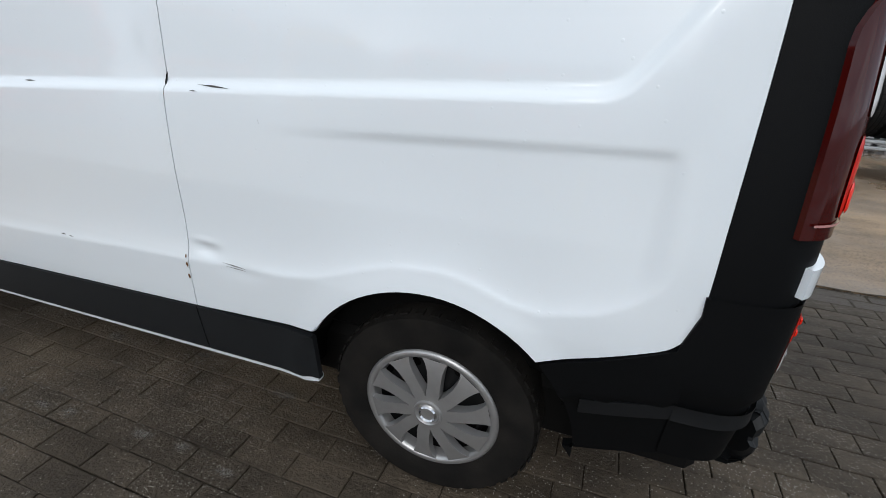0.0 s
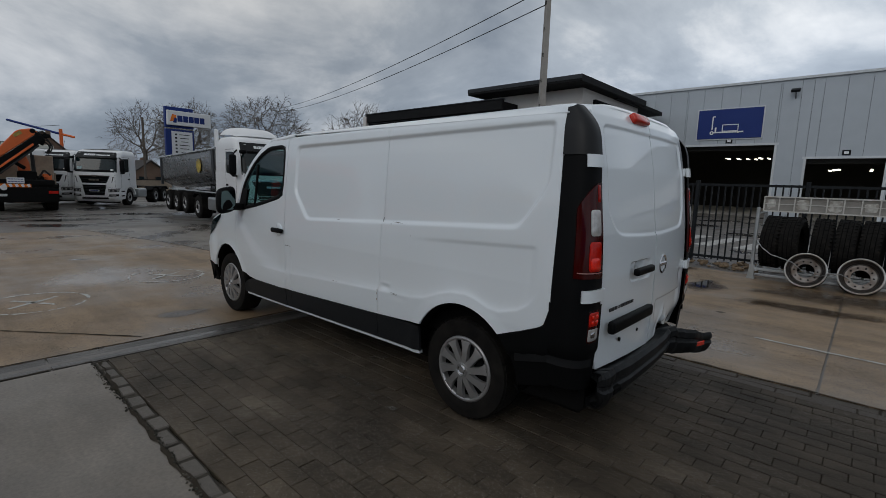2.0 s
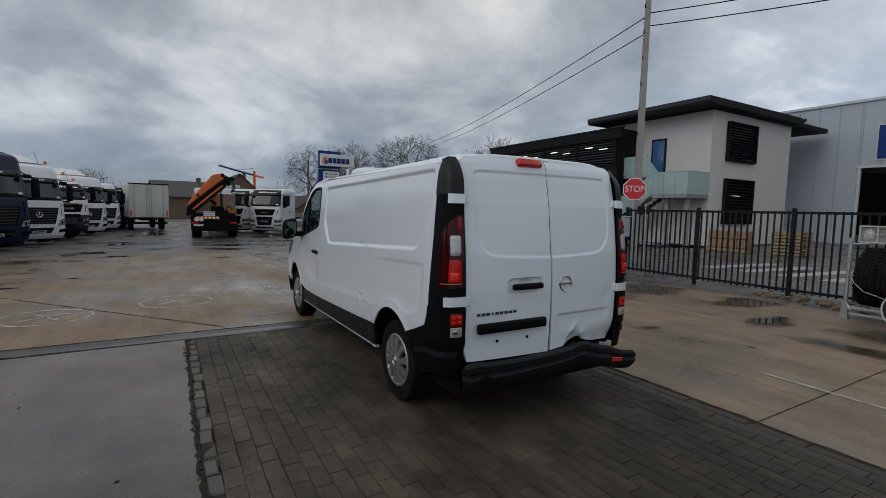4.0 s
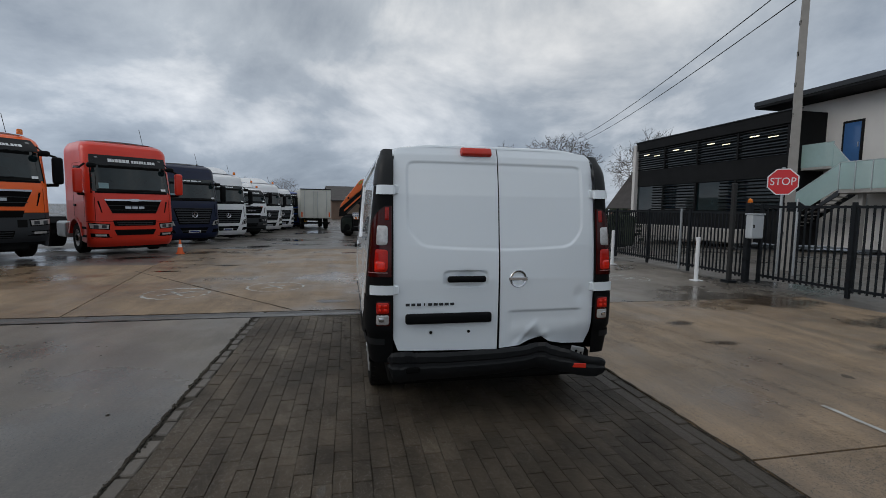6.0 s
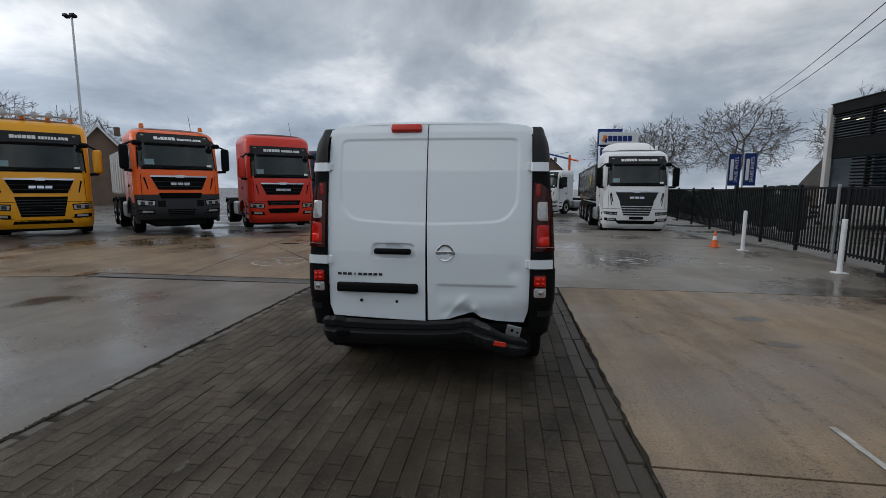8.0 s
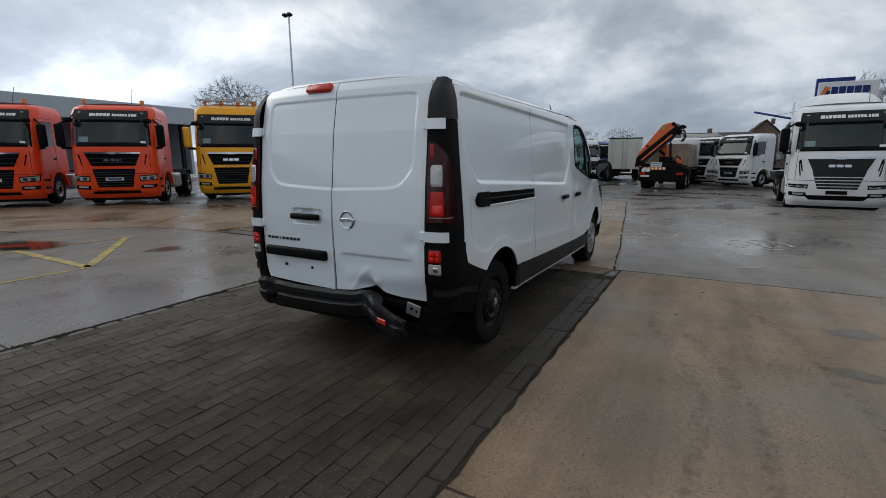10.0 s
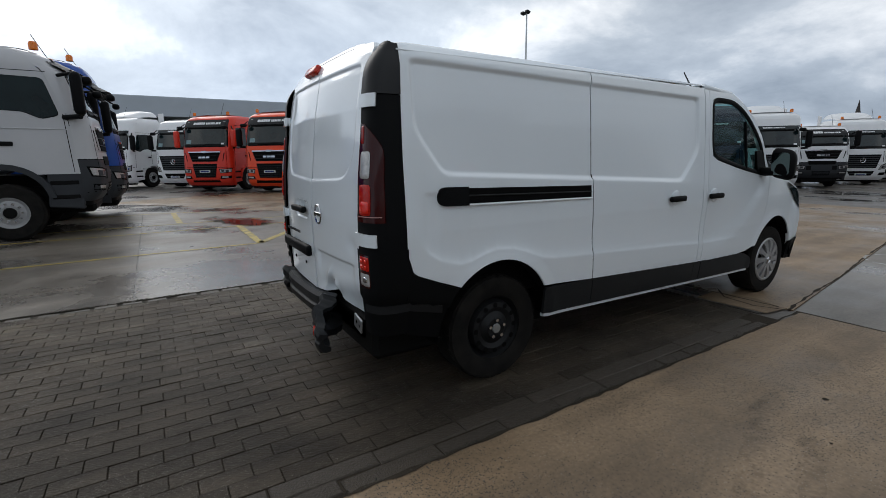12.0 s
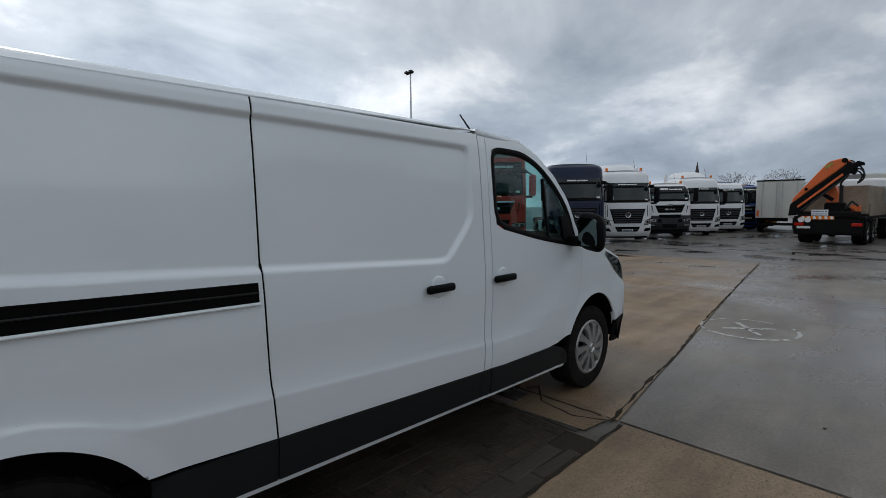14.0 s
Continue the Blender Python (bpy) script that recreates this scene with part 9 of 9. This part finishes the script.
# puddles, wet stains and lime bloom with soft ragged rims
def blot(name, x, y, rx, ry, turn, material, label, category, z=0.0035):
    me = bpy.data.meshes.new(name)
    pts = [(math.cos(2 * math.pi * i / 24), math.sin(2 * math.pi * i / 24), 0.0) for i in range(24)]
    me.from_pydata(pts, [], [tuple(range(24))])
    me.materials.append(material)
    ob = new(name, me)
    ob.matrix_world = pose(x, y, gz(x, y) + z, 0, 0, turn) @ Matrix.Diagonal((rx, ry, 1, 1))
    return tagged(ob, label, category, "stains on the yard", "structure")


blot("puddle", -0.35, -6.35, 2.9, 1.25, 112, M["puddle"], "shallow puddle on the grey concrete by the bay lines", "puddle", 0.008)
for k, (x, y, rx, ry, a) in enumerate(((-9.1, -2.2, 0.16, 0.62, 0), (-8.1, -3.3, 0.22, 0.60, 4), (-8.8, 0.45, 0.10, 0.40, -10), (-15.6, -3.9, 0.9, 1.3, 20), (-17.0, -2.8, 1.0, 1.5, 20), (-18.5, -0.9, 0.9, 1.6, 15), (-14.8, -2.2, 0.5, 1.5, 8),
                                        (-20.5, 2.0, 1.2, 2.2, 5), (-22.5, -2.2, 1.3, 2.4, 20), (-24.0, 5.0, 1.3, 2.4, 0), (-11.5, -5.2, 0.6, 1.4, 30), (-0.46, 7.5, 0.22, 0.75, 5))):
    blot("puddle", x, y, rx * 1.35, ry * 1.35, a, M["puddle"], "thin rain puddle lying in a dip of the concrete", "puddle", 0.004 + 0.0003 * k)
for k, (x, y, rx, ry, a) in enumerate(((-1.95, 5.47, 0.28, 0.42, 10), (-0.98, 5.25, 0.20, 0.42, 0), (-0.40, 7.4, 0.55, 1.0, 0), (-3.2, 8.3, 1.2, 1.6, 20), (-1.4, 8.7, 0.9, 1.3, 0), (-4.1, 0.6, 0.30, 0.5, 0), (-1.5, -3.6, 0.5, 0.8, 30), (1.6, 7.9, 2.6, 1.0, 4), (3.6, 7.4, 2.2, 1.1, -8), (1.0, 6.7, 1.6, 0.5, 6))):
    blot("wet_stain", x, y, rx * 1.3, ry * 1.3, a, M["wetstain"], "dark brown wet stain on the concrete", "stain", 0.0025 + 0.0003 * k)
for x, y in ((-2.75, 0.81), (-2.45, 0.80), (-2.19, 0.80), (-1.95, 0.82), (-1.81, 0.83), (-1.45, 0.85), (-1.27, 0.86), (-1.05, 0.83), (-0.79, 0.79), (1.2, 0.72), (1.7, 0.80), (2.3, 0.74), (-2.1, 1.25), (-1.6, 1.3), (-1.1, 1.22)):
    blot("lime_bloom", x, y, rnd.uniform(0.09, 0.17), rnd.uniform(0.04, 0.07), rnd.uniform(-8, 8), M["lime"], "pale lime bloom on the pavers", "stain", 0.004)
for k, pts in enumerate(([(-1.5, 3.93), (-1.16, 4.07), (-0.6, 4.27), (-0.06, 4.38), (0.24, 4.38), (0.9, 4.34), (1.6, 4.22)], [(-1.3, 4.24), (-1.08, 4.33), (-0.57, 4.53), (-0.04, 4.66), (0.7, 4.70), (1.5, 4.62)], [(-2.6, 4.6), (-1.6, 5.0), (-0.4, 5.25), (1.0, 5.3)])):
    strip("tyre_mark", pts, 0.10, M["tyremark"], "faint black tyre mark curving over the concrete", "tyre mark", z=0.0022, ragged=0.012, seed=80 + k)
for k, pts in enumerate(([(-3.105, -4.4), (-3.108, -1.5), (-3.105, -0.45)], [(-3.445, -4.5), (-3.44, -1.0), (-3.445, 1.5), (-3.44, 3.2)], [(-3.53, 0.02), (-5.1, -1.33), (-6.6, -2.62), (-8.2, -4.0)])):
    strip("crack", pts, 0.018, M["bed"], "dark weathered joint in the concrete", "crack", ragged=0.008, seed=90 + k, z=0.0042)

# loose stones along the fence foot
bm = bmesh.new()
for i in range(150):
    x = rnd.uniform(-1.9, 0.6)
    s = rnd.uniform(0.02, 0.07)
    r = bmesh.ops.create_icosphere(bm, subdivisions=1, radius=s, matrix=Matrix.Translation((x, 10.2 + rnd.gauss(0, 0.22) + 0.03 * x, s * 0.4)) @ Matrix.Diagonal((1, 0.8, 0.6, 1)))
ob = part("rubble", bm, M["gravel"], None)
tagged(ob, "pale broken stones along the foot of the fence", "rubble", kind="stuff")


# ---- pavers ----
paving = empty("brick_pavement", pose(0, 0, 0), "strip of worn grey-brown concrete pavers in running bond", "pavement", kind="structure")
PL, PW = 0.222, 0.1125


def paver_verts(l, w, c=0.005, h=0.055):
    a, b = l / 2, w / 2
    low = [(-a, -b, -h), (a, -b, -h), (a, b, -h), (-a, b, -h)]
    mid = [(-a, -b, -c), (a, -b, -c), (a, b, -c), (-a, b, -c)]
    top = [(-a + c, -b + c, 0), (a - c, -b + c, 0), (a - c, b - c, 0), (-a + c, b - c, 0)]
    v = low + mid + top
    f = [(8, 9, 10, 11)]
    for i in range(4):
        j = (i + 1) % 4
        f += [(i, j, 4 + j, 4 + i), (4 + i, 4 + j, 8 + j, 8 + i)]
    return v, f


pv, pf = paver_verts(PL - 0.0042, PW - 0.0032, 0.0024)
pme = bpy.data.meshes.new("paver")
pme.from_pydata(pv, [], pf)
pme.materials.append(M["brick"])
edge_me = bpy.data.meshes.new("edge_stone")
ev, ef = paver_verts(0.205, 0.088, 0.008)
edge_me.from_pydata(ev, [], ef)
edge_me.materials.append(M["edge"])
kerb_me = bpy.data.meshes.new("kerb_stone")
kv, kf = paver_verts(0.485, 0.108, 0.006)
kerb_me.from_pydata(kv, [], kf)
kerb_me.materials.append(M["kerb"])
allv, allf = [], []
rnd = random.Random(21)
P0 = -0.347
rows = 31
near = 0
for j in range(rows):
    y = P0 + PW * (j + 0.5)
    x = BX0 + 0.006 + (0.0 if j % 2 else -PL / 2) + rnd.uniform(-0.012, 0.012)
    while x < BX1 - PL:
        x += PL
        cx = x - PL / 2
        if cx - PL / 2 < BX0:
            # cut stone at the head of the row
            w = cx + PL / 2 - BX0 - 0.012
            if w > 0.04:
                b = len(allv)
                allv += [(BX0 + 0.010 + w / 2 + q[0] * w / PL, y + q[1], q[2] + rnd.gauss(-0.002, 0.001)) for q in pv]
                allf += [tuple(b + i for i in q) for q in pf]
            continue
        z = rnd.gauss(-0.002, 0.0012) - 0.003 * math.exp(-((y - 1.05) / 0.2) ** 2) - 0.003 * math.exp(-((y - 2.85) / 0.2) ** 2)
        tilt = (rnd.gauss(0, 0.005), rnd.gauss(0, 0.004), rnd.gauss(0, 0.007))
        if 0.9 < cx < 3.1 and y > -0.2 and near < 300:
            near += 1
            o = new("paver", pme)
            o.parent = paving
            o.location, o.rotation_euler = (cx, y + rnd.gauss(0, 0.001), z), tilt
        else:
            m = Matrix.Translation((cx, y + rnd.gauss(0, 0.001), z)) @ Euler(tilt).to_matrix().to_4x4()
            b = len(allv)
            allv += [tuple(m @ Vector(q)) for q in pv]
            allf += [tuple(b + i for i in q) for q in pf]
link_mesh("paver_field", allv, allf, M["bricks"], paving)["kind"] = "stuff"
link_mesh("joint_sand", [(BX0 + 0.003, BY0 + 0.10, -0.0115), (BX1 - 0.003, BY0 + 0.10, -0.0115), (BX1 - 0.003, BY1 - 0.003, -0.0115), (BX0 + 0.003, BY1 - 0.003, -0.0115)], [(0, 1, 2, 3)], M["bed"], paving)
# edge stones on one side, a dark kerb on the other
x = BX0 + 0.12
while x < 6.0:
    o = new("edge_stone", edge_me)
    o.parent = paving
    o.location, o.rotation_euler = (x, -0.398 + rnd.gauss(0, 0.007), -0.002 + rnd.gauss(0, 0.003)), (rnd.gauss(0, 0.03), rnd.gauss(0, 0.02), rnd.gauss(0, 0.03))
    o.scale = (rnd.uniform(0.78, 1.03), rnd.uniform(0.8, 1.05), 1)
    x += 0.212 + rnd.choice((0.0, 0.0, 0.005, 0.01, 0.06))
x = BX0 + 0.5
while x < 9.0:
    o = new("kerb_stone", kerb_me)
    o.parent = paving
    o.location, o.rotation_euler = (x, 3.197 + rnd.gauss(0, 0.002), -0.003 + rnd.gauss(0, 0.0015)), (rnd.gauss(0, 0.008), 0, rnd.gauss(0, 0.004))
    x += 0.492
x = BX0 + 0.2
while x < 9.0:
    k = rnd.choice((0.45, 0.6, 0.8, 1.0))
    o = new("kerb_stone", kerb_me)
    o.parent = paving
    o.location, o.rotation_euler = (x + 0.245 * k, 3.304 + rnd.gauss(0, 0.004), -0.003 + rnd.gauss(0, 0.002)), (rnd.gauss(0, 0.025), rnd.gauss(0, 0.004), rnd.gauss(0, 0.02))
    o.scale = (k, rnd.uniform(0.78, 0.98), 1)
    x += 0.492 * k + rnd.uniform(0, 0.010)
